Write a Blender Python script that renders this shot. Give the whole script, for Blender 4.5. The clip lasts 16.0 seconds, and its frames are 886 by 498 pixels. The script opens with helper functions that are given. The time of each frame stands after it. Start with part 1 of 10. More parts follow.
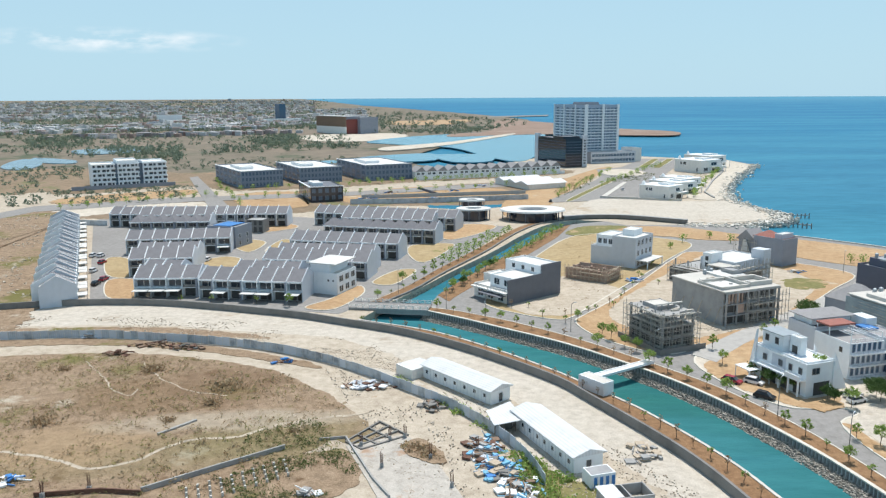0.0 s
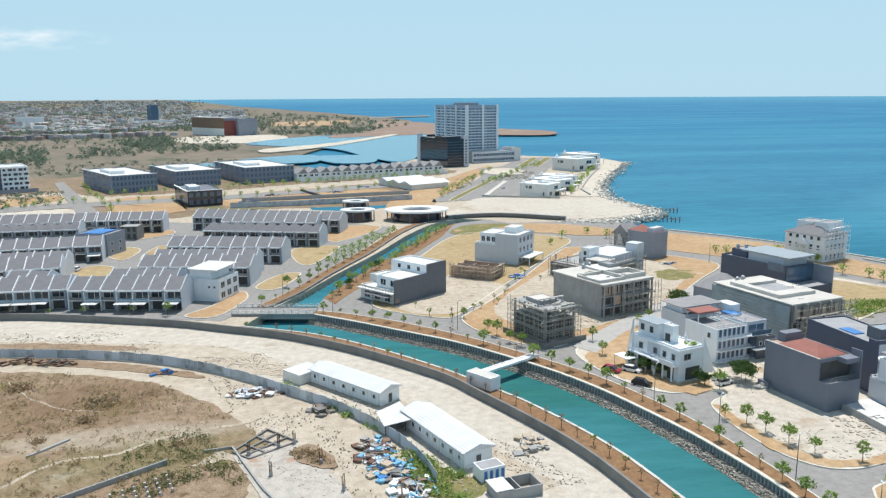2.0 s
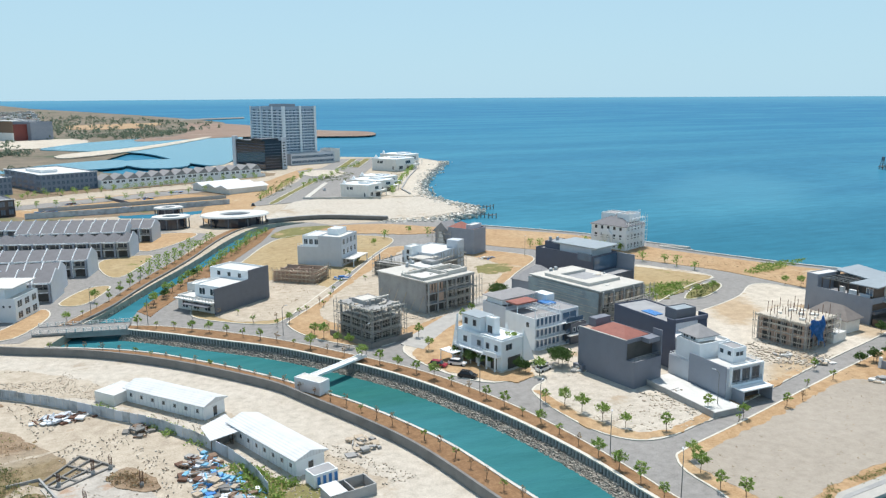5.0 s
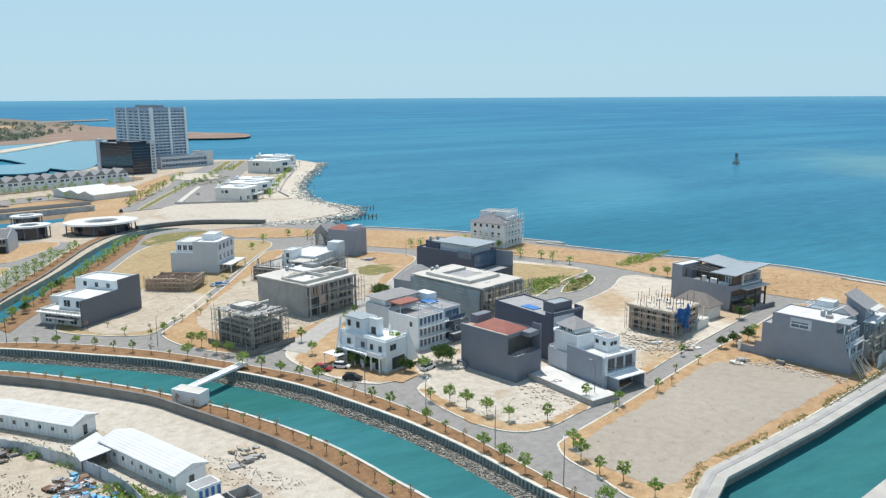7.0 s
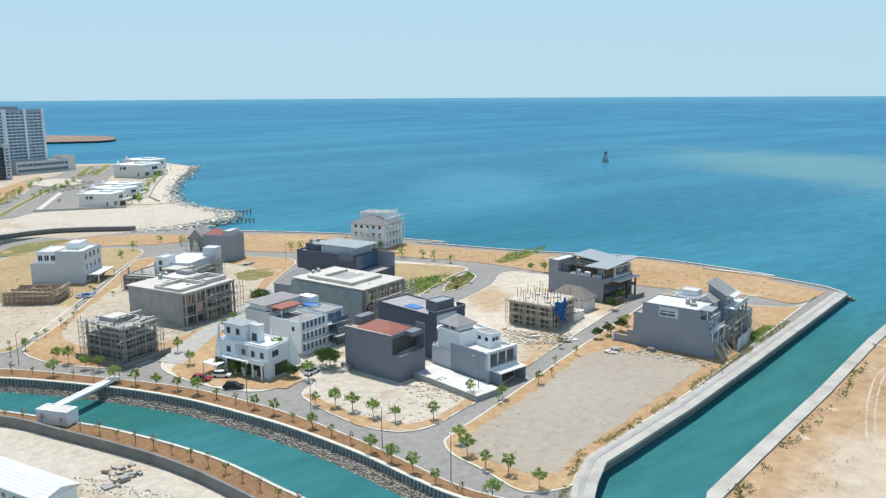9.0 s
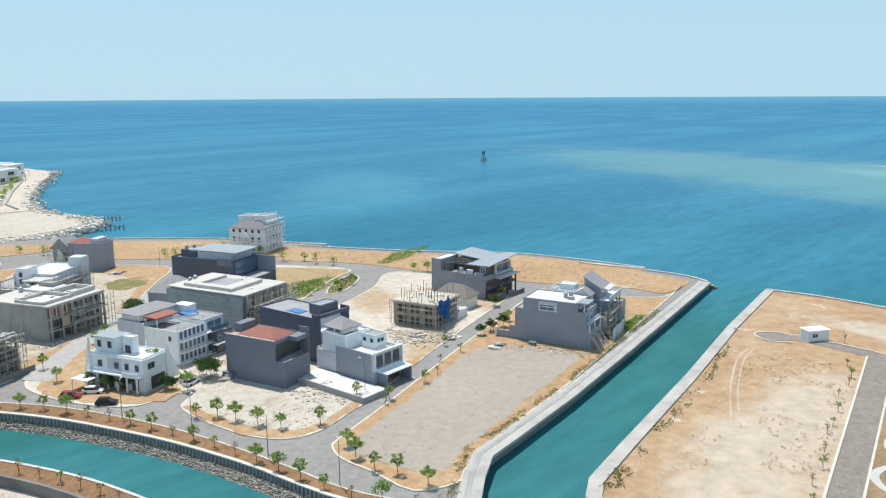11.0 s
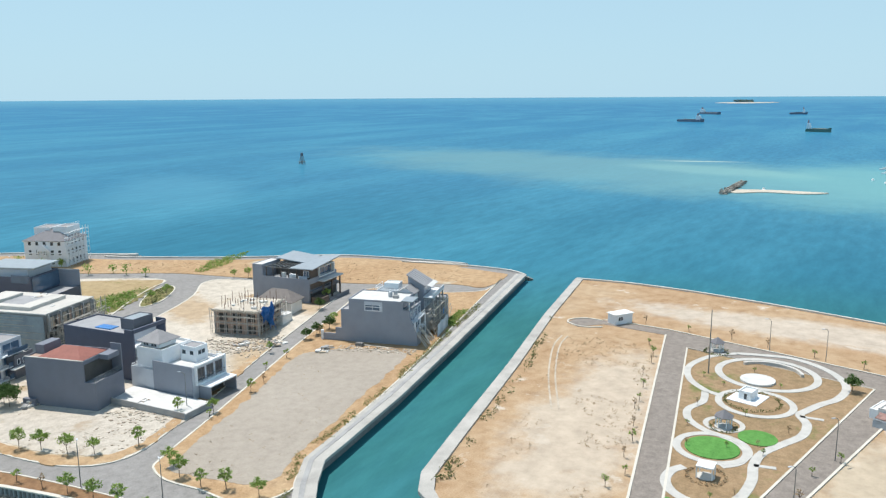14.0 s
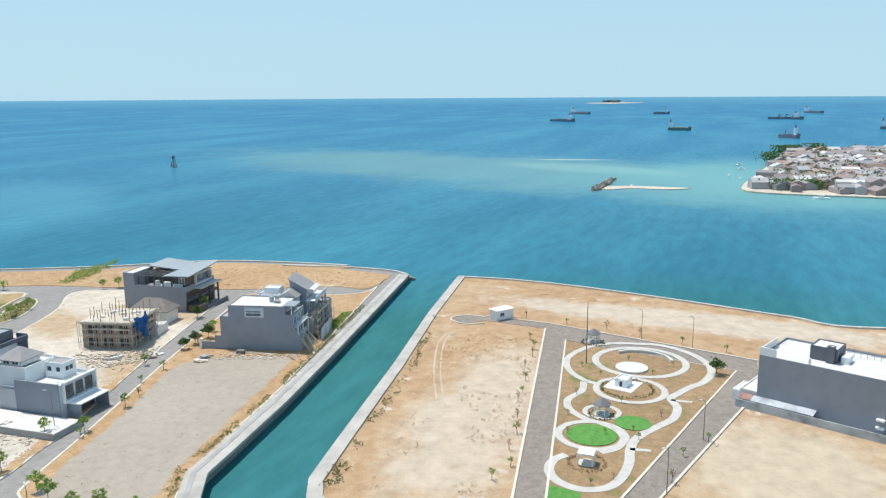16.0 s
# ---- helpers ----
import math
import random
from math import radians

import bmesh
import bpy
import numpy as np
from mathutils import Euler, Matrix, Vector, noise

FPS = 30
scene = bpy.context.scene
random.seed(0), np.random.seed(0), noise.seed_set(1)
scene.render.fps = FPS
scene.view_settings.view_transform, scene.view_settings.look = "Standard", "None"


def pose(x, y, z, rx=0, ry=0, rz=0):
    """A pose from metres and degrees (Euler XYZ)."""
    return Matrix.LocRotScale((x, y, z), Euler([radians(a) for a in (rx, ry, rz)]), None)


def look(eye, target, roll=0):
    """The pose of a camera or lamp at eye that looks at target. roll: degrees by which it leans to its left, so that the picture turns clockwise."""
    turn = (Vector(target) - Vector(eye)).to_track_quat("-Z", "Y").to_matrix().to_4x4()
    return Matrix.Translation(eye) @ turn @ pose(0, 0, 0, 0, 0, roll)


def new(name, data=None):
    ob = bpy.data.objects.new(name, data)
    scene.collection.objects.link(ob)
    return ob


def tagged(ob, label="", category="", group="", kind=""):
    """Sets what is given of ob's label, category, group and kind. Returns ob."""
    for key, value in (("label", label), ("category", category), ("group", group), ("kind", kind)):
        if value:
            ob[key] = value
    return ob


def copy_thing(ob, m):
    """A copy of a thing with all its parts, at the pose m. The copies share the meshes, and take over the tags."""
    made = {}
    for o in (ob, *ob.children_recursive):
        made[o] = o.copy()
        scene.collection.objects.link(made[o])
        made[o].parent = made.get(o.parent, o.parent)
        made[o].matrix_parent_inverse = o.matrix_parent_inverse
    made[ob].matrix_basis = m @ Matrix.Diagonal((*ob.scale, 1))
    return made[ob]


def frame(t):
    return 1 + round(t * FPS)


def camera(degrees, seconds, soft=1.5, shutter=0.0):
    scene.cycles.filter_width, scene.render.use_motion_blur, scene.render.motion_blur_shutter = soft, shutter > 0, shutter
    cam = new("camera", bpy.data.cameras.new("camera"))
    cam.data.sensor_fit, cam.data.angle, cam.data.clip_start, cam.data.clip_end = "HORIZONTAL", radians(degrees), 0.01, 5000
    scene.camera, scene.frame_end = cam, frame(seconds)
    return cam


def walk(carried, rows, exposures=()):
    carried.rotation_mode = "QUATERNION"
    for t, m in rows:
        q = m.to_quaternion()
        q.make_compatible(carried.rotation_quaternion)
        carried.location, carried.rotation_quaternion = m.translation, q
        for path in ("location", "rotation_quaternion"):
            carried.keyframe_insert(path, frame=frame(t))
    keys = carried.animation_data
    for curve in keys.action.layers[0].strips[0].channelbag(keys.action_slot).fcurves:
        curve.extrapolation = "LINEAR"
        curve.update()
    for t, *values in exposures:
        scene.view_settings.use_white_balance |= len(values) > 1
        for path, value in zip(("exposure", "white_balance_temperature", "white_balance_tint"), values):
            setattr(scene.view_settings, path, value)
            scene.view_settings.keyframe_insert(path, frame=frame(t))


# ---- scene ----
cam = camera(58.3, 16.0, soft=1.3)
TURN = ((0, 0), (0.5, -2.1), (1, -4.19), (1.5, -6.29), (2, -8.41), (2.5, -10.52), (3, -12.65), (3.5, -14.79),
    (4, -16.97), (6.5, -27.84), (7, -30.03), (7.5, -32.21), (8, -34.39), (8.5, -36.56), (9, -38.73), (11.5, -49.51),
    (12, -51.69), (12.5, -53.85), (13, -56.02), (13.5, -58.16), (14, -60.29), (14.5, -62.46), (15, -64.62), (15.5, -66.78),
    (16, -68.94))
walk(cam, [(t, pose(0, 0, 62, 78.94, 0.33, yaw)) for t, yaw in TURN],
     exposures=((0, -0.12), (4, -0.1), (6.5, -0.16), (8, -0.19), (9.2, -0.13), (11.5, -0.1), (16, -0.1)))

# ---- light ----
SUN_AZ, SUN_EL = 18.0, 68.0     # clockwise from +y, above the horizon
world = bpy.data.worlds.new("sky")
scene.world = world
world.use_nodes = True
wn = world.node_tree
wn.nodes.clear()
sky = wn.nodes.new("ShaderNodeTexSky")
sky.sky_type, sky.sun_disc = "NISHITA", False
sky.sun_elevation, sky.sun_rotation = radians(SUN_EL), radians(SUN_AZ)
sky.altitude, sky.air_density, sky.dust_density, sky.ozone_density = 50, 1.0, 0.2, 3.0
bg = wn.nodes.new("ShaderNodeBackground")
bg.inputs[1].default_value = 0.12
wo = wn.nodes.new("ShaderNodeOutputWorld")
haze = wn.nodes.new("ShaderNodeMix")      # pale sea haze over the clear sky, thickest low down
haze.data_type = "RGBA"
haze.inputs[7].default_value = (4.3, 6.55, 7.9, 1)
up = wn.nodes.new("ShaderNodeSeparateXYZ")
wn.links.new(wn.nodes.new("ShaderNodeTexCoord").outputs["Generated"], up.inputs[0])
thick = wn.nodes.new("ShaderNodeMapRange")
thick.inputs[1].default_value, thick.inputs[2].default_value, thick.inputs[3].default_value, thick.inputs[4].default_value = 0.0, 0.9, 0.93, 0.25
wn.links.new(up.outputs[2], thick.inputs[0])
wn.links.new(thick.outputs[0], haze.inputs[0])
wn.links.new(sky.outputs[0], haze.inputs[6])
wn.links.new(haze.outputs[2], bg.inputs[0])
wn.links.new(bg.outputs[0], wo.inputs[0])
sun = new("sun", bpy.data.lights.new("sun", "SUN"))
sun.data.energy, sun.data.angle, sun.data.color = 5.0, radians(0.53), (1.0, 0.945, 0.87)
sun.matrix_world = look((0, 0, 0), (-math.sin(radians(SUN_AZ)) * math.cos(radians(SUN_EL)), -math.cos(radians(SUN_AZ)) * math.cos(radians(SUN_EL)), -math.sin(radians(SUN_EL))))
sun.location = (0, 0, 300)


# ---- materials ----
def nodes_of(name):
    m = bpy.data.materials.new(name)
    m.use_nodes = True
    return m, m.node_tree.nodes, m.node_tree.links, m.node_tree.nodes["Principled BSDF"]


def noise_tex(n, l, scale, detail=6.0, rough=0.6, vec=None):
    t = n.new("ShaderNodeTexNoise")
    t.inputs["Scale"].default_value, t.inputs["Detail"].default_value, t.inputs["Roughness"].default_value = scale, detail, rough
    if vec is None:
        vec = n.new("ShaderNodeTexCoord").outputs["Object"]
    l.new(vec, t.inputs["Vector"])
    return t.outputs["Fac"]


def ramp(n, l, fac, stops):
    r = n.new("ShaderNodeValToRGB")
    r.color_ramp.elements[0].position, r.color_ramp.elements[0].color = stops[0][0], (*stops[0][1], 1)
    r.color_ramp.elements[1].position, r.color_ramp.elements[1].color = stops[-1][0], (*stops[-1][1], 1)
    for p, c in stops[1:-1]:
        r.color_ramp.elements.new(p).color = (*c, 1)
    l.new(fac, r.inputs[0])
    return r.outputs[0]


def mixc(n, l, fac, a, b, mode="MIX"):
    m = n.new("ShaderNodeMix")
    m.data_type, m.blend_type = "RGBA", mode
    for sock, v in ((m.inputs[0], fac), (m.inputs[6], a), (m.inputs[7], b)):
        if isinstance(v, (int, float)):
            sock.default_value = v
        elif isinstance(v, tuple):
            sock.default_value = (*v, 1)
        else:
            l.new(v, sock)
    return m.outputs[2]


def bump(n, l, fac, bsdf, strength, dist):
    b = n.new("ShaderNodeBump")
    b.inputs["Strength"].default_value, b.inputs["Distance"].default_value = strength, dist
    l.new(fac, b.inputs["Height"])
    l.new(b.outputs[0], bsdf.inputs["Normal"])


def plain(name, c, rough=0.7, metal=0.0, var=0.18, scale=0.5, fine=6.0, bmp=0.15, dist=0.03):
    """Paint, plaster, metal: two scales of variation round one colour."""
    m, n, l, b = nodes_of(name)
    big = noise_tex(n, l, scale)
    small = noise_tex(n, l, fine, 4)
    lo, hi = tuple(v * (1 - var) for v in c), tuple(min(1, v * (1 + var * 0.7)) for v in c)
    col = ramp(n, l, big, [(0.3, lo), (0.5, c), (0.72, hi)])
    col = mixc(n, l, 0.35, col, ramp(n, l, small, [(0.3, lo), (0.7, hi)]))
    l.new(col, b.inputs["Base Color"])
    b.inputs["Roughness"].default_value, b.inputs["Metallic"].default_value = rough, metal
    if bmp:
        bump(n, l, small, b, bmp, dist)
    return m


def soil(name, stops, scale=0.03, fine=0.5, patch=None, rough=0.95, relief=0.25, dim=0.74, blobs=(), mottle=0.45):
    """Ground: wide stains, mid patches and grain; patch = (scale, threshold, colour) adds sparse growth or bare spots."""
    m, n, l, b = nodes_of(name)
    stops = [(p, tuple(v * dim for v in c)) for p, c in stops]
    patch = [(s, t, tuple(v * (dim + 0.1) for v in c)) for s, t, c in patch or ()]
    big, mid, grain = noise_tex(n, l, scale, 8, 0.62), noise_tex(n, l, fine, 6, 0.65), noise_tex(n, l, 3.5, 3, 0.6)
    col = ramp(n, l, big, stops)
    dark = tuple(v * 0.6 for v in stops[0][1])
    lite = tuple(min(1, v * 1.25) for v in stops[-1][1])
    col = mixc(n, l, mottle, col, ramp(n, l, mid, [(0.32, dark), (0.5, stops[len(stops) // 2][1]), (0.7, lite)]))
    col = mixc(n, l, mottle * 0.55, col, ramp(n, l, grain, [(0.3, dark), (0.7, lite)]))
    for k, (sc, thr, c) in enumerate(patch or ()):
        v = n.new("ShaderNodeVectorMath")
        v.operation = "ADD"
        v.inputs[1].default_value = (37.0 * k + 11, 53.0 * k, 0)
        l.new(n.new("ShaderNodeTexCoord").outputs["Object"], v.inputs[0])
        fac = ramp(n, l, noise_tex(n, l, sc, 9, 0.68, v.outputs[0]), [(thr, (0, 0, 0)), (thr + 0.07, (1, 1, 1))])
        col = mixc(n, l, fac, col, c)
    for (x, y, rx, ry, turn), c, k in blobs:      # wide soft-edged stains
        mp = n.new("ShaderNodeMapping")
        mp.vector_type = "TEXTURE"
        mp.inputs["Location"].default_value, mp.inputs["Rotation"].default_value, mp.inputs["Scale"].default_value = (x, y, 0), (0, 0, radians(turn)), (rx, ry, 1e4)
        l.new(n.new("ShaderNodeTexCoord").outputs["Object"], mp.inputs["Vector"])
        ln = n.new("ShaderNodeVectorMath")
        ln.operation = "LENGTH"
        l.new(mp.outputs[0], ln.inputs[0])
        ad = n.new("ShaderNodeMath")
        ad.operation = "MULTIPLY_ADD"
        ad.inputs[1].default_value = 1.6
        l.new(noise_tex(n, l, 0.11, 9, 0.7), ad.inputs[0])
        l.new(ln.outputs["Value"], ad.inputs[2])
        mr = n.new("ShaderNodeMapRange")
        mr.inputs[1].default_value, mr.inputs[2].default_value, mr.inputs[3].default_value, mr.inputs[4].default_value = 1.45, 1.95, k, 0.0
        l.new(ad.outputs[0], mr.inputs[0])
        col = mixc(n, l, mr.outputs[0], col, mixc(n, l, 0.45, tuple(v * dim for v in c), ramp(n, l, mid, [(0.3, tuple(v * dim * 0.6 for v in c)), (0.7, tuple(min(1, v * dim * 1.3) for v in c))])))
    l.new(col, b.inputs["Base Color"])
    b.inputs["Roughness"].default_value = rough
    b.inputs["Specular IOR Level"].default_value = 0.2
    bump(n, l, mid, b, 0.6, relief)
    return m


def island(name, stops, rough=0.8, scale=0.0, bmp=0.0):
    """A colour of its own for every loose piece of one mesh."""
    m, n, l, b = nodes_of(name)
    g = n.new("ShaderNodeNewGeometry")
    col = ramp(n, l, g.outputs["Random Per Island"], stops)
    f = noise_tex(n, l, 1.7 if not scale else scale, 5)
    col = mixc(n, l, 0.5, col, ramp(n, l, f, [(0.3, (0.55, 0.55, 0.55)), (0.7, (1.25, 1.25, 1.25))]), "MULTIPLY")
    l.new(col, b.inputs["Base Color"])
    b.inputs["Roughness"].default_value = rough
    if bmp:
        bump(n, l, f, b, 0.5, bmp)
    return m


def glass(name, c, rough=0.08):
    m, n, l, b = nodes_of(name)
    l.new(mixc(n, l, noise_tex(n, l, 0.4, 3), c, tuple(v * 1.8 for v in c)), b.inputs["Base Color"])
    b.inputs["Roughness"].default_value, b.inputs["Specular IOR Level"].default_value = rough, 0.7
    return m


def corrugated(name, c, pitch=0.3, rough=0.45, metal=0.0, axis="x", stain=0.15):
    m, n, l, b = nodes_of(name)
    w = n.new("ShaderNodeTexWave")
    w.bands_direction = axis.upper()
    w.inputs["Scale"].default_value = 0.314 / pitch
    l.new(n.new("ShaderNodeTexCoord").outputs["Object"], w.inputs["Vector"])
    big = noise_tex(n, l, 0.35, 7)
    col = ramp(n, l, big, [(0.3, tuple(v * (1 - stain * 2) for v in c)), (0.5, c), (0.75, tuple(min(1, v * (1 + stain)) for v in c))])
    l.new(col, b.inputs["Base Color"])
    b.inputs["Roughness"].default_value, b.inputs["Metallic"].default_value = rough, metal
    bump(n, l, w.outputs["Fac"], b, 0.8, 0.05)
    return m


def leafy(name, stops):
    m, n, l, b = nodes_of(name)
    g = n.new("ShaderNodeNewGeometry")
    info = n.new("ShaderNodeObjectInfo")
    col = ramp(n, l, g.outputs["Random Per Island"], stops)
    col = mixc(n, l, 0.35, col, ramp(n, l, info.outputs["Random"], [(0.0, stops[0][1]), (1.0, stops[-1][1])]))
    l.new(col, b.inputs["Base Color"])
    b.inputs["Roughness"].default_value = 0.6
    b.inputs["Specular IOR Level"].default_value = 0.25
    tr, mx = n.new("ShaderNodeBsdfTranslucent"), n.new("ShaderNodeMixShader")
    l.new(col, tr.inputs[0])
    mx.inputs[0].default_value = 0.4
    l.new(b.outputs[0], mx.inputs[1])
    l.new(tr.outputs[0], mx.inputs[2])
    l.new(mx.outputs[0], n["Material Output"].inputs[0])
    return m


def water_material():
    """Sea and canals: deep blue offshore, teal by the quays, pale over the reef and round the village island; horizon
    haze is painted in.
    """
    m, n, l, b = nodes_of("water")
    co = n.new("ShaderNodeTexCoord").outputs["Object"]
    wide = noise_tex(n, l, 0.009, 9, 0.68, co)

    def blob(x, y, rx, ry, turn, wobble):
        mp = n.new("ShaderNodeMapping")
        mp.vector_type = "TEXTURE"
        mp.inputs["Location"].default_value, mp.inputs["Rotation"].default_value, mp.inputs["Scale"].default_value = (x, y, 0), (0, 0, radians(turn)), (rx, ry, 1e4)
        l.new(co, mp.inputs["Vector"])
        ln = n.new("ShaderNodeVectorMath")
        ln.operation = "LENGTH"
        l.new(mp.outputs[0], ln.inputs[0])
        ad = n.new("ShaderNodeMath")
        ad.operation = "MULTIPLY_ADD"
        ad.inputs[1].default_value = wobble
        l.new(wide, ad.inputs[0])
        l.new(ln.outputs["Value"], ad.inputs[2])
        return ad.outputs[0]

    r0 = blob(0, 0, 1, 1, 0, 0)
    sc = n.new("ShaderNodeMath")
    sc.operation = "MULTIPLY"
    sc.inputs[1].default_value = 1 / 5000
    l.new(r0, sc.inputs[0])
    # colour by distance from the camera; the pale last stop is painted horizon haze
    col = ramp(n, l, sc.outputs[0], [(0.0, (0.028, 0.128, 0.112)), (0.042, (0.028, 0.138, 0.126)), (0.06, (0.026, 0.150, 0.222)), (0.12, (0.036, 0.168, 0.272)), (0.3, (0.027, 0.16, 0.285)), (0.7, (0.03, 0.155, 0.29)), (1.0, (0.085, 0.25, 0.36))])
    streak = n.new("ShaderNodeMapping")
    streak.inputs["Scale"].default_value = (0.0022, 0.011, 1)
    streak.inputs["Rotation"].default_value = (0, 0, radians(-25))
    l.new(co, streak.inputs["Vector"])
    col = mixc(n, l, ramp(n, l, noise_tex(n, l, 1.0, 7, 0.6, streak.outputs[0]), [(0.42, (0, 0, 0)), (0.7, (0.55, 0.55, 0.55))]), col, (0.065, 0.26, 0.36))
    chop = n.new("ShaderNodeMapping")
    chop.inputs["Scale"].default_value = (0.06, 0.22, 1)
    chop.inputs["Rotation"].default_value = (0, 0, radians(15))
    l.new(co, chop.inputs["Vector"])
    col = mixc(n, l, 0.4, col, ramp(n, l, noise_tex(n, l, 1.0, 8, 0.7, chop.outputs[0]), [(0.3, (0.55, 0.6, 0.65)), (0.7, (1.5, 1.4, 1.35))]), "MULTIPLY")
    for (x, y, rx, ry, turn, wob), c, k in REEFS:
        mr = n.new("ShaderNodeMapRange")
        mr.interpolation_type = "SMOOTHSTEP"
        mr.inputs[1].default_value, mr.inputs[2].default_value, mr.inputs[3].default_value, mr.inputs[4].default_value = 1.0, 1.75, k, 0.0
        l.new(blob(x, y, rx, ry, turn, wob), mr.inputs[0])
        col = mixc(n, l, mr.outputs[0], col, c)
    l.new(col, b.inputs["Base Color"])
    b.inputs["Roughness"].default_value = 0.25
    b.inputs["IOR"].default_value = 1.33
    b.inputs["Specular IOR Level"].default_value = 0.0
    b.inputs["Coat Weight"].default_value, b.inputs["Coat Roughness"].default_value, b.inputs["Coat IOR"].default_value = 0.16, 0.15, 1.33
    wav = n.new("ShaderNodeMapping")
    wav.inputs["Scale"].default_value = (0.12, 0.3, 1)
    wav.inputs["Rotation"].default_value = (0, 0, radians(20))
    l.new(co, wav.inputs["Vector"])
    bump(n, l, noise_tex(n, l, 1.0, 7, 0.65, wav.outputs[0]), b, 0.5, 0.9)
    return m


M_WHITE = plain("white_paint", (0.78, 0.81, 0.83), 0.6, var=0.08)
M_ROOFWHITE = plain("white_roof_coating", (0.62, 0.62, 0.60), 0.7, var=0.22, scale=0.35)
M_CREAM = plain("cream_render", (0.72, 0.71, 0.68), 0.7, var=0.12)
M_GREY = plain("grey_blue_paint", (0.27, 0.295, 0.345), 0.7, var=0.15, scale=0.25)
M_PALEGREY = plain("pale_grey_paint", (0.54, 0.575, 0.625), 0.7, var=0.08)
M_DARK = plain("charcoal_paint", (0.13, 0.14, 0.165), 0.6, var=0.15)
M_SLATE = plain("slate_blue_paint", (0.175, 0.19, 0.23), 0.7, var=0.12, scale=0.25)
M_NAVY = plain("navy_paint", (0.08, 0.095, 0.14), 0.6, var=0.12)
M_CONC = plain("raw_concrete", (0.35, 0.35, 0.345), 0.9, var=0.3, scale=0.3, bmp=0.4)
M_CONCDARK = plain("weathered_concrete", (0.20, 0.195, 0.185), 0.92, var=0.35, scale=0.25, bmp=0.4)
M_PALECONC = plain("pale_concrete", (0.55, 0.53, 0.49), 0.9, var=0.2, scale=0.15, bmp=0.3)
M_FLATROOF = plain("screed_roof", (0.33, 0.335, 0.345), 0.85, var=0.25, scale=0.3)
M_ROOFTILE = plain("grey_roof_tile", (0.165, 0.165, 0.18), 0.75, var=0.2, scale=0.6, bmp=0.5)
M_ROOFTILE2 = plain("dusty_roof_tile", (0.29, 0.285, 0.29), 0.75, var=0.2, scale=0.6, bmp=0.5)
M_REDTILE = plain("red_roof_tile", (0.30, 0.11, 0.085), 0.75, var=0.25, scale=0.8, bmp=0.5)
M_TIMBERDARK = plain("dark_brown_timber", (0.10, 0.075, 0.06), 0.6, var=0.3, scale=1.0)
M_ROOFBROWN = plain("brown_grey_tile", (0.21, 0.185, 0.17), 0.8, var=0.25, scale=0.6, bmp=0.5)
M_SCAFPALE = plain("bleached_timber", (0.50, 0.46, 0.40), 0.85, var=0.3, scale=1.0)
M_PROMENADE = plain("stained_promenade_concrete", (0.43, 0.415, 0.385), 0.9, var=0.35, scale=0.2, bmp=0.3)
M_OLDSLAB = soil("worn_concrete_slab", [(0.3, (0.42, 0.38, 0.33)), (0.5, (0.52, 0.48, 0.43)), (0.7, (0.60, 0.57, 0.52))], 0.08, 0.5, [(0.12, 0.60, (0.40, 0.28, 0.20)), (0.3, 0.64, (0.30, 0.27, 0.22))], relief=0.05, dim=0.85)
M_WOOD = plain("brown_timber", (0.20, 0.13, 0.085), 0.7, var=0.3, scale=1.0)
M_SCAF = plain("scaffold_tube", (0.42, 0.40, 0.36), 0.6, 0.2, var=0.3, scale=2.0)
M_SCAFWOOD = plain("scaffold_timber", (0.46, 0.38, 0.29), 0.85, var=0.3, scale=2.0)
M_BRICK = plain("raw_brick", (0.44, 0.32, 0.255), 0.9, var=0.3, scale=1.0, bmp=0.4)
M_TOWER = plain("blue_grey_facade", (0.33, 0.40, 0.50), 0.5, var=0.1)
M_OFFICE = plain("slate_grey_cladding", (0.19, 0.24, 0.315), 0.6, var=0.15)
M_POND = plain("still_pond_water", (0.16, 0.25, 0.30), 0.25, var=0.2, scale=0.01, fine=0.05, bmp=0)
M_LAGOON = plain("lagoon_water", (0.09, 0.26, 0.34), 0.25, var=0.15, scale=0.004, fine=0.02, bmp=0)
M_STEEL = plain("zinc_roof", (0.33, 0.37, 0.40), 0.45, 0.3, var=0.15)
M_LAMP = plain("lamp_post_steel", (0.20, 0.21, 0.21), 0.5, 0.4)
M_TARP = plain("blue_tarpaulin", (0.03, 0.19, 0.50), 0.5, var=0.3, scale=1.2, bmp=0.6, dist=0.2)
M_BLUESHEET = plain("faded_blue_sheet", (0.16, 0.42, 0.62), 0.5, var=0.3, scale=1.2, bmp=0.5, dist=0.15)
M_RUST = plain("rusty_steel", (0.16, 0.085, 0.06), 0.85, 0.2, var=0.4, scale=1.5)
M_GLASS = glass("dark_window_glass", (0.03, 0.04, 0.05))
M_GLASSB = glass("blue_window_glass", (0.06, 0.10, 0.15))
M_CURTAIN = glass("black_curtain_wall", (0.018, 0.022, 0.032))
# dark colour for the shade inside openings, put on flat panels over solid walls
M_VOID = plain("painted_opening_shade", (0.085, 0.082, 0.078), 0.95, var=0.3, bmp=0)
M_ASPHALT = soil("asphalt", [(0.3, (0.225, 0.217, 0.208)), (0.5, (0.265, 0.256, 0.246)), (0.7, (0.315, 0.305, 0.293))], 0.05, 0.6, relief=0.02, dim=1.0)
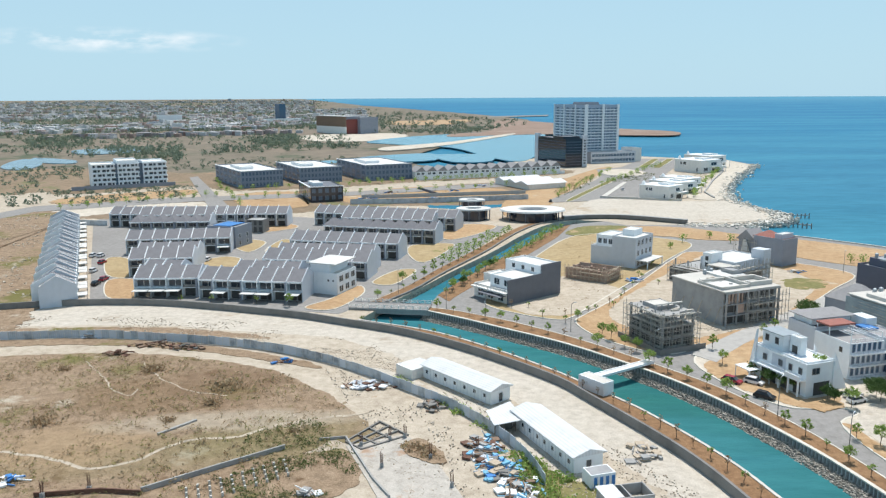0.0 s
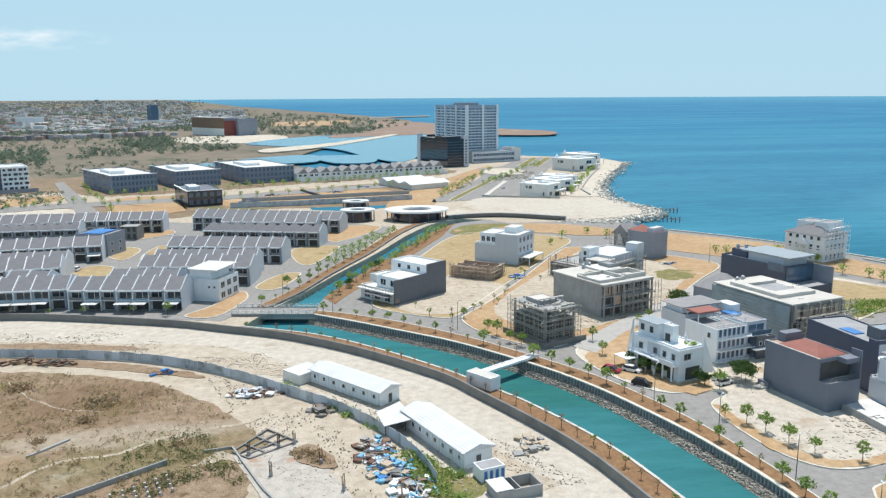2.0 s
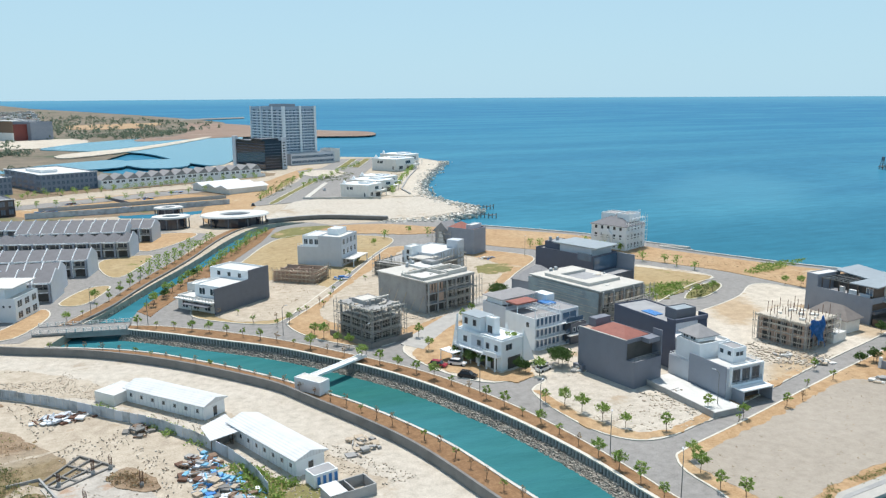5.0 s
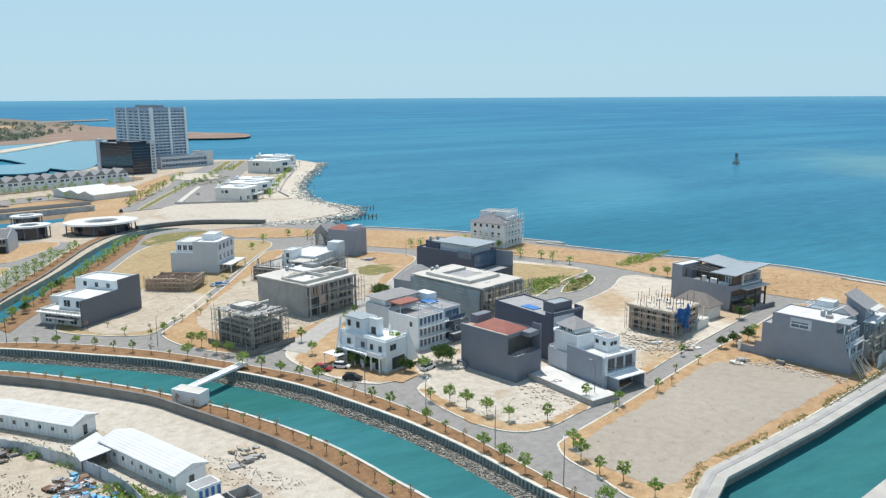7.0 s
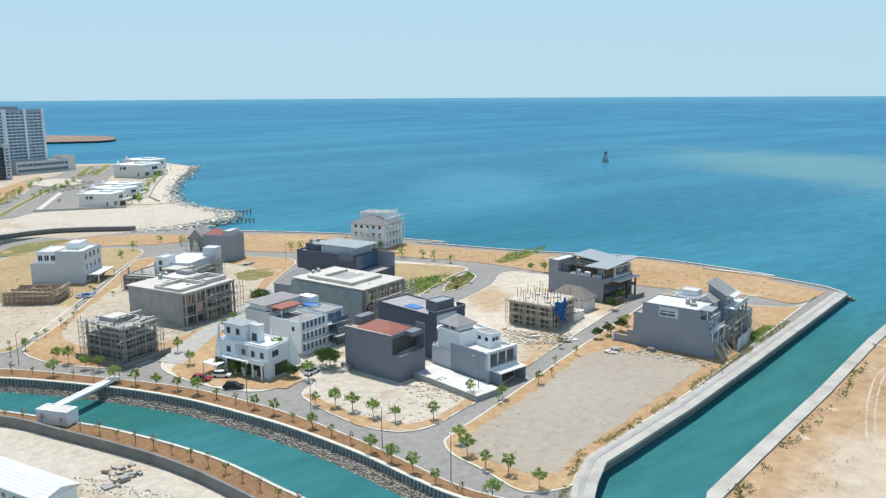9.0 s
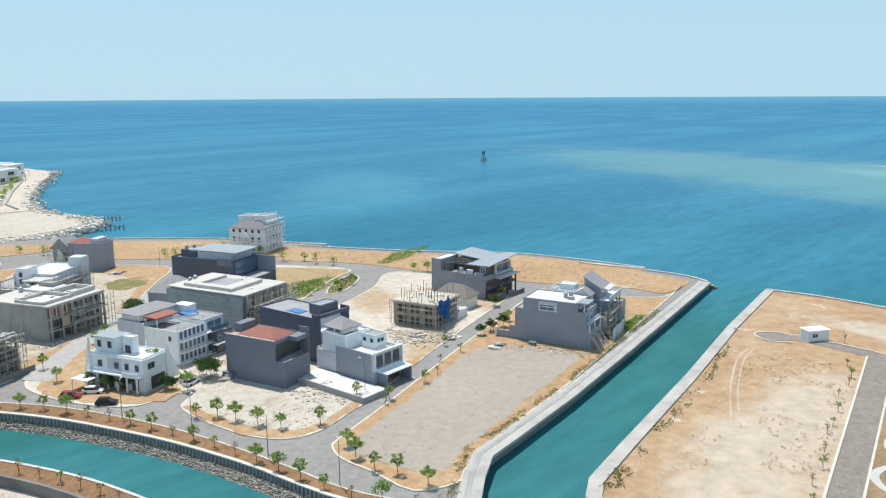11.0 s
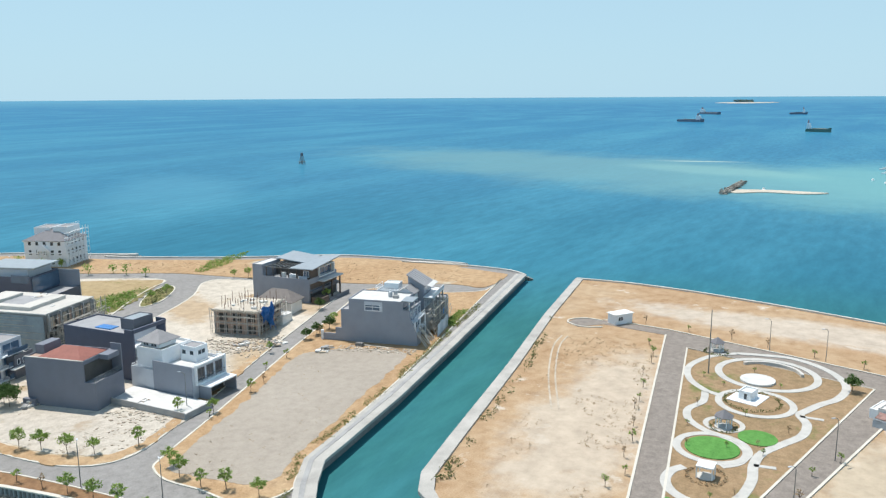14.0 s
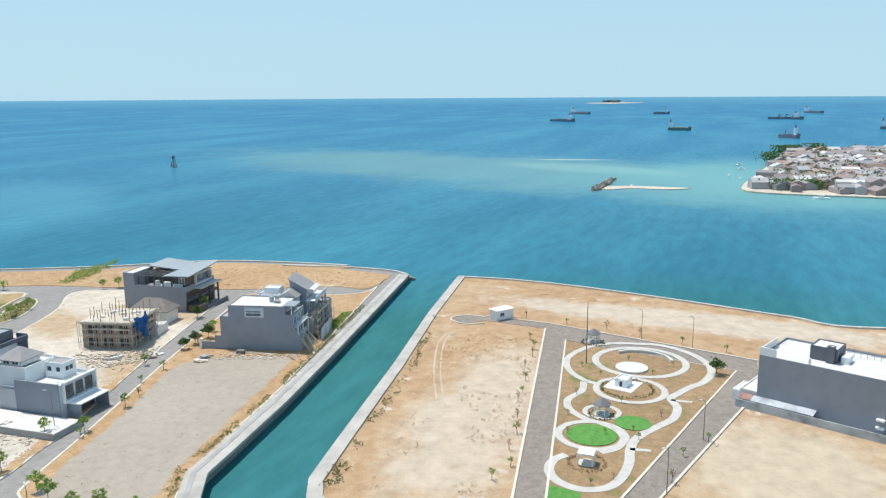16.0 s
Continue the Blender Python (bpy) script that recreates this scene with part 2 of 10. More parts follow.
M_ROADWARM = soil("dusty_asphalt", [(0.3, (0.20, 0.175, 0.155)), (0.5, (0.245, 0.215, 0.19)), (0.7, (0.30, 0.27, 0.24))], 0.05, 0.6, relief=0.02, dim=1.0)
M_PALEROAD = soil("dusty_concrete", [(0.3, (0.37, 0.36, 0.345)), (0.5, (0.42, 0.41, 0.39)), (0.7, (0.47, 0.46, 0.44))], 0.05, 0.5, [(0.15, 0.68, (0.50, 0.44, 0.36))], relief=0.03, dim=0.95, mottle=0.3)
M_NET = plain("grey_dust_net", (0.27, 0.325, 0.345), 0.9, var=0.25, scale=0.5, bmp=0.3)
M_KERB = plain("kerb_concrete", (0.60, 0.57, 0.50), 0.85, var=0.2, scale=0.4)
M_SAND = soil("pale_sand", [(0.3, (0.52, 0.455, 0.37)), (0.5, (0.65, 0.585, 0.49)), (0.7, (0.76, 0.70, 0.61))], 0.035, 0.35, dim=0.82, patch=[(0.06, 0.60, (0.40, 0.30, 0.19)), (0.3, 0.68, (0.34, 0.28, 0.21))], blobs=[((*(76.6, 176.3), 14, 9, 30), (0.50, 0.36, 0.20), 0.85), ((*(176.8, 155.0), 9, 22, 20), (0.48, 0.33, 0.18), 0.6), ((*(159.9, 177.9), 8, 18, -30), (0.48, 0.33, 0.18), 0.7), ((*(75.8, 126.0), 8, 12, 40), (0.50, 0.36, 0.2), 0.6), ((*(130.9, 125.7), 6, 26, -50), (0.48, 0.34, 0.19), 0.7)])
M_LOT = soil("grey_gravel_fill", [(0.3, (0.46, 0.405, 0.34)), (0.5, (0.52, 0.462, 0.39)), (0.7, (0.58, 0.52, 0.445))], 0.03, 0.5, [(0.5, 0.70, (0.5, 0.47, 0.42)), (0.06, 0.66, (0.44, 0.36, 0.26))], mottle=0.25, dim=0.69)
M_ORANGE = soil("orange_soil", [(0.3, (0.36, 0.21, 0.105)), (0.5, (0.49, 0.32, 0.175)), (0.7, (0.60, 0.45, 0.285))], 0.04, 0.5, [(0.05, 0.62, (0.53, 0.47, 0.37)), (0.25, 0.66, (0.24, 0.20, 0.08))], dim=0.84)
M_BROWN = soil("canal_strip_soil", [(0.3, (0.24, 0.13, 0.07)), (0.5, (0.33, 0.19, 0.10)), (0.7, (0.42, 0.27, 0.15))], 0.1, 0.8, [(0.3, 0.64, (0.17, 0.16, 0.06))])
M_DRYGRASS = soil("dry_grass", [(0.28, (0.26, 0.175, 0.11)), (0.5, (0.40, 0.285, 0.185)), (0.72, (0.55, 0.42, 0.30))], 0.05, 0.45, [(0.035, 0.55, (0.20, 0.185, 0.065)), (0.14, 0.59, (0.19, 0.12, 0.07)), (0.06, 0.60, (0.56, 0.49, 0.39)), (0.35, 0.62, (0.15, 0.10, 0.055))], relief=0.6, blobs=[((*(-30.2, 138.1), 22, 9, 10), (0.27, 0.25, 0.11), 0.35), ((*(-45.8, 131.2), 30, 8, 12), (0.27, 0.25, 0.11), 0.3), ((*(-68.0, 133.8), 16, 10, 0), (0.50, 0.36, 0.22), 0.7), ((*(-40.2, 144.8), 26, 5, 5), (0.58, 0.50, 0.39), 0.7), ((*(-66.3, 158.4), 14, 12, 0), (0.30, 0.20, 0.115), 0.6), ((*(-47.8, 164.7), 14, 14, 0), (0.28, 0.18, 0.11), 0.6)], mottle=0.75, dim=0.66)
M_STRAW = soil("straw_field", [(0.3, (0.40, 0.285, 0.14)), (0.5, (0.51, 0.385, 0.21)), (0.7, (0.60, 0.48, 0.30))], 0.04, 0.4, [(0.05, 0.62, (0.20, 0.21, 0.06)), (0.1, 0.68, (0.6, 0.55, 0.46))])
EAST_A, EAST_B, EAST_C = (141, 47, 44, 13, 4), (222, 12, 11, 60, -4), (*(136.1, -9.7), 22, 18, 0)
M_REDFIELD = soil("bare_reclaimed_soil", [(0.34, (0.44, 0.24, 0.11)), (0.48, (0.54, 0.34, 0.18)), (0.6, (0.62, 0.44, 0.27)), (0.72, (0.68, 0.54, 0.38))], 0.03, 0.25, [(0.12, 0.60, (0.70, 0.62, 0.52)), (0.04, 0.66, (0.37, 0.17, 0.08)), (0.09, 0.67, (0.33, 0.27, 0.13))], dim=0.7, blobs=[(EAST_A, (0.72, 0.62, 0.50), 0.85), (EAST_B, (0.74, 0.66, 0.56), 0.8), (EAST_C, (0.70, 0.60, 0.46), 0.85)])
M_WHITEROAD = soil("white_gravel", [(0.3, (0.60, 0.53, 0.44)), (0.5, (0.71, 0.645, 0.55)), (0.7, (0.80, 0.745, 0.66))], 0.05, 0.5, [(0.08, 0.60, (0.47, 0.40, 0.32)), (0.3, 0.60, (0.54, 0.475, 0.39)), (0.035, 0.58, (0.50, 0.41, 0.31))], dim=0.71, mottle=0.5)
M_SPIT = soil("red_brown_fill", [(0.3, (0.27, 0.175, 0.13)), (0.5, (0.35, 0.245, 0.19)), (0.7, (0.45, 0.36, 0.30))], 0.02, 0.2, [(0.02, 0.6, (0.5, 0.45, 0.38))])
M_DIRTROAD = soil("pale_dirt_track", [(0.3, (0.42, 0.345, 0.26)), (0.5, (0.53, 0.455, 0.36)), (0.7, (0.62, 0.555, 0.465))], 0.05, 0.4, [(0.1, 0.65, (0.36, 0.26, 0.17))], dim=0.85)
M_GRASS = soil("green_growth", [(0.3, (0.13, 0.15, 0.05)), (0.5, (0.20, 0.20, 0.075)), (0.7, (0.32, 0.26, 0.13))], 0.12, 0.7, [(0.15, 0.56, (0.38, 0.28, 0.16)), (0.4, 0.64, (0.10, 0.14, 0.04))], dim=0.9)
M_LAWN = soil("artificial_turf", [(0.3, (0.07, 0.21, 0.045)), (0.5, (0.095, 0.26, 0.06)), (0.7, (0.13, 0.31, 0.08))], 0.1, 1.0, relief=0.03, dim=1.0)
M_FARLAND = soil("far_plain", [(0.3, (0.18, 0.19, 0.14)), (0.45, (0.25, 0.235, 0.175)), (0.6, (0.34, 0.28, 0.22)), (0.75, (0.46, 0.36, 0.28))], 0.006, 0.04, [(0.01, 0.56, (0.13, 0.155, 0.10)), (0.008, 0.66, (0.40, 0.27, 0.19)), (0.03, 0.6, (0.07, 0.10, 0.05))], relief=0.0, dim=0.6)
M_SCRUB = soil("scrub_plain", [(0.3, (0.22, 0.175, 0.11)), (0.5, (0.33, 0.245, 0.165)), (0.7, (0.43, 0.32, 0.225))], 0.03, 0.25, [(0.03, 0.56, (0.20, 0.20, 0.10)), (0.06, 0.62, (0.44, 0.28, 0.19)), (0.12, 0.62, (0.14, 0.165, 0.075))], dim=0.72)
M_RUBBLE = island("rubble", [(0, (0.34, 0.28, 0.22)), (0.5, (0.48, 0.42, 0.34)), (1, (0.62, 0.56, 0.48))], 0.95)
M_REVET = island("revetment_stone", [(0, (0.16, 0.15, 0.13)), (0.5, (0.29, 0.27, 0.235)), (1, (0.44, 0.41, 0.36))], 0.95)
M_PALESTONE = island("pale_armour_stone", [(0, (0.48, 0.45, 0.40)), (0.5, (0.62, 0.59, 0.53)), (1, (0.75, 0.72, 0.66))], 0.95)
M_LEAF = leafy("fresh_leaves", [(0, (0.15, 0.25, 0.05)), (0.5, (0.28, 0.40, 0.10)), (1, (0.42, 0.52, 0.17))])
M_LEAFDARK = leafy("dark_leaves", [(0, (0.045, 0.09, 0.028)), (0.5, (0.08, 0.15, 0.042)), (1, (0.13, 0.21, 0.065))])
M_SHRUB = leafy("grey_green_shrubs", [(0, (0.08, 0.12, 0.04)), (0.5, (0.15, 0.18, 0.07)), (1, (0.26, 0.25, 0.11))])
M_DRYGRASSLEAF = leafy("straw_grass", [(0, (0.30, 0.22, 0.13)), (0.5, (0.44, 0.34, 0.21)), (1, (0.56, 0.46, 0.31))])
M_WEED = leafy("yellow_green_weeds", [(0, (0.16, 0.19, 0.06)), (0.5, (0.28, 0.29, 0.11)), (1, (0.42, 0.36, 0.17))])
M_DRYSHRUB = leafy("dry_shrubs", [(0, (0.28, 0.19, 0.115)), (0.5, (0.38, 0.275, 0.17)), (1, (0.46, 0.37, 0.23))])
# leaf colours paled and greyed to paint distance haze onto the trees
M_TREEHAZE = leafy("haze_paled_trees", [(0, (0.11, 0.16, 0.11)), (0.5, (0.17, 0.215, 0.155)), (1, (0.24, 0.275, 0.205))])
M_TRUNK = plain("bark", (0.16, 0.12, 0.085), 0.9, var=0.3, scale=2.0)
M_CITY = island("town_roofs", [(0, (0.34, 0.32, 0.30)), (0.25, (0.62, 0.61, 0.60)), (0.45, (0.30, 0.20, 0.16)), (0.6, (0.50, 0.50, 0.52)), (0.8, (0.70, 0.69, 0.67)), (1, (0.24, 0.30, 0.36))], 0.8)
M_VILLAGE = island("village_roofs", [(0, (0.16, 0.16, 0.17)), (0.2, (0.52, 0.53, 0.55)), (0.4, (0.20, 0.13, 0.11)), (0.55, (0.30, 0.31, 0.33)), (0.7, (0.33, 0.23, 0.19)), (0.85, (0.24, 0.25, 0.27)), (1, (0.70, 0.70, 0.70))], 0.8)
M_SHEDROOF = corrugated("white_sheet_roof", (0.66, 0.67, 0.68), 0.6, 0.4, stain=0.06)
M_FENCE = corrugated("zinc_sheet_fence", (0.42, 0.47, 0.52), 0.5, 0.5, 0.2, stain=0.25)
M_RUSTSHEET = corrugated("rusty_sheet", (0.34, 0.20, 0.17), 0.5, 0.7, stain=0.3)
M_CARRED = plain("red_car_paint", (0.30, 0.015, 0.03), 0.25, var=0.03, bmp=0)
M_CARBLACK = plain("black_car_paint", (0.02, 0.02, 0.022), 0.25, var=0.03, bmp=0)
M_CARWHITE = plain("white_car_paint", (0.75, 0.75, 0.76), 0.25, var=0.02, bmp=0)
M_TYRE = plain("tyre_rubber", (0.02, 0.02, 0.02), 0.9, var=0.1, bmp=0)
M_HULL = plain("ship_hull", (0.13, 0.165, 0.22), 0.6, var=0.2, scale=0.05)
M_HULLRED = plain("boot_topping", (0.22, 0.06, 0.05), 0.7, var=0.2, scale=0.05)
M_HULLGREEN = plain("green_hull", (0.07, 0.16, 0.14), 0.6, var=0.2, scale=0.05)


# ---- builders ----
def bx(bm, x0, y0, z0, x1, y1, z1):
    v = [bm.verts.new((x, y, z)) for z in (z0, z1) for x, y in ((x0, y0), (x1, y0), (x1, y1), (x0, y1))]
    for q in ((3, 2, 1, 0), (4, 5, 6, 7), (0, 1, 5, 4), (1, 2, 6, 5), (2, 3, 7, 6), (3, 0, 4, 7)):
        bm.faces.new([v[i] for i in q])
    return v


def prism(bm, pts, z0, z1):
    """An upright slab over a plan outline."""
    if sum(a[0] * b[1] - b[0] * a[1] for a, b in zip(pts, pts[1:] + pts[:1])) < 0:
        pts = pts[::-1]
    lo, hi = [bm.verts.new((x, y, z0)) for x, y in pts], [bm.verts.new((x, y, z1)) for x, y in pts]
    bm.faces.new(hi)
    bm.faces.new(lo[::-1])
    for i in range(len(pts)):
        j = (i + 1) % len(pts)
        bm.faces.new((lo[i], lo[j], hi[j], hi[i]))


def bar(bm, a, b, r):
    """A square bar from a to b."""
    a, b = Vector(a), Vector(b)
    q = (b - a).to_track_quat("Z", "Y")
    c = [q @ Vector(p) for p in ((-r, -r, 0), (r, -r, 0), (r, r, 0), (-r, r, 0))]
    v = [bm.verts.new(a + p) for p in c] + [bm.verts.new(b + p) for p in c]
    for f in ((3, 2, 1, 0), (4, 5, 6, 7), (0, 1, 5, 4), (1, 2, 6, 5), (2, 3, 7, 6), (3, 0, 4, 7)):
        bm.faces.new([v[i] for i in f])


def cyl(bm, x, y, z0, z1, r0, r1, n=10):
    lo = [bm.verts.new((x + r0 * math.cos(i * math.tau / n), y + r0 * math.sin(i * math.tau / n), z0)) for i in range(n)]
    hi = [bm.verts.new((x + r1 * math.cos(i * math.tau / n), y + r1 * math.sin(i * math.tau / n), z1)) for i in range(n)]
    bm.faces.new(lo[::-1])
    bm.faces.new(hi)
    for i in range(n):
        bm.faces.new((lo[i], lo[(i + 1) % n], hi[(i + 1) % n], hi[i]))


def solid(bm, verts, faces):
    v = [bm.verts.new(p) for p in verts]
    for f in faces:
        bm.faces.new([v[i] for i in f])


def hip(bm, x0, y0, x1, y1, z0, z1, over=0.4, inset=None):
    """A hipped roof over a rectangle, with eaves."""
    x0, y0, x1, y1 = x0 - over, y0 - over, x1 + over, y1 + over
    w, d = x1 - x0, y1 - y0
    k = inset if inset is not None else min(w, d) / 2 * 0.96
    a, b = ((x0 + k, (y0 + y1) / 2), (x1 - k, (y0 + y1) / 2)) if w >= d else (((x0 + x1) / 2, y0 + k), ((x0 + x1) / 2, y1 - k))
    base = [(x0, y0, z0), (x1, y0, z0), (x1, y1, z0), (x0, y1, z0)]
    low = [(x, y, z - 0.15) for x, y, z in base]
    faces = [(0, 1, 5, 4), (2, 3, 4, 5), (1, 2, 5), (3, 0, 4)] if w >= d else [(0, 1, 4), (2, 3, 5), (1, 2, 5, 4), (3, 0, 4, 5)]
    solid(bm, base + [(*a, z1), (*b, z1)] + low, faces + [(6, 7, 1, 0), (7, 8, 2, 1), (8, 9, 3, 2), (9, 6, 0, 3), (9, 8, 7, 6)])


def obj(name, bm, mat, parent=None, label=""):
    me = bpy.data.meshes.new(name)
    bm.to_mesh(me)
    bm.free()
    me.materials.append(mat)
    ob = new(name, me)
    if parent is not None:
        ob.parent = parent
    if label:
        tagged(ob, label)
    return ob


def part(name, bm, mat, parent, label=""):
    return obj(name, bm, mat, parent, label)


def boxpart(name, dims, mat, parent, label=""):
    bm = bmesh.new()
    bx(bm, *dims)
    return obj(name, bm, mat, parent, label)


def soft_line(pts, n=6, closed=False):
    """A smooth line through plan points."""
    out, m = [], len(pts)
    for i in range(m if closed else m - 1):
        p = [Vector(pts[k % m] if closed else pts[min(max(k, 0), m - 1)]) for k in range(i - 1, i + 3)]
        for s in range(n):
            t = s / n
            v = 0.5 * (2 * p[1] + (p[2] - p[0]) * t + (2 * p[0] - 5 * p[1] + 4 * p[2] - p[3]) * t * t + (3 * p[1] - p[0] - 3 * p[2] + p[3]) * t ** 3)
            out.append((v.x, v.y))
    return out if closed else out + [tuple(pts[-1])]


def normals(pts, closed):
    out, m = [], len(pts)
    for i in range(m):
        a, b = (pts[i - 1], pts[(i + 1) % m]) if closed else (pts[max(i - 1, 0)], pts[min(i + 1, m - 1)])
        d = Vector((b[0] - a[0], b[1] - a[1]))
        d = d.normalized() if d.length > 1e-6 else Vector((1, 0))
        out.append(Vector((-d.y, d.x)))
    return out


def ribbon(bm, pts, left, right, z0, z1, closed=False):
    """A solid band along a plan line, from left metres on its left to right metres on its right."""
    ns, m = normals(pts, closed), len(pts)
    rows = []
    for (x, y), q in zip(pts, ns):
        l, r = (x + q.x * left, y + q.y * left), (x - q.x * right, y - q.y * right)
        rows.append([bm.verts.new(p) for p in ((*r, z0), (*r, z1), (*l, z1), (*l, z0))])
    for i in range(m if closed else m - 1):
        a, b = rows[i], rows[(i + 1) % m]
        for k in range(4):
            bm.faces.new((a[k], b[k], b[(k + 1) % 4], a[(k + 1) % 4]))
    if not closed:
        bm.faces.new(rows[0][::-1])
        bm.faces.new(rows[-1])


def inside(p, poly):
    c, (x, y) = False, p
    for (x0, y0), (x1, y1) in zip(poly, poly[1:] + poly[:1]):
        if (y0 > y) != (y1 > y) and x < (x1 - x0) * (y - y0) / (y1 - y0) + x0:
            c = not c
    return c


def lift(x, y):
    """The far sheets rise a little with distance, as the hazy far sea seems to."""
    return 38 * max(0.0, (math.hypot(x, y) - 1500) / 3450) ** 2


def ragged(pts, amp=0.9):
    """A worn, uneven outline."""
    fine = along(pts + pts[:1], 0.9)
    return [(x + amp * noise.noise((x * 0.35, y * 0.35, 3)) + 0.4 * amp * noise.noise((x * 1.1, y * 1.1, 7)), y + amp * noise.noise((x * 0.35, y * 0.35, 11)) + 0.4 * amp * noise.noise((x * 1.1, y * 1.1, 17))) for x, y in fine]


def ragged_line(pts, amp=0.8):
    """A wandering track."""
    return [(x + amp * noise.noise((x * 0.3, y * 0.3, 21)), y + amp * noise.noise((x * 0.3, y * 0.3, 31))) for x, y in pts]


def slab(name, pts, z0, z1, mat, label, category="ground"):
    if name in ("gravel_fill", "bare_sand", "weed_patch", "dry_field", "rubble_strip", "green_strip", "scrub_strip", "dry_grass_field", "brown_heap", "sand_apron", "green_bank"):
        pts = ragged(pts, 2.4 if name == "weed_patch" else 0.9)
    bm = bmesh.new()
    prism(bm, pts, z0, z1)
    return tagged(obj(name, bm, mat), label, category, kind="structure")


def block(name, pts, mat, label, round_=4, kerb=True, top=0.14):
    """A raised plot with a kerb round it."""
    line = soft_line(pts, round_, True) if round_ else pts
    if sum(a[0] * b[1] - b[0] * a[1] for a, b in zip(line, line[1:] + line[:1])) < 0:
        line = line[::-1]
    ob = slab(name, line, -0.3, top, mat, label)
    if kerb:
        bm = bmesh.new()
        ribbon(bm, line, 0.0, 0.4, -0.3, top + 0.05, True)
        tagged(obj("kerb", bm, M_KERB), "pale concrete kerb round a plot", "kerb", kind="structure")
    return ob


def along(pts, step, start=0.0):
    """Points every step metres along a line."""
    out, left = [], start
    for a, b in zip(pts, pts[1:]):
        a, b = Vector(a), Vector(b)
        d = (b - a).length
        while left < d:
            p = a + (b - a) * left / d
            out.append((p.x, p.y))
            left += step
        left -= d
    return out


def rock(bm, x, y, z, r):
    s = random.uniform(0.75, 1.0)
    a = random.random() * 3
    v = []
    for k in range(8):
        p = Vector(((k & 1) * 2 - 1, ((k >> 1) & 1) * 2 - 1, ((k >> 2) & 1) * 2 - 1)) * r * 0.62
        p = Vector((p.x * random.uniform(0.6, 1.15), p.y * random.uniform(0.6, 1.15) * s, p.z * random.uniform(0.5, 0.95)))
        v.append(bm.verts.new((x + p.x * math.cos(a) - p.y * math.sin(a), y + p.x * math.sin(a) + p.y * math.cos(a), z + p.z)))
    for q in ((0, 2, 3, 1), (4, 5, 7, 6), (0, 1, 5, 4), (1, 3, 7, 5), (3, 2, 6, 7), (2, 0, 4, 6)):
        bm.faces.new([v[i] for i in q])


def leaf(bm, c, size):
    d = Vector((random.gauss(0, 1), random.gauss(0, 1), random.gauss(0.5, 0.8))).normalized()
    q = d.to_track_quat("Z", "Y")
    a = random.random() * 6.28
    v = [bm.verts.new(Vector(c) + q @ Vector((size * k * math.cos(a + w), size * k * math.sin(a + w), 0))) for k, w in ((1.0, 0), (0.55, 1.4), (0.9, 3.1), (0.55, 4.6))]
    bm.faces.new(v)


def tree_crown(bm, h, r, flat, clumps, leaves, size, base):
    for _ in range(clumps):
        a, k = random.random() * 6.283, math.sqrt(random.random())
        c = Vector((r * k * math.cos(a), r * k * math.sin(a), base + (h - base) * (0.25 + 0.75 * random.random() * (1 - 0.55 * k))))
        for _ in range(leaves):
            leaf(bm, c + Vector((random.gauss(0, r * 0.17), random.gauss(0, r * 0.17), random.gauss(0, r * 0.12 * flat))), size * random.uniform(0.7, 1.3))


def make_tree(name, h, r, label, mat, flat=1.0, clumps=16, leaves=16, size=0.28, base=None, trunk=0.07):
    e = new(name)
    bm = bmesh.new()
    base = base or h * 0.36
    lean = random.uniform(-0.2, 0.2)
    pts = [(0, 0, -0.1, trunk), (lean * 0.4, 0, base * 0.6, trunk * 0.8), (lean, 0.05, base, trunk * 0.65), (lean, 0.1, h * 0.85, trunk * 0.3)]
    for p, q in zip(pts, pts[1:]):
        bar(bm, p[:3], q[:3], (p[3] + q[3]) / 2)
    for k in range(5):
        a = k * 1.257 + random.random()
        bar(bm, (lean, 0.05, base * random.uniform(0.85, 1.1)), (lean + r * 0.7 * math.cos(a), r * 0.7 * math.sin(a), base + (h - base) * random.uniform(0.3, 0.7)), trunk * 0.35)
    part("trunk", bm, M_TRUNK, e)
    bm = bmesh.new()
    tree_crown(bm, h, r, flat, clumps, leaves, size, base)
    part("crown", bm, mat, e)
    return tagged(e, label, "tree", "planted trees")


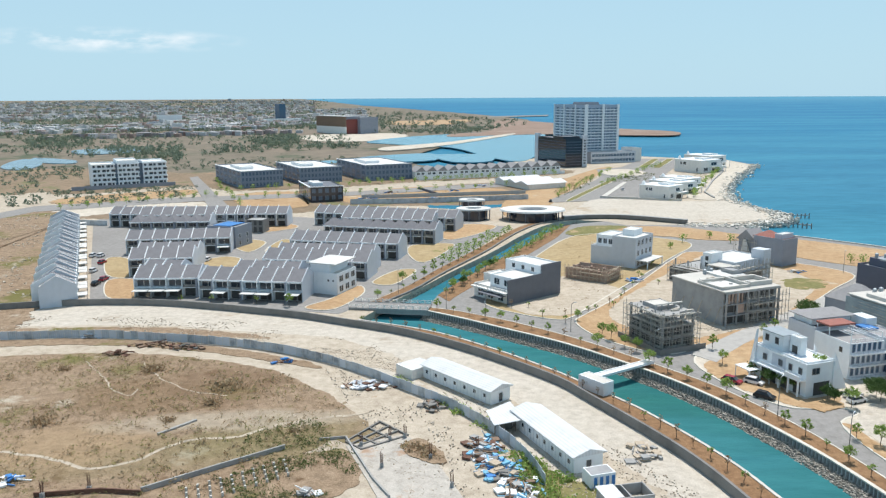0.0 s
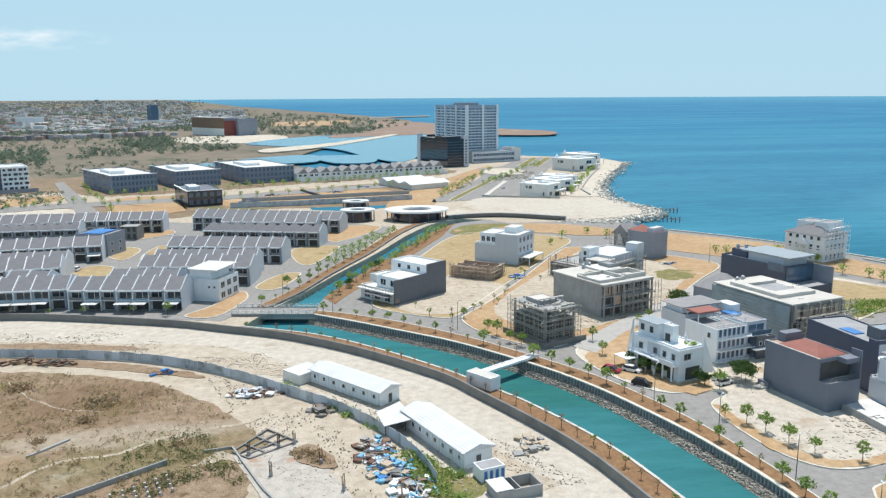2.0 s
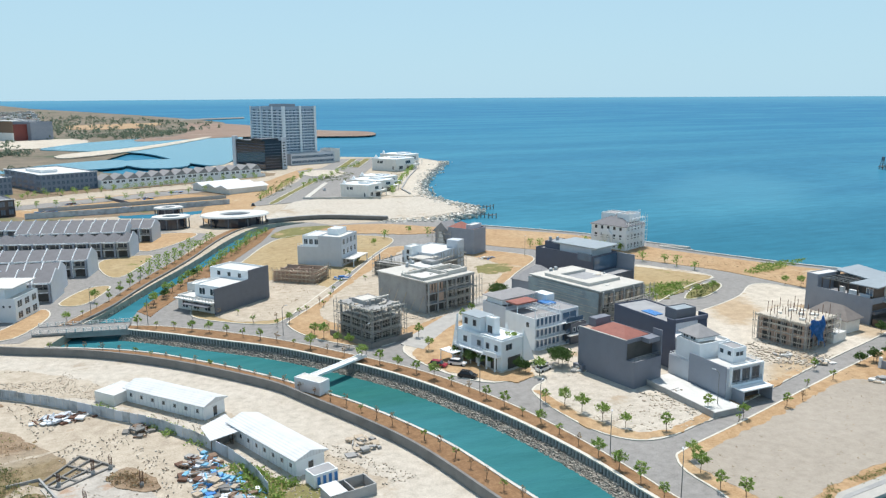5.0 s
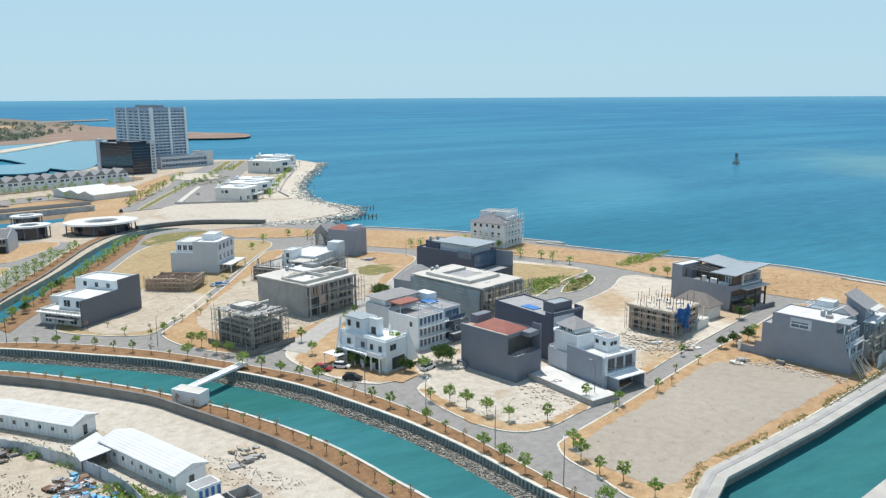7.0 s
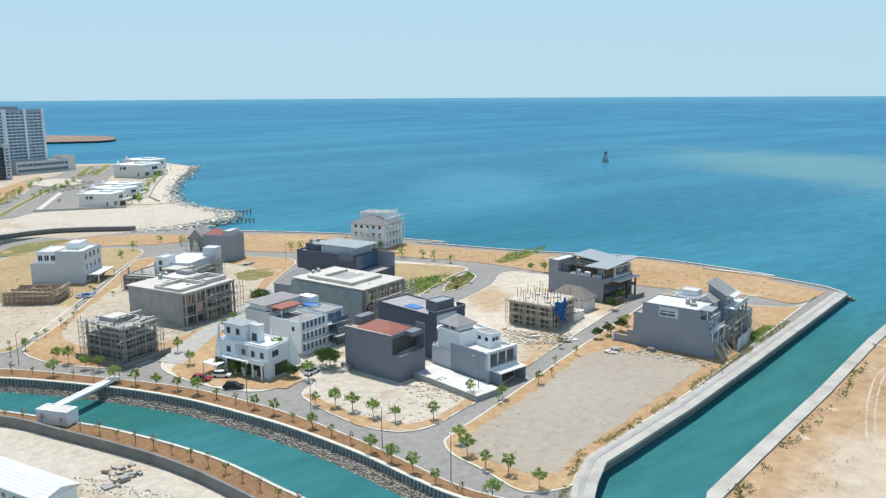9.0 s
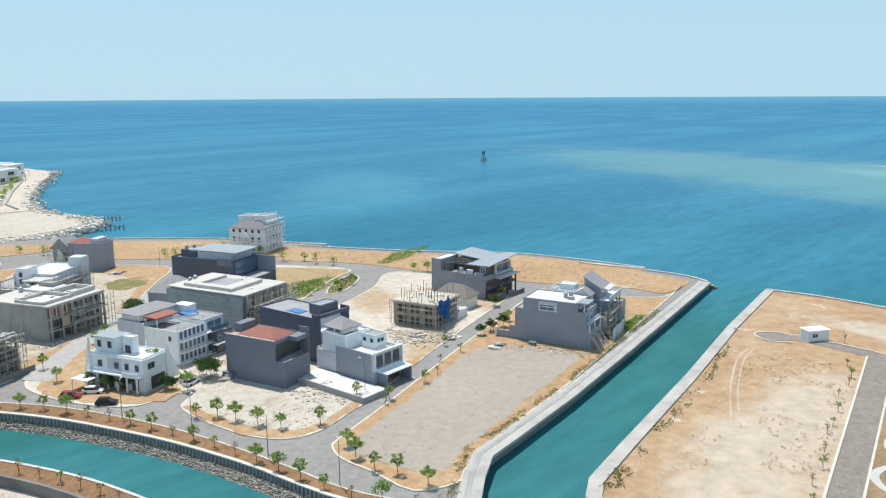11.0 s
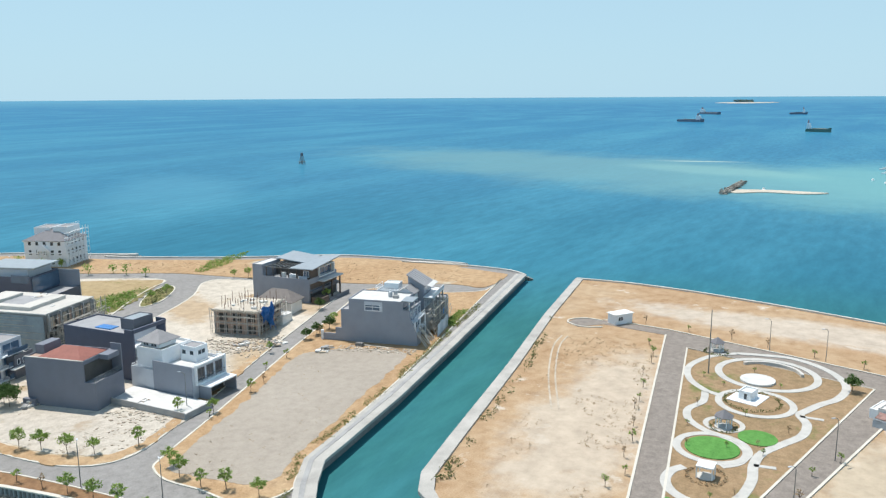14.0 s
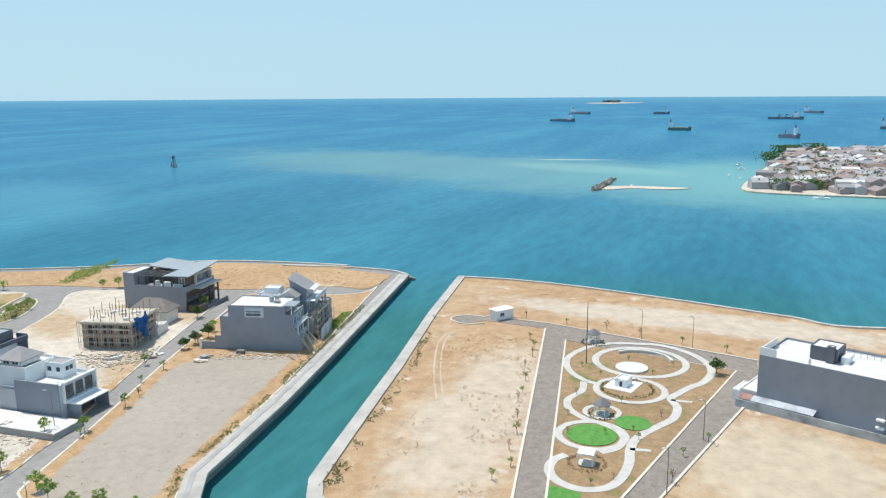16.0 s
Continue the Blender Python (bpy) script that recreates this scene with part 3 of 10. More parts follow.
class Building:
    """A building on a right-angled plan: its near corner, a corner to the left and one to the right of it."""

    def __init__(self, name, near, left, right, h, label, category="house", group="", depth=None):
        a, b, c = Vector(near), Vector(left), Vector(right)
        p, q = c - a, b - a
        lean = math.remainder(math.atan2(q.y, q.x) - math.pi / 2 - math.atan2(p.y, p.x), math.tau)
        ang = math.atan2(p.y, p.x) + 0.65 * lean
        u, v = Vector((math.cos(ang), math.sin(ang))), Vector((-math.sin(ang), math.cos(ang)))
        self.l, self.w, self.h = max(2.0, p.dot(u)), depth or max(2.0, q.dot(v)), h
        self.e = new(name)
        self.e.matrix_basis = Matrix.Translation((a.x, a.y, 0)) @ Matrix.Rotation(math.atan2(u.y, u.x), 4, "Z")
        tagged(self.e, label, category, group)

    def box(self, name, x0, y0, z0, x1, y1, z1, mat, label="", parent=None):
        return boxpart(name, (x0, y0, z0, x1, y1, z1), mat, parent or self.e, label)

    def mass(self, x0, y0, z0, x1, y1, z1, mat, roof=None, parapet=0.7, name="wall"):
        """A walled volume with a parapet round a sunk flat roof."""
        bm = bmesh.new()
        t = 0.2
        if parapet:
            bx(bm, x0, y0, z0, x1, y1, z1 - parapet)
            zp = z1 - parapet
            bx(bm, x0, y0, zp, x1, y0 + t, z1)
            bx(bm, x0, y1 - t, zp, x1, y1, z1)
            bx(bm, x0, y0 + t, zp, x0 + t, y1 - t, z1)
            bx(bm, x1 - t, y0 + t, zp, x1, y1 - t, z1)
            self.box("roof", x0 + t, y0 + t, zp, x1 - t, y1 - t, zp + 0.06, roof or M_ROOFWHITE)
        else:
            bx(bm, x0, y0, z0, x1, y1, z1)
        return part(name, bm, mat, self.e)

    def window(self, face, s, z, w, h, at=0.0, pane=None, frame_mat=None, name="window"):
        """A framed pane on the right face ("R", s along x) or the left face ("L", s along y) of the plane at."""
        d, t = 0.09, 0.09
        bm, pm = bmesh.new(), bmesh.new()

        def put(m, s0, z0, s1, z1, out):
            if face == "R":
                bx(m, s0, at - out, z0, s1, at + 0.02, z1)
            elif face == "L":
                bx(m, at - out, s0, z0, at + 0.02, s1, z1)
            elif face == "B":
                bx(m, at - 0.02, s0, z0, at + out, s1, z1)
        put(bm, s, z, s + w, z + t, d)
        put(bm, s, z + h - t, s + w, z + h, d)
        put(bm, s, z + t, s + t, z + h - t, d)
        put(bm, s + w - t, z + t, s + w, z + h - t, d)
        if w > 1.5:
            put(bm, s + w / 2 - 0.04, z + t, s + w / 2 + 0.04, z + h - t, d)
        put(pm, s + t, z + t, s + w - t, z + h - t, 0.025)
        f = part(name, bm, frame_mat or M_WHITE, self.e)
        part("pane", pm, pane or M_GLASS, f)
        return f

    def grid(self, face, s0, s1, n, z0, dz, floors, w, h, at=0.0, **k):
        for f in range(floors):
            for i in range(n):
                self.window(face, s0 + (s1 - s0) * (i + 0.5) / n - w / 2, z0 + f * dz, w, h, at, **k)

    def scaffold(self, face, s0, s1, z1, at=0.0, out=1.1, mat=None, step=2.2, dz=1.8, label=""):
        """Standards, ledgers and boards in front of a face."""
        bm = bmesh.new()
        r = 0.05

        def p(s, z, o):
            return (s, at - o, z) if face == "R" else (at - o, s, z) if face == "L" else (at + o, s, z)
        n = max(2, int((s1 - s0) / step) + 1)
        for i in range(n):
            s = s0 + (s1 - s0) * i / (n - 1)
            for o in (0.25, out):
                bar(bm, p(s + random.uniform(-0.1, 0.1), 0, o), p(s + random.uniform(-0.15, 0.15), z1 + random.uniform(-0.2, 1.0), o), r)
        z = dz
        while z <= z1:
            for o in (0.25, out):
                bar(bm, p(s0 - 0.3, z + random.uniform(-0.1, 0.1), o), p(s1 + 0.3, z + random.uniform(-0.1, 0.1), o), r)
            for i in range(n):
                s = s0 + (s1 - s0) * i / (n - 1)
                bar(bm, p(s, z, 0.1), p(s, z, out + 0.15), r * 0.8)
            if random.random() < 0.7:
                q = s0 + random.random() * (s1 - s0) * 0.4
                for k in range(3):
                    bar(bm, p(q, z + 0.06, 0.35 + k * 0.28), p(q + (s1 - s0) * 0.55, z + 0.06, 0.35 + k * 0.28), 0.09)
            z += dz
        return part("scaffold", bm, mat or M_SCAF, self.e, label or "tube scaffold along the wall")


# ---- water and land ----
REEFS = (((660, 190, 140, 400, -19, 1.1), (0.15, 0.295, 0.31), 0.62), ((775, 160, 5, 38, 13, 1.0), (0.42, 0.52, 0.46), 0.7), ((650, -90, 210, 230, 0, 1.0), (0.15, 0.36, 0.37), 0.6), ((690, 130, 40, 90, -20, 1.1), (0.22, 0.40, 0.38), 0.4), ((380, 430, 60, 130, -40, 1.2), (0.10, 0.30, 0.40), 0.35))
WATER = -2.2
M_WATER = water_material()
bm = bmesh.new()
rings = [0, 60, 120, 250, 500, 900, 1500, 1800, 2100, 2500, 3000, 3500, 4000, 4500, 4950]
prev = None
for r in rings:
    row = [bm.verts.new((r * math.cos(a * math.tau / 120), r * math.sin(a * math.tau / 120), WATER + lift(r, 0))) for a in range(120)] if r else [bm.verts.new((0, 0, WATER))]
    if prev:
        for a in range(120):
            b = (a + 1) % 120
            bm.faces.new((prev[0], row[a], row[b]) if len(prev) == 1 else (prev[a], row[a], row[b], prev[b]))
    prev = row
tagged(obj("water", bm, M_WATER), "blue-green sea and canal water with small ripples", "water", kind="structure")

# lines along the curved canal, from the road bridge to the far end
A_WALL_N = soft_line([(-5.7, 223.4), (5.7, 214.2), (17.1, 203.8), (30.3, 191.5), (41.3, 177.8), (50.0, 165.2), (56.2, 153.5), (61.0, 141.5), (65.3, 129.0), (68.4, 116.5), (70.2, 107.0), (71.4, 97.0), (73.5, 87.0), (79, 78), (84, 72)])
A_WATER_N = [(p[0] - 2.5 * q.x, p[1] - 2.5 * q.y) for p, q in zip(A_WALL_N, normals(A_WALL_N, False))]
A_WATER_S = soft_line([(-24.0, 214.6), (-12.1, 208.5), (-4.8, 204.2), (2.3, 198.5), (9.0, 191.6), (15.3, 184.6), (21.2, 177.2), (26.9, 169.5), (33.5, 159.0), (38.3, 151.2), (41.6, 144.5), (44.6, 138.0), (47.4, 131.0), (49.8, 123.8), (51.7, 115.8), (53.2, 108.2), (54.6, 102.0), (57.5, 88.0), (60, 72), (63, 40), (66, 0)])
A_WALL_S = soft_line([(-32.5, 212.0), (-26.1, 208.5), (-18.8, 204.7), (-11.7, 200.4), (-4.6, 195.0), (2.1, 189.0), (8.5, 182.6), (14.5, 175.8), (20.2, 168.9), (25.5, 161.5), (29.8, 152.5), (33.9, 144.0), (37.5, 136.2), (40.9, 128.0), (43.5, 120.0), (45.3, 112.5), (46.9, 105.0), (50, 90), (53, 70), (56, 40), (58, 20)])
WALL_W = soft_line([(-156.6, 215.1), (-141.9, 222.3), (-131.3, 227.0), (-108.3, 231.6), (-87.0, 231.0), (-71.0, 227.0), (-56.0, 222.0), (-41.0, 216.4), (-32.5, 212.0)])
B_WEST = soft_line([(-16.5, 233.2), (-7.6, 251.7), (2.9, 275.9), (19.0, 310.3), (36.8, 352.6), (51.9, 379.7), (66.1, 391.1)])
B_EAST = soft_line([(-2.0, 241.6), (2.6, 253.7), (15.4, 283.8), (31.0, 317.9), (47.4, 355.1), (61.0, 376.1), (79.6, 385.5)])
C_WEST = [(247.6, 109.2), (169.0, 93.5), (131.9, 86.5), (107.9, 82.9), (99.9, 81.8), (92.9, 77.8), (86, 73)]
C_EAST = [(250.4, 91.0), (203.9, 83.1), (161.1, 74.3), (119.5, 66.7), (104.5, 63.8), (99, 61), (96, 57), (100, 20), (104, -60)]
SEA = soft_line([(152.2, 342.1), (163.9, 330.3), (185.9, 303.8), (198.3, 277.0), (207.9, 258.4), (199.1, 264.7), (221.3, 220.8), (242.7, 189.8), (249.8, 166.5), (253.6, 134.9), (245.8, 158.5), (250.9, 135.4), (251.3, 117.5), (247.6, 109.2)])
SEA_E = soft_line([(250.4, 91.0), (252.1, 73.7), (250.6, 54.0), (247.0, 35.2), (242.9, 17.6), (238.5, 1.5), (234.5, -13.5), (231.3, -36.5), (270, -120), (290, -200)])

# the mainland with the curved canal's south side, the housing estate and the tower's cape
cape = [(135.8, 373.5), (166.2, 389.8), (170.8, 400.8), (169.3, 425.1), (167.9, 462.4), (180.5, 506.0), (216.6, 588.1), (269.0, 689.6), (264.1, 744.1), (217.0, 774.3), (184.1, 798.3), (127.1, 833.4), (98.2, 790.2), (47.7, 704.2), (-23.5, 665.8)]
main = [(p[0], p[1]) for p in A_WATER_S[::-1]] + B_WEST + B_EAST[::-1][:1] + [(87.4, 373.5), (111.9, 374.3)] + cape + [(-90, 640), (-400, 640), (-420, 300), (-400, -200), (90, -200)]
slab("ground", main, -5, -0.06, M_DIRTROAD, "pale dry reclaimed ground by the canals")
pen = SEA + C_WEST[1:] + A_WALL_N[::-1] + B_EAST + [(87.4, 373.5), (111.9, 374.3), (135.8, 373.5)]
slab("road", pen, -5, 0.0, M_ASPHALT, "grey asphalt estate roads between the plots", "road")
slab("ground", SEA_E + [(230, -200), (104, -200)] + C_EAST[::-1], -5, 0.0, M_REDFIELD, "bare sandy ground with orange soil patches")

# far plain of the town
far_rim = ((-40.0, 4950), (-20, 4950), (-10, 4900), (-5.6, 3500), (-1.0, 2800), (2.5, 2350), (6.7, 1850), (6.8, 1500))
far_near = ((-40.0, 260), (-20, 300), (-10, 500), (-5, 640), (-1, 900), (1.5, 1050), (5.0, 1400), (6.8, 1490))
bm = bmesh.new()
prev = None
for i in range(60):
    az = -40 + 46.8 * i / 59
    r0, r1 = (float(np.interp(az, [p[0] for p in c], [p[1] for p in c])) for c in (far_near, far_rim))
    row = []
    for k in range(16):
        r = r0 * (r1 / r0) ** (k / 15)
        x, y = r * math.sin(radians(az)), r * math.cos(radians(az))
        row.append(bm.verts.new((x, y, lift(x, y) - 0.5)))
    if prev:
        for k in range(15):
            bm.faces.new((prev[k], row[k], row[k + 1], prev[k + 1]))
    prev = row
tagged(obj("far_plain", bm, M_FARLAND), "hazy brown-green plain below the distant town", "ground", kind="structure")


def sheet(name, pts, mat, label, up=0.15, category="ground"):
    if name == "field_patch":
        pts = ragged(pts, 3.0)
    bm = bmesh.new()
    prism(bm, pts, -1.0, 0.0)
    for v in bm.verts:
        v.co.z += lift(v.co.x, v.co.y) + up
    return tagged(obj(name, bm, mat), label, category, kind="structure")


# ---- plots of the peninsula ----
block("plot_north", [(12.8, 229.7), (15.3, 243.3), (25.9, 274.7), (37.4, 304.6), (52.3, 337.3), (65.5, 349.5), (83.3, 344.6), (100.7, 331.7), (100.9, 319.0), (87.7, 298.8), (72.8, 274.4), (54.8, 246.1), (42.2, 225.9), (35.6, 215.8), (31.3, 213.6), (21.6, 219.6)], M_STRAW, "straw-coloured vacant plot behind a kerb")
block("plot_middle", [(36.4, 211.0), (39.9, 217.7), (48.6, 230.0), (62.6, 252.4), (76.0, 275.7), (88.6, 296.6), (99.1, 308.2), (119.6, 294.5), (136.5, 277.6), (140.1, 264.6), (124.4, 246.7), (110.6, 230.6), (97.6, 215.0), (85.6, 204.2), (71.5, 193.9), (61.3, 186.9), (53.1, 183.4), (45.3, 189.5), (38.9, 199.4)], M_ORANGE, "orange soil plot with building sites")
block("plot_south", [(58.6, 176.8), (60.4, 164.9), (64.5, 155.3), (69.9, 149.4), (78.4, 149.7), (81.1, 146.2), (75.8, 142.3), (74.9, 133.5), (76.2, 122.5), (78.6, 116.2), (82.6, 112.7), (89.1, 112.5), (102.9, 117.1), (116.7, 121.8), (136.5, 129.3), (158.6, 136.8), (181.4, 144.6), (197.4, 151.4), (198.0, 171.7), (195.6, 186.8), (191.7, 197.7), (184.4, 198.3), (172.1, 188.9), (154.9, 181.2), (139.7, 177.2), (125.9, 180.5), (129.8, 186.0), (143.9, 192.6), (159.2, 202.2), (171.8, 208.8), (181.1, 212.3), (181.1, 220.2), (174.4, 231.8), (166.8, 243.0), (147.5, 261.0), (140.0, 258.5), (116.9, 233.2), (100.8, 216.9), (85.6, 204.2), (71.1, 193.0), (63.1, 185.2)], M_SAND, "pale sandy plot with houses and building sites", 3)
block("planter", [(154.4, 192.5), (162.2, 192.7), (174.6, 200.8), (176.9, 206.4), (166.5, 203.2)], M_GRASS, "planted traffic island in the loop road")
block("plot_east", [(83.8, 104.1), (86.9, 106.3), (102.4, 111.4), (118.8, 117.1), (141.5, 125.1), (157.7, 130.4), (184.3, 139.2), (204.1, 145.4), (210.5, 135.7), (212.3, 122.8), (215.4, 116.5), (222.1, 110.9), (237.1, 113.0), (232.2, 112.4), (184.0, 101.6), (139.9, 91.6), (117.9, 87.7), (101.2, 84.3), (92.9, 81.4), (89, 79.5), (82.5, 82.8), (82.6, 92.1), (82.2, 99.3)], M_ORANGE, "vacant plot beside the straight canal", 3)
slab("coast_strip", soft_line([(128.7, 336.1), (149.0, 334.8), (183.0, 298.9), (196.0, 260.6), (218.1, 217.6), (239.4, 187.1), (246.6, 164.3), (250.6, 133.2), (247.7, 136.0), (246.2, 118.4), (243.2, 113.7), (224.5, 113.1), (224.1, 123.2), (216.4, 139.7), (210.5, 150.2), (202.3, 175.5), (197.0, 196.2), (191.2, 219.4), (180.0, 239.2), (172.9, 251.9), (154.8, 273.7), (132.7, 298.7), (125.7, 324.7)], 3, True), -0.3, 0.14, M_ORANGE, "dry orange strip between coast road and sea wall")
slab("gravel_fill", soft_line([(84.7, 100.8), (89.9, 104.4), (105.2, 109.6), (121.4, 114.6), (141.2, 121.3), (151.2, 114.8), (156.4, 101.0), (146.0, 96.4), (127.0, 92.6), (110.5, 89.2), (98.0, 86.2), (88.5, 84.8)], 4, True), 0, 0.17, M_LOT, "levelled grey gravel on the vacant plot")
slab("bare_sand", soft_line([(78.0, 140.8), (87.1, 149.7), (94.9, 133.9), (99.0, 127.2), (104.9, 117.6), (93.5, 114.5), (84.3, 115.0), (79.5, 123.6)], 4, True), 0, 0.18, M_WHITEROAD, "white rubble sand in front of a grey house")
slab("bare_sand", [(75.5, 141.7), (74.6, 132.9), (75.9, 122.0), (78.4, 116.0), (82.4, 112.5), (88.9, 112.3), (102.7, 116.8), (116.4, 121.5), (136.2, 129.0), (136.8, 131.1), (117.3, 124.3), (104.1, 119.3), (90.1, 114.7), (84.4, 115.2), (80.8, 118.5), (78.3, 124.7), (77.1, 135.0), (77.4, 141.2)], 0, 0.195, M_ORANGE, "orange soil verge under the street trees")
slab("weed_patch", soft_line([(145.9, 209.1), (160.0, 212.5), (170.7, 207.4), (159.0, 200.4), (140.9, 192.9), (134.7, 194.6)], 4, True), 0, 0.18, M_GRASS, "green weeds in the dry field")
slab("dry_field", soft_line([(139.9, 256.1), (164.5, 239.6), (179.1, 219.3), (179.7, 212.1), (161.5, 203.5), (142.4, 197.9), (120.6, 221.2)], 3, True), 0, 0.165, M_STRAW, "dry straw field behind the houses")
slab("weed_patch", soft_line([(115.4, 260.6), (127.0, 258.6), (119.1, 247.1), (110.6, 247.4)], 4, True), 0, 0.18, M_GRASS, "green weeds on the building plot")
slab("bare_sand", soft_line([(47.6, 222.3), (88.6, 284.3), (104.7, 298.9), (123.5, 261.0), (102.1, 224.5), (88.0, 209.8), (69.9, 198.0), (57.4, 197.3)], 4, True), 0, 0.17, M_DIRTROAD, "dusty ground round the building sites")
slab("bare_sand", soft_line([(18.3, 230.6), (40.8, 266.5), (54.1, 253.9), (54.3, 237.9), (33.0, 216.9)], 4, True), 0, 0.17, M_DIRTROAD, "dusty worn ground on the plot")
slab("plot_road", [(59.4, 182.5), (66.2, 190.3), (73.4, 197.3), (86.8, 209.7), (100.1, 221.0), (116.8, 236.9), (119.1, 232.3), (100.9, 212.8), (86.6, 201.2), (75.7, 191.2), (68.1, 182.8), (63.4, 176.6)], -0.2, 0.22, M_PALEROAD, "pale dusty concrete road between building plots", "road")
slab("dry_field", [(59.3, 173.6), (64.4, 182.2), (74.5, 192.1), (82.4, 199.4), (83.4, 193.4), (72.8, 176.2), (69.7, 168.1), (73.6, 153.7), (82.4, 156.2), (79.6, 149.0), (73.9, 147.5), (68.1, 152.1), (62.9, 160.0), (60.1, 166.4)], -0.2, 0.2, M_ORANGE, "orange dry soil round the white villa")
# canal edges
bm = bmesh.new()
ribbon(bm, C_WEST, 0.9, 2.9, -0.3, 0.30)
tagged(obj("promenade", bm, M_PROMENADE), "pale concrete promenade along the straight canal", "pavement", kind="structure")
bm = bmesh.new()
ribbon(bm, C_WEST, -1.0, 1.9, 0.0, 0.36)
tagged(obj("promenade_channel", bm, M_CONC), "grey drain strip in the promenade", "pavement", kind="structure")
bm = bmesh.new()
ribbon(bm, C_EAST, 2.2, 0.4, -0.3, 0.35)
tagged(obj("promenade", bm, M_PROMENADE), "pale concrete canal edge by the bare field", "pavement", kind="structure")
for line in (SEA, SEA_E):
    bm = bmesh.new()
    ribbon(bm, line, 0.35, 0.45, -3, 0.5)
    tagged(obj("sea_wall", bm, M_PALECONC), "white concrete sea wall", "wall", kind="structure")
# curved canal: strip, sheet-pile wall with cap, rock slope
A_ROAD = soft_line([(-5.0, 227.0), (2.9, 223.3), (10.5, 217.8), (17.9, 212.0), (24.8, 205.3), (31.4, 198.4), (37.6, 191.0), (43.1, 183.4), (49.0, 175.2), (58.0, 161.5), (64.6, 146.2), (69.3, 131.0), (72.3, 115.5), (74.0, 102.5), (75.2, 91.8), (78.0, 83.5), (83, 75)])
slab("canal_strip", A_ROAD + A_WALL_N[::-1], -0.3, 0.13, M_BROWN, "brown soil strip with young trees along the canal")
bm = bmesh.new()
ribbon(bm, A_ROAD, 0.3, 0.0, -0.3, 0.2)
tagged(obj("kerb", bm, M_KERB), "pale kerb along the canal road", "kerb", kind="structure")
bm = bmesh.new()
ribbon(bm, A_WALL_N, 0.3, 0.45, 0.2, 0.42)
tagged(obj("wall_cap", bm, M_KERB), "concrete cap on the sheet-pile canal wall", "wall", kind="structure")
bm = bmesh.new()
ribbon(bm, A_WALL_N, 0.1, 0.2, -4.0, 0.2)
tagged(obj("canal_wall", bm, M_CONCDARK), "dark sheet-pile canal wall", "wall", kind="structure")


# ---- houses of the peninsula ----
def rail(b, pts, z, mat=None, h=0.95):
    """A thin balcony railing along local points."""
    bm = bmesh.new()
    for p, q in zip(pts, pts[1:]):
        bar(bm, (*p, z + h), (*q, z + h), 0.04)
        bar(bm, (*p, z + h * 0.5), (*q, z + h * 0.5), 0.025)
        n = max(1, int(math.dist(p, q) / 1.2))
        for i in range(n + 1):
            x, y = p[0] + (q[0] - p[0]) * i / n, p[1] + (q[1] - p[1]) * i / n
            bar(bm, (x, y, z), (x, y, z + h), 0.03)
    return part("railing", bm, mat or M_WHITE, b.e)


def roof_hip(b, x0, y0, x1, y1, z0, z1, mat, over=0.4):
    bm = bmesh.new()
    hip(bm, x0, y0, x1, y1, z0, z1, over)
    return part("roof", bm, mat, b.e)


def tanks(b, spots, z):
    for x, y in spots:
        bm = bmesh.new()
        cyl(bm, x, y, z, z + 1.3, 0.55, 0.55, 10)
        cyl(bm, x, y, z + 1.3, z + 1.55, 0.55, 0.15, 10)
        part("water_tank", bm, M_STEEL, b.e)


# grey house with a red tiled roof and a cut-out balcony
b = Building("townhouse", (95.5, 134.3), (91.3, 150.2), (103.9, 136.5), 10.3, "tall grey-blue painted house with red tiled roof and recessed balcony")
l, w, h = b.l, b.w, b.h
b.mass(0, 0, 0, l, w * 0.15, h * 0.58, M_SLATE, M_FLATROOF, 0.3)
b.mass(0, w * 0.15, 0, l, w, h, M_SLATE, M_FLATROOF, 0.5)
b.box("party_wall", l - 0.25, 0, h * 0.58, l, w * 0.15, h * 1.13, M_SLATE)
b.box("terrace_wall", l * 0.55, 0.3, h * 0.9, l - 0.3, w * 0.15, h * 1.0, M_SLATE)
# dark panel paints the balcony's shade onto its back wall
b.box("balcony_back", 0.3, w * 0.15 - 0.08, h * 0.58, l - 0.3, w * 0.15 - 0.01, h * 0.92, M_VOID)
roof_hip(b, 0.8, w * 0.22, l - 0.3, w * 0.86, h - 0.3, h + 1.5, M_REDTILE, 0.1)
b.box("stair_head", l * 0.35, w * 0.86, h - 0.5, l * 0.9, w * 0.99, h + 1.6, M_SLATE)
b.box("terrace_deck", 0.2, w * 0.86, h - 0.4, l * 0.35, w - 0.2, h - 0.3, M_BRICK)
rail(b, [(0.2, 0.3), (l - 0.3, 0.3)], h * 0.58, M_LAMP)
b.box("planter_ledge", -0.9, w * 0.86, 0, 0, w + 0.6, 1.6, M_SLATE)
b.box("roof_edge", -0.06, w * 0.15, h - 0.05, 0.26, w, h + 0.08, M_PALECONC)

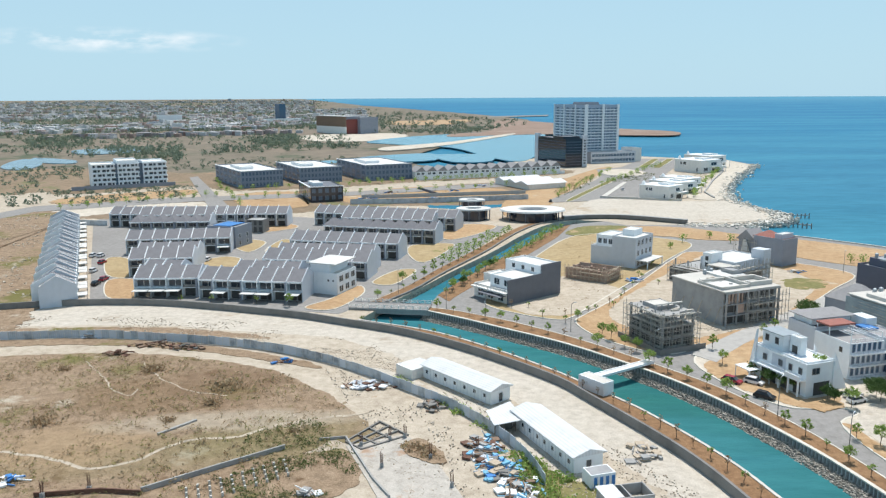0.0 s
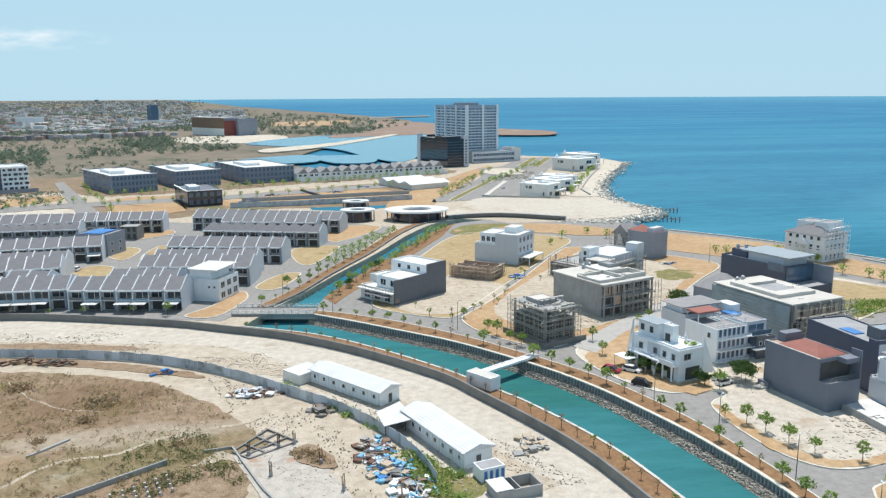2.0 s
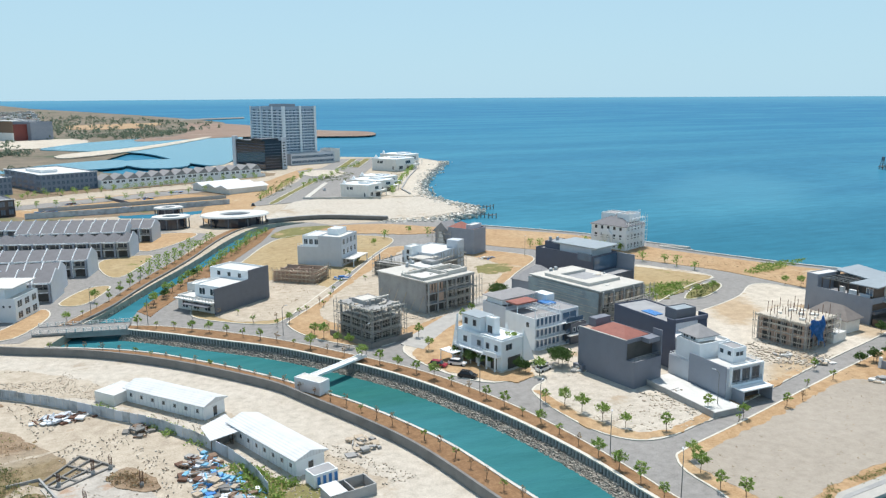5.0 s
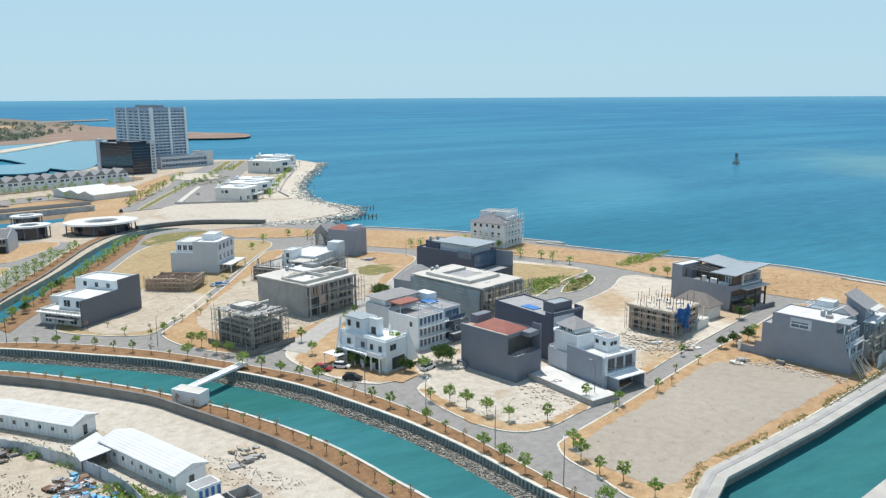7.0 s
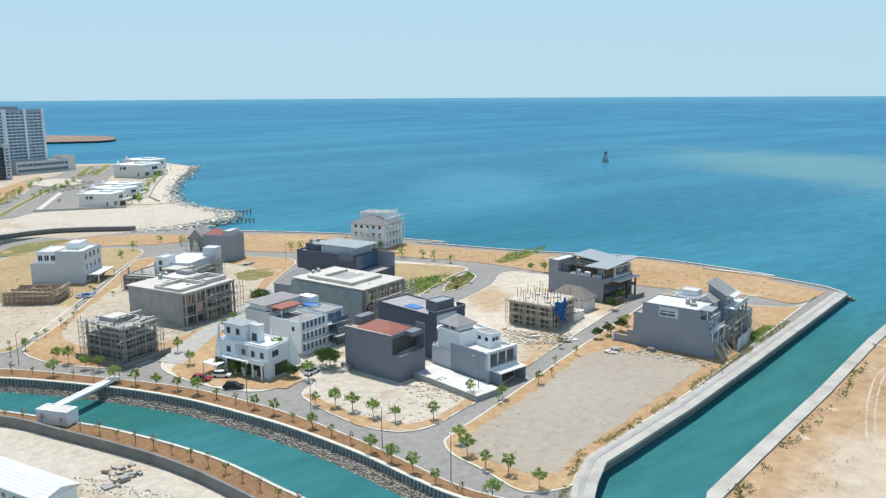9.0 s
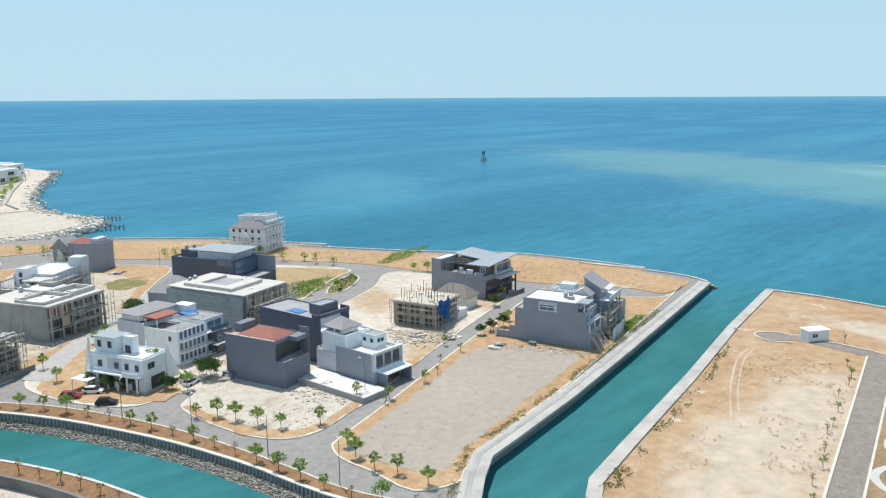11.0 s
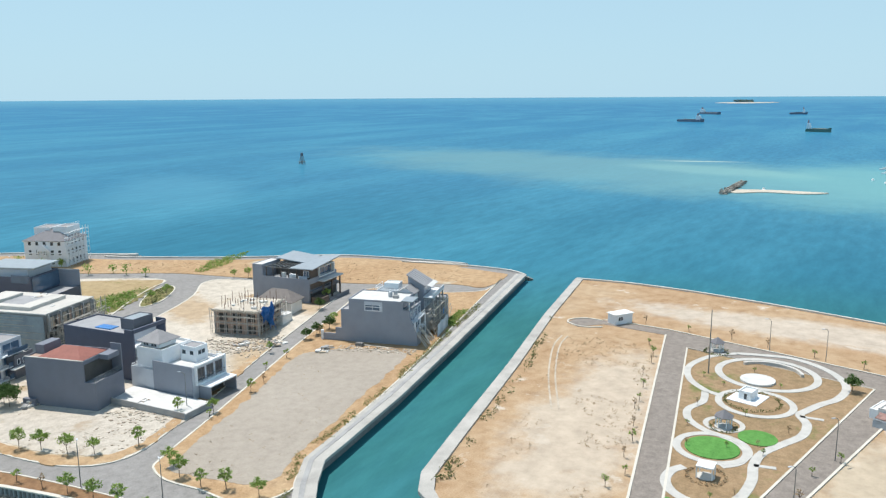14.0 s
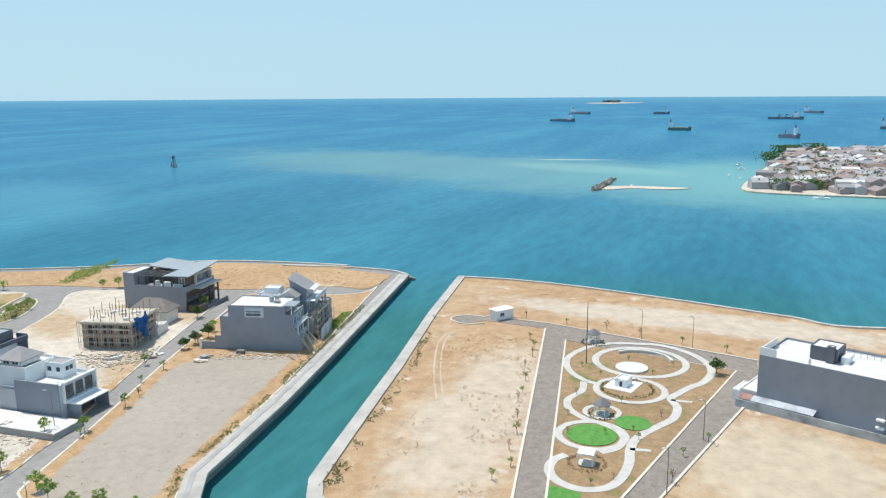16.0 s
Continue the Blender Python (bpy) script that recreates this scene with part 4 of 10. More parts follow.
# white and grey house with roof pavilions
b = Building("townhouse", (107.4, 121.7), (107.2, 138.9), (118.4, 123.6), 9.4, "white and grey modern house with hipped roof pavilion and garage")
l, w, h = b.l, b.w, b.h
b.mass(1.5, 0, 0, l, w * 0.55, h * 0.74, M_PALEGREY, M_ROOFWHITE, 0.7)
b.box("side_wall", 1.3, -0.02, 0, 1.5, w * 0.62, h * 0.78, M_GREY)
b.mass(1.5, w * 0.55, 0, l, w, h * 0.55, M_PALEGREY, M_ROOFWHITE, 0.9)
b.mass(2.2, w * 0.5, h * 0.5, l - 0.5, w * 0.92, h * 1.02, M_WHITE, M_ROOFWHITE, 0.6)
b.mass(3.2, w * 0.6, h * 1.0, l - 3.0, w * 0.9, h * 1.13, M_WHITE, M_ROOFWHITE, 0)
roof_hip(b, 3.2, w * 0.6, l - 3.0, w * 0.9, h * 1.13, h * 1.35, M_ROOFTILE2, 0.7)
b.grid("L", w * 0.62, w * 0.88, 2, h * 1.02, 1, 1, 1.6, 0.9, 3.2)
b.mass(l - 4.6, w * 0.2, h * 0.66, l - 1.0, w * 0.45, h * 1.02, M_WHITE, M_ROOFTILE2, 0.3)
b.grid("L", w * 0.2, w * 0.45, 2, h * 0.82, 1, 1, 1.2, 1.1, l - 4.6)
b.window("R", l - 4.0, h * 0.82, 2.2, 1.1, w * 0.2)
rail(b, [(1.7, 0.3), (l - 0.2, 0.3), (l - 0.2, w * 0.5)], h * 0.74, M_WHITE, 0.7)
b.box("front_frame", 2.2, -0.6, h * 0.33, 2.5, 0, h * 0.76, M_WHITE)
b.box("front_frame", l - 0.3, -0.6, h * 0.33, l, 0, h * 0.76, M_WHITE)
b.box("balcony_slab", 2.5, -0.6, h * 0.33, l - 0.3, 0, h * 0.38, M_WHITE)
b.box("roof_edge", 2.2, -0.6, h * 0.76, l, 0, h * 0.79, M_WHITE)
b.grid("R", 2.8, l - 0.4, 3, h * 0.41, 1, 1, 2.0, 2.6, 0.0, pane=M_GLASS, frame_mat=M_DARK)
rail(b, [(2.5, -0.5), (l - 0.3, -0.5)], h * 0.38, M_LAMP, 0.9)
b.box("canopy", 3.0, -3.4, 2.9, l, -0.1, 3.15, M_WHITE)
b.box("garage_wall", 3.1, -3.3, 0, 3.3, -0.1, 2.9, M_GREY)
b.box("garage_wall", l - 0.3, -3.3, 0, l - 0.1, -0.1, 2.9, M_GREY)
b.box("garage_door", 3.4, -0.06, 0, l - 0.6, 0.02, 2.7, M_VOID)
rail(b, [(1.6, w * 0.56), (1.6, w - 0.2), (l - 0.2, w - 0.2)], h * 0.5)
b.box("ground_slab", -6.8, -5.4, 0, 1.0, w * 0.95, 0.9, M_PALECONC)
b.box("yard_deck", -6.4, -5.0, 0.9, 0.9, w * 0.93, 0.95, M_ROOFWHITE)
b.box("yard_wall", -7.0, -5.6, 0, -6.8, w * 0.95, 1.5, M_CONC)
b.box("yard_wall", -6.8, -5.6, 0, 1.0, -5.4, 1.2, M_CONC)

# navy house with a framed balcony
b = Building("townhouse", (110.8, 141.3), (110.6, 162.4), (120.4, 144.0), 10.8, "navy painted flat-roofed house with a white-framed balcony")
l, w, h = b.l, b.w, b.h
b.mass(0, 2.6, 0, l, w, h, M_NAVY, M_FLATROOF, 0.35)
b.box("side_wall", 0, 0, 0, 0.3, 2.6, h * 1.08, M_NAVY)
b.box("side_wall", l - 0.3, 0, 0, l, 2.6, h * 1.12, M_NAVY)
b.mass(0.3, 0.0, 0, l - 0.3, 2.6, h * 0.42, M_NAVY, M_FLATROOF, 0.2)
b.box("back_wall", 0.4, 2.5, h * 0.42, l - 0.4, 2.58, h * 0.95, M_PALEGREY)
for s in (0.9, 3.4, 5.9):
    b.window("R", s, h * 0.46, 1.6, 3.6, 2.5, M_GLASSB)
b.box("balcony_slab", 0.3, -0.3, h * 0.7, l - 0.3, 2.5, h * 0.73, M_WHITE)
b.box("balcony_slab", 0.3, -0.4, h * 0.40, l - 0.3, 0.1, h * 0.45, M_WHITE)
b.box("roof_frame", 0.0, -0.2, h * 1.02, l, 0.3, h * 1.1, M_NAVY)
rail(b, [(0.3, -0.2), (l - 0.3, -0.2)], h * 0.45)
b.mass(l * 0.35, 3.2, h * 0.9, l * 0.95, 7.0, h * 1.2, M_DARK, M_STEEL, 0.2)
b.box("roof_sheet", 1.6, w * 0.40, h - 0.3, 4.2, w * 0.62, h - 0.1, M_TARP)

# white villa with slanted side walls
b = Building("villa", (74.3, 155.0), (69.1, 168.5), (84.5, 158.4), 7.6, "white three-storey villa with slanted walls and roof terraces", "villa")
l, w, h = b.l * 0.64, b.w, b.h
z2 = h * 0.5
b.mass(0, 0, 0, l, w, h, M_WHITE, M_ROOFWHITE, 0.8)
b.box("cornice", -0.3, -0.3, h - 0.62, l + 0.1, w + 0.1, h - 0.38, M_WHITE)
b.mass(1.0, w * 0.56, h - 0.8, l * 0.75, w - 0.4, h + 3.2, M_WHITE, M_FLATROOF, 0.25)
b.mass(2.4, w * 0.32, h - 0.8, l * 0.6, w * 0.52, h + 3.5, M_WHITE, M_ROOFWHITE, 0.25)
b.box("roof_plate", 0.6, w * 0.54, h + 3.2, l * 0.78, w - 0.2, h + 3.32, M_STEEL)
WEDGE = [(0, 2, 1), (3, 4, 5), (0, 3, 5, 2), (1, 2, 5, 4), (0, 1, 4, 3)]
for x in (-0.4, l * 0.7):
    bm = bmesh.new()
    solid(bm, [(x, w, 0), (x, w + 2.2, 0), (x, w, h + 3.2), (x + 0.45, w, 0), (x + 0.45, w + 2.2, 0), (x + 0.45, w, h + 3.2)], WEDGE)
    part("slanted_wall", bm, M_WHITE, b.e)
for y in (-0.35, w * 0.35):
    bm = bmesh.new()
    solid(bm, [(l, y, 0.8), (l + 3.8, y, 0.8), (l, y, h + 1.6), (l, y + 0.45, 0.8), (l + 3.8, y + 0.45, 0.8), (l, y + 0.45, h + 1.6)], [(0, 1, 2), (3, 5, 4), (0, 2, 5, 3), (1, 4, 5, 2), (0, 3, 4, 1)])
    part("slanted_wall", bm, M_WHITE, b.e)
# balcony storey over an open ground floor
b.box("balcony_slab", -1.7, 0.1, z2 - 0.3, -0.01, w * 0.98, z2, M_WHITE)
b.box("balcony_parapet", -1.7, 0.1, z2, -1.52, w * 0.30, z2 + 0.8, M_WHITE)
rail(b, [(-1.6, w * 0.30), (-1.6, w * 0.97)], z2, M_WHITE, 0.9)
for i in range(6):
    b.box("column", -1.65, w * (0.03 + 0.186 * i), 0, -1.35, w * (0.03 + 0.186 * i) + 0.3, z2 - 0.3, M_WHITE)
for s_ in (0.10, 0.34, 0.58, 0.78):
    # flat dark panels give the open ground floor its shade as colour
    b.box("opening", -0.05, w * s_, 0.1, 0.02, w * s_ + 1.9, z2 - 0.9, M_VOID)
b.box("balcony_recess", -0.04, w * 0.40, z2 + 0.05, 0.02, w * 0.68, h - 0.9, M_PALEGREY)
for s_, ww in ((0.08, 1.0), (0.27, 1.0), (0.46, 1.2), (0.78, 1.2)):
    b.window("L", w * s_, z2 + 0.7, ww, 1.4, -0.05, M_GLASS, M_LAMP)
b.window("R", l * 0.20, z2 + 0.9, 1.0, 1.4, 0, M_GLASS, M_LAMP)
b.window("R", l * 0.34, z2 + 0.9, 1.0, 1.4, 0, M_GLASS, M_LAMP)
b.box("opening", l * 0.3, -0.05, 0.1, l * 0.9, 0.02, z2 - 0.9, M_VOID)
b.window("L", w * 0.64, h + 0.9, 1.1, 1.5, 1.0, M_GLASS, M_LAMP)
b.window("L", w * 0.84, h + 0.9, 1.1, 1.5, 1.0, M_GLASS, M_LAMP)
b.box("arched_door", 2.3, w * 0.37, h - 0.72, 2.39, w * 0.47, h + 1.5, M_VOID)
for i in range(3):
    b.box("air_unit", 1.4 + 0.2 * i, w * (0.34 + 0.06 * i), h - 0.74, 2.0 + 0.2 * i, w * (0.34 + 0.06 * i) + 0.7, h - 0.1, M_PALEGREY)
b.box("carport_roof", -4.6, w * 0.78, 2.5, -1.72, w * 1.1, 2.66, M_WHITE)
b.box("carport_post", -4.5, w * 0.79, 0, -4.35, w * 0.79 + 0.15, 2.5, M_WHITE)
b.box("carport_post", -4.5, w * 1.08, 0, -4.35, w * 1.08 + 0.15, 2.5, M_WHITE)
bm = bmesh.new()
tree_crown(bm, 1.5, 1.3, 1.0, 10, 18, 0.22, 0.3)
ob = part("roof_plants", bm, M_LEAF, b.e, "green shrubs on the roof terrace")
ob.location = (l * 0.72, w * 0.14, h - 0.8)

# light house with red terrace floor
b = Building("townhouse", (88.1, 165.1), (85.3, 184.9), (96.2, 169.6), 8.9, "pale terraced house with red roof terrace and tall windows")
l, w, h = b.l, b.w, b.h
b.mass(0, 0, 0, l, w * 0.55, h * 0.92, M_WHITE, M_ROOFTILE2, 0.5)
b.mass(0, w * 0.55, 0, l, w, h, M_PALEGREY, M_FLATROOF, 0.6)
b.box("terrace_floor", 0.6, w * 0.36, h * 1.12, l * 0.85, w * 0.58, h * 1.16, M_REDTILE, "red tiled terrace canopy")
for x in (0.8, l * 0.8):
    for y in (w * 0.37, w * 0.56):
        b.box("post", x, y, h * 0.85, x + 0.2, y + 0.2, h * 1.12, M_WHITE)
for k, z in enumerate((0.06, 0.36, 0.66)):
    for i in range(6):
        b.window("R", 0.5 + i * (l - 0.8) / 6, h * z + 0.3, (l - 0.8) / 6 * 0.62, 1.9, 0, M_GLASSB, M_GREY)
    b.box("balcony_slab", 0.1, -1.1, h * z - 0.25, l + 0.2, -0.1, h * z, M_WHITE)
    rail(b, [(0.2, -1.0), (l, -1.0)], h * z, M_PALEGREY, 0.8)
for k in range(9):
    b.box("pergola_beam", 0.3 + k * (l - 0.8) / 8, 0.3, h * 0.92 + 1.9, 0.42 + k * (l - 0.8) / 8, w * 0.2, h * 0.92 + 2.02, M_WHITE)
for x in (0.3, l - 0.5):
    b.box("post", x, 0.3, h * 0.85, x + 0.15, 0.45, h * 0.92 + 1.9, M_WHITE)
roof_hip(b, 0.4, w * 0.64, l + 3.0, w * 0.98, h * 1.18, h * 1.32, M_ROOFTILE2, 0.6)
b.box("clerestory", 0.8, w * 0.66, h * 0.98, l + 2.6, w * 0.96, h * 1.18, M_WHITE)
b.window("L", w * 0.10, h * 0.62, 1.2, 1.4, 0, M_GLASS, M_WHITE)
b.mass(l + 0.05, 0.5, 0, l + 6.5, w * 0.7, h * 0.98, M_PALEGREY, M_ROOFTILE2, 0.3)
for z in (0.06, 0.36, 0.66):
    b.box("balcony_slab", l + 0.3, -1.4, h * z - 0.2, l + 6.4, 0.49, h * z, M_WHITE)
    b.box("balcony_glass", l + 0.4, -1.35, h * z, l + 6.3, -1.28, h * z + 1.0, M_GLASSB, "blue glass balcony front")
    b.window("R", l + 0.8, h * z + 0.05, 5.0, 2.1, 0.5, M_GLASSB, M_PALEGREY)
b.box("roof_sheet", l + 1, w * 0.3, h * 0.98, l + 4, w * 0.5, h * 1.02, M_TARP)
rail(b, [(0.1, 0.1), (l - 0.1, 0.1)], h * 0.92)
b.box("stair_head", l + 3.2, w * 0.45, h * 0.97, l + 6.2, w * 0.68, h * 1.18, M_WHITE)

# small dark annex behind
b = Building("annex", (98.8, 166.1), (97.6, 174.4), (103.7, 168.6), 5.5, "low charcoal annex with pale roof terrace", "house")
b.mass(0, 0, 0, b.l, b.w, b.h, M_DARK, M_ROOFWHITE, 0.6)
b.box("canopy", -1.5, -1.2, 2.7, b.l, 0, 2.9, M_CREAM)
b.grid("R", 0.2, b.l - 0.2, 3, b.h * 0.6, 1, 1, 0.9, 1.2)

# concrete shell in green-grey netting
b = Building("concrete_shell", (111.7, 172.5), (106.8, 198.9), (127.0, 179.8), 10.8, "unfinished three-storey concrete house with scaffold and raw walls", "building site")
l, w, h = b.l, b.w, b.h
b.mass(0, 0.6, 0, l, w, h, M_CONC, M_FLATROOF, 0.5)
b.box("eaves_slab", -0.6, 0.2, h, l + 0.3, w + 0.4, h + 0.35, M_PALECONC)
for x0, y0, x1, y1 in ((1.2, 0.22, 3.4, 0.85), (3.4, 0.22, l * 0.82, 0.36), (3.4, 0.70, l * 0.82, 0.85)):
    b.box("roof_deck", x0, w * y0, h + 0.35, x1, w * y1, h + 1.2, M_PALECONC)
b.box("roof_well", 3.4, w * 0.36, h + 0.35, l * 0.80, w * 0.7, h + 0.5, M_FLATROOF)
for i in range(7):
    b.box("formwork_panel", 0.8 + i * l * 0.13, -0.1, h * 0.68, 0.8 + i * l * 0.13 + l * 0.07, 0.02, h * 0.93, M_BRICK if i % 2 else M_SCAFWOOD)
for i in range(14):
    x, y = random.uniform(0, l), random.uniform(0.5, w)
    b.box("board_stack", x, y, h + 0.35, x + random.uniform(0.4, 1.8), y + random.uniform(0.3, 0.8), h + random.uniform(0.45, 0.8), M_CREAM if i % 3 else M_SCAFWOOD)
for k in range(2):
    for i in range(4):
        b.box("opening", 0.8 + i * l * 0.24, 0.56, 1.0 + k * h * 0.36, 0.8 + i * l * 0.24 + l * 0.15, 0.62, 3.2 + k * h * 0.36, M_VOID)
for i in range(5):
    b.box("column", l * i / 4 * 0.96, -0.4, h * 0.62, l * i / 4 * 0.96 + 0.4, 0.1, h, M_CONC)
b.box("opening", 0.4, 0.55, h * 0.66, l - 0.4, 0.59, h * 0.93, M_CONCDARK)
b.box("dust_net", -1.1, 0.3, 0.4, -1.05, w + 0.2, h * 0.98, M_NET, "grey dust net hung on the scaffold")
for k in range(6):
    b.box("net_rail", -1.22, w * random.uniform(0.0, 0.3), h * (0.12 + 0.16 * k), -1.12, w * random.uniform(0.6, 1.0), h * (0.12 + 0.16 * k) + 0.09, M_SCAFPALE)
    b.box("net_rail", -1.22, w * random.uniform(0.1, 0.5), h * (0.06 + 0.16 * k), -1.12, w * random.uniform(0.6, 1.0), h * (0.06 + 0.16 * k) + 0.07, M_SCAFPALE)
b.scaffold("R", 0.0, l + 3, h * 0.95, 0.5, 1.6, M_SCAF, 1.8, 1.6)
b.scaffold("R", 1.0, l + 2, h * 0.75, -1.2, 1.8, M_SCAF, 2.2, 2.0)
b.mass(l, 1.0, 0, l + 5, w * 0.55, h * 0.55, M_CONC, M_FLATROOF, 0.4)
tanks(b, ((l * 0.3, w * 0.9), (l * 0.45, w * 0.92)), h + 0.35)

# dark house behind it
b = Building("townhouse", (140.4, 212.7), (132.5, 243.6), (151.6, 220.1), 9.5, "navy flat-roofed house with glass balcony and roof rooms")
l, w, h = b.l, b.w, b.h
b.mass(0, w * 0.22, 0, l, w, h, M_NAVY, M_FLATROOF, 0.6)
b.mass(0, 0, 0, l, w * 0.22, h * 0.45, M_NAVY, M_FLATROOF, 0.4)
b.box("side_wall", l - 0.3, -0.2, 0, l, w * 0.22, h * 0.98, M_GREY)
b.box("back_wall", 0.3, w * 0.21, h * 0.48, l - 0.3, w * 0.22 - 0.02, h * 0.95, M_GLASSB)
b.mass(1.5, w * 0.28, h * 0.9, l - 0.5, w * 0.7, h * 1.22, M_PALEGREY, M_STEEL, 0.2)
b.box("roof_plate", 0.8, w * 0.2, h * 1.22, l, w * 0.78, h * 1.27, M_STEEL)
b.box("screen", -0.05, w * 0.24, h * 0.8, 0.2, w * 0.42, h * 1.05, M_GLASSB)
b.mass(3, w * 0.75, h * 0.9, l - 2, w * 0.95, h * 1.2, M_NAVY, M_FLATROOF, 0.2)
tanks(b, ((4, w * 0.9), (6, w * 0.85)), h * 1.2)

# grey hipped house
b = Building("bungalow", (110.4, 201.8), (106.4, 213.3), (119.1, 208.2), 6.6, "grey house with steep hipped grey roof")
b.mass(0, 0, 0, b.l, b.w, b.h, M_GREY, None, 0)
roof_hip(b, 0, 0, b.l, b.w, b.h, b.h + 4.2, M_ROOFTILE2, 0.3)
b.window("L", b.w * 0.3, 1.2, 1.6, 1.4)
b.box("roof_sheet", b.l * 0.3, -3.0, b.h * 0.75, b.l, -0.2, b.h * 0.8, M_ROOFWHITE)

# white seaside villa with mansard roof
b = Building("villa", (179.7, 262.6), (174.9, 277.9), (191.5, 271.4), 9.8, "white classical villa with grey hipped roof and side scaffold", "villa")
l, w, h = b.l, b.w, b.h
b.mass(0, 0, 0, l, w, h, M_WHITE, None, 0)
roof_hip(b, 0, 0, l, w, h, h + 3.6, M_ROOFTILE, 0.5)
b.box("cornice", -0.35, -0.35, h - 0.4, l + 0.35, w + 0.35, h - 0.02, M_WHITE)
b.box("string_course", -0.15, -0.15, h * 0.5, l + 0.15, w + 0.15, h * 0.55, M_WHITE)
b.grid("L", 0.8, w - 0.8, 5, 0.9, h * 0.36, 3, 1.3, 1.9)
b.grid("R", 0.8, l - 0.8, 5, 0.9, h * 0.36, 3, 1.3, 1.9)
bm = bmesh.new()
solid(bm, [(-1.4, w * 0.35, h * 0.62), (-1.4, w * 0.65, h * 0.62), (-1.4, w * 0.5, h * 0.86), (0, w * 0.35, h * 0.62), (0, w * 0.65, h * 0.62), (0, w * 0.5, h * 0.86)], [(0, 2, 1), (3, 4, 5), (0, 3, 5, 2), (1, 2, 5, 4), (0, 1, 4, 3)])
part("pediment", bm, M_WHITE, b.e)
for s in (0.36, 0.45, 0.55, 0.63):
    b.box("column", -1.3, w * s - 0.15, 0, -1.0, w * s + 0.15, h * 0.62, M_WHITE)
b.mass(l * 0.35, w * 0.1, h + 0.5, l * 0.95, w * 0.45, h + 4.4, M_WHITE, M_ROOFTILE2, 0.4)
b.mass(l * 0.4, w * 0.55, h + 0.5, l * 0.98, w * 0.95, h + 4.0, M_WHITE, M_ROOFTILE2, 0.4)
rail(b, [(l * 0.35, w * 0.1), (l * 0.95, w * 0.1)], h + 4.4)
b.scaffold("R", 0.0, l, h + 3.0, 0, 1.2, M_WHITE, 2.0, 1.8)

# brick shell with timber scaffold and blue tarpaulin
b = Building("brick_shell", (149.1, 140.6), (145.2, 152.9), (161.9, 143.2), 6.7, "unfinished brick house in timber scaffold with blue tarpaulin", "building site")
l, w, h = b.l, b.w, b.h
b.mass(0, 0, 0, l, w, h * 0.92, M_BRICK, M_SAND, 0)
b.box("roof_slab", -0.4, -0.4, h * 0.92, l + 0.4, w + 0.4, h, M_SAND)
for k in range(2):
    for i in range(3):
        b.box("opening", -0.04, w * (0.08 + 0.31 * i), 0.6 + k * h * 0.48, 0.02, w * (0.28 + 0.31 * i), 0.6 + k * h * 0.48 + h * 0.3, M_VOID)
        b.box("opening", l * (0.08 + 0.31 * i), -0.04, 0.6 + k * h * 0.48, l * (0.28 + 0.31 * i), 0.02, 0.6 + k * h * 0.48 + h * 0.3, M_VOID)
b.scaffold("L", -0.5, w + 0.5, h + 0.3, 0, 1.2, M_SCAFPALE, 1.9, 1.7, "bleached timber scaffold")
b.scaffold("R", -0.5, l + 0.5, h + 0.3, 0, 1.2, M_SCAFPALE, 1.9, 1.7, "bleached timber scaffold")
for z in (0.0, 0.46, 0.90):
    b.box("floor_band", -0.1, -0.1, h * z, l + 0.1, w + 0.1, h * z + 0.28, M_CONC)
for i in range(5):
    b.box("column", -0.12, (w - 0.4) * i / 4, 0, 0.3, (w - 0.4) * i / 4 + 0.4, h * 0.92, M_CONC)
    b.box("column", (l - 0.4) * i / 4, -0.12, 0, (l - 0.4) * i / 4 + 0.4, 0.3, h * 0.92, M_CONC)
for i in range(7):
    for j in range(7):
        x, y = l * (0.06 + 0.145 * i), w * (0.06 + 0.145 * j)
        if (i * 7 + j * 3) % 5 < 3:
            bm = bmesh.new()
            bar(bm, (x, y, h), (x + random.uniform(-0.1, 0.1), y, h + random.uniform(1.2, 3.2)), 0.05)
            part("rebar", bm, M_RUST, b.e)
for i in range(9):
    x, y = random.uniform(0.5, l - 2), random.uniform(0.5, w - 2)
    b.box("board_stack", x, y, h, x + random.uniform(0.5, 1.6), y + random.uniform(0.4, 1.4), h + random.uniform(0.15, 0.6), M_CREAM)
bm = bmesh.new()
n = 10
g = [[bm.verts.new((-1.6 + i * 0.75, -1.55 - 0.3 * math.sin(i * 1.3 + j) - 0.5 * (j / n), h + 1.3 - j * (0.30 + 0.16 * (i % 4 == 1) + 0.05 * i) + 0.5 * math.sin(i * 0.9))) for j in range(n)] for i in range(n)]
for i in range(n - 1):
    for j in range(n - 1):
        bm.faces.new((g[i][j], g[i + 1][j], g[i + 1][j + 1], g[i][j + 1]))
bmesh.ops.solidify(bm, geom=bm.faces[:], thickness=0.06)
part("tarpaulin", bm, M_TARP, b.e, "hanging blue tarpaulin")
b.mass(l * 0.8, -1.6, 0, l + 3.5, 3, 2.4, M_CREAM, M_ROOFWHITE, 0.1)

# hipped house behind the brick shell
b = Building("bungalow", (169.3, 147.0), (168.8, 158.0), (176.4, 150.1), 4.1, "house under a brown-grey hipped roof with pale columns")
b.mass(0, 0, 0, b.l * 0.8, b.w, b.h * 0.9, M_CREAM, None, 0)
roof_hip(b, 0, 0, b.l * 0.8, b.w, b.h * 0.9, b.h + 2.6, M_ROOFBROWN, 0.7)
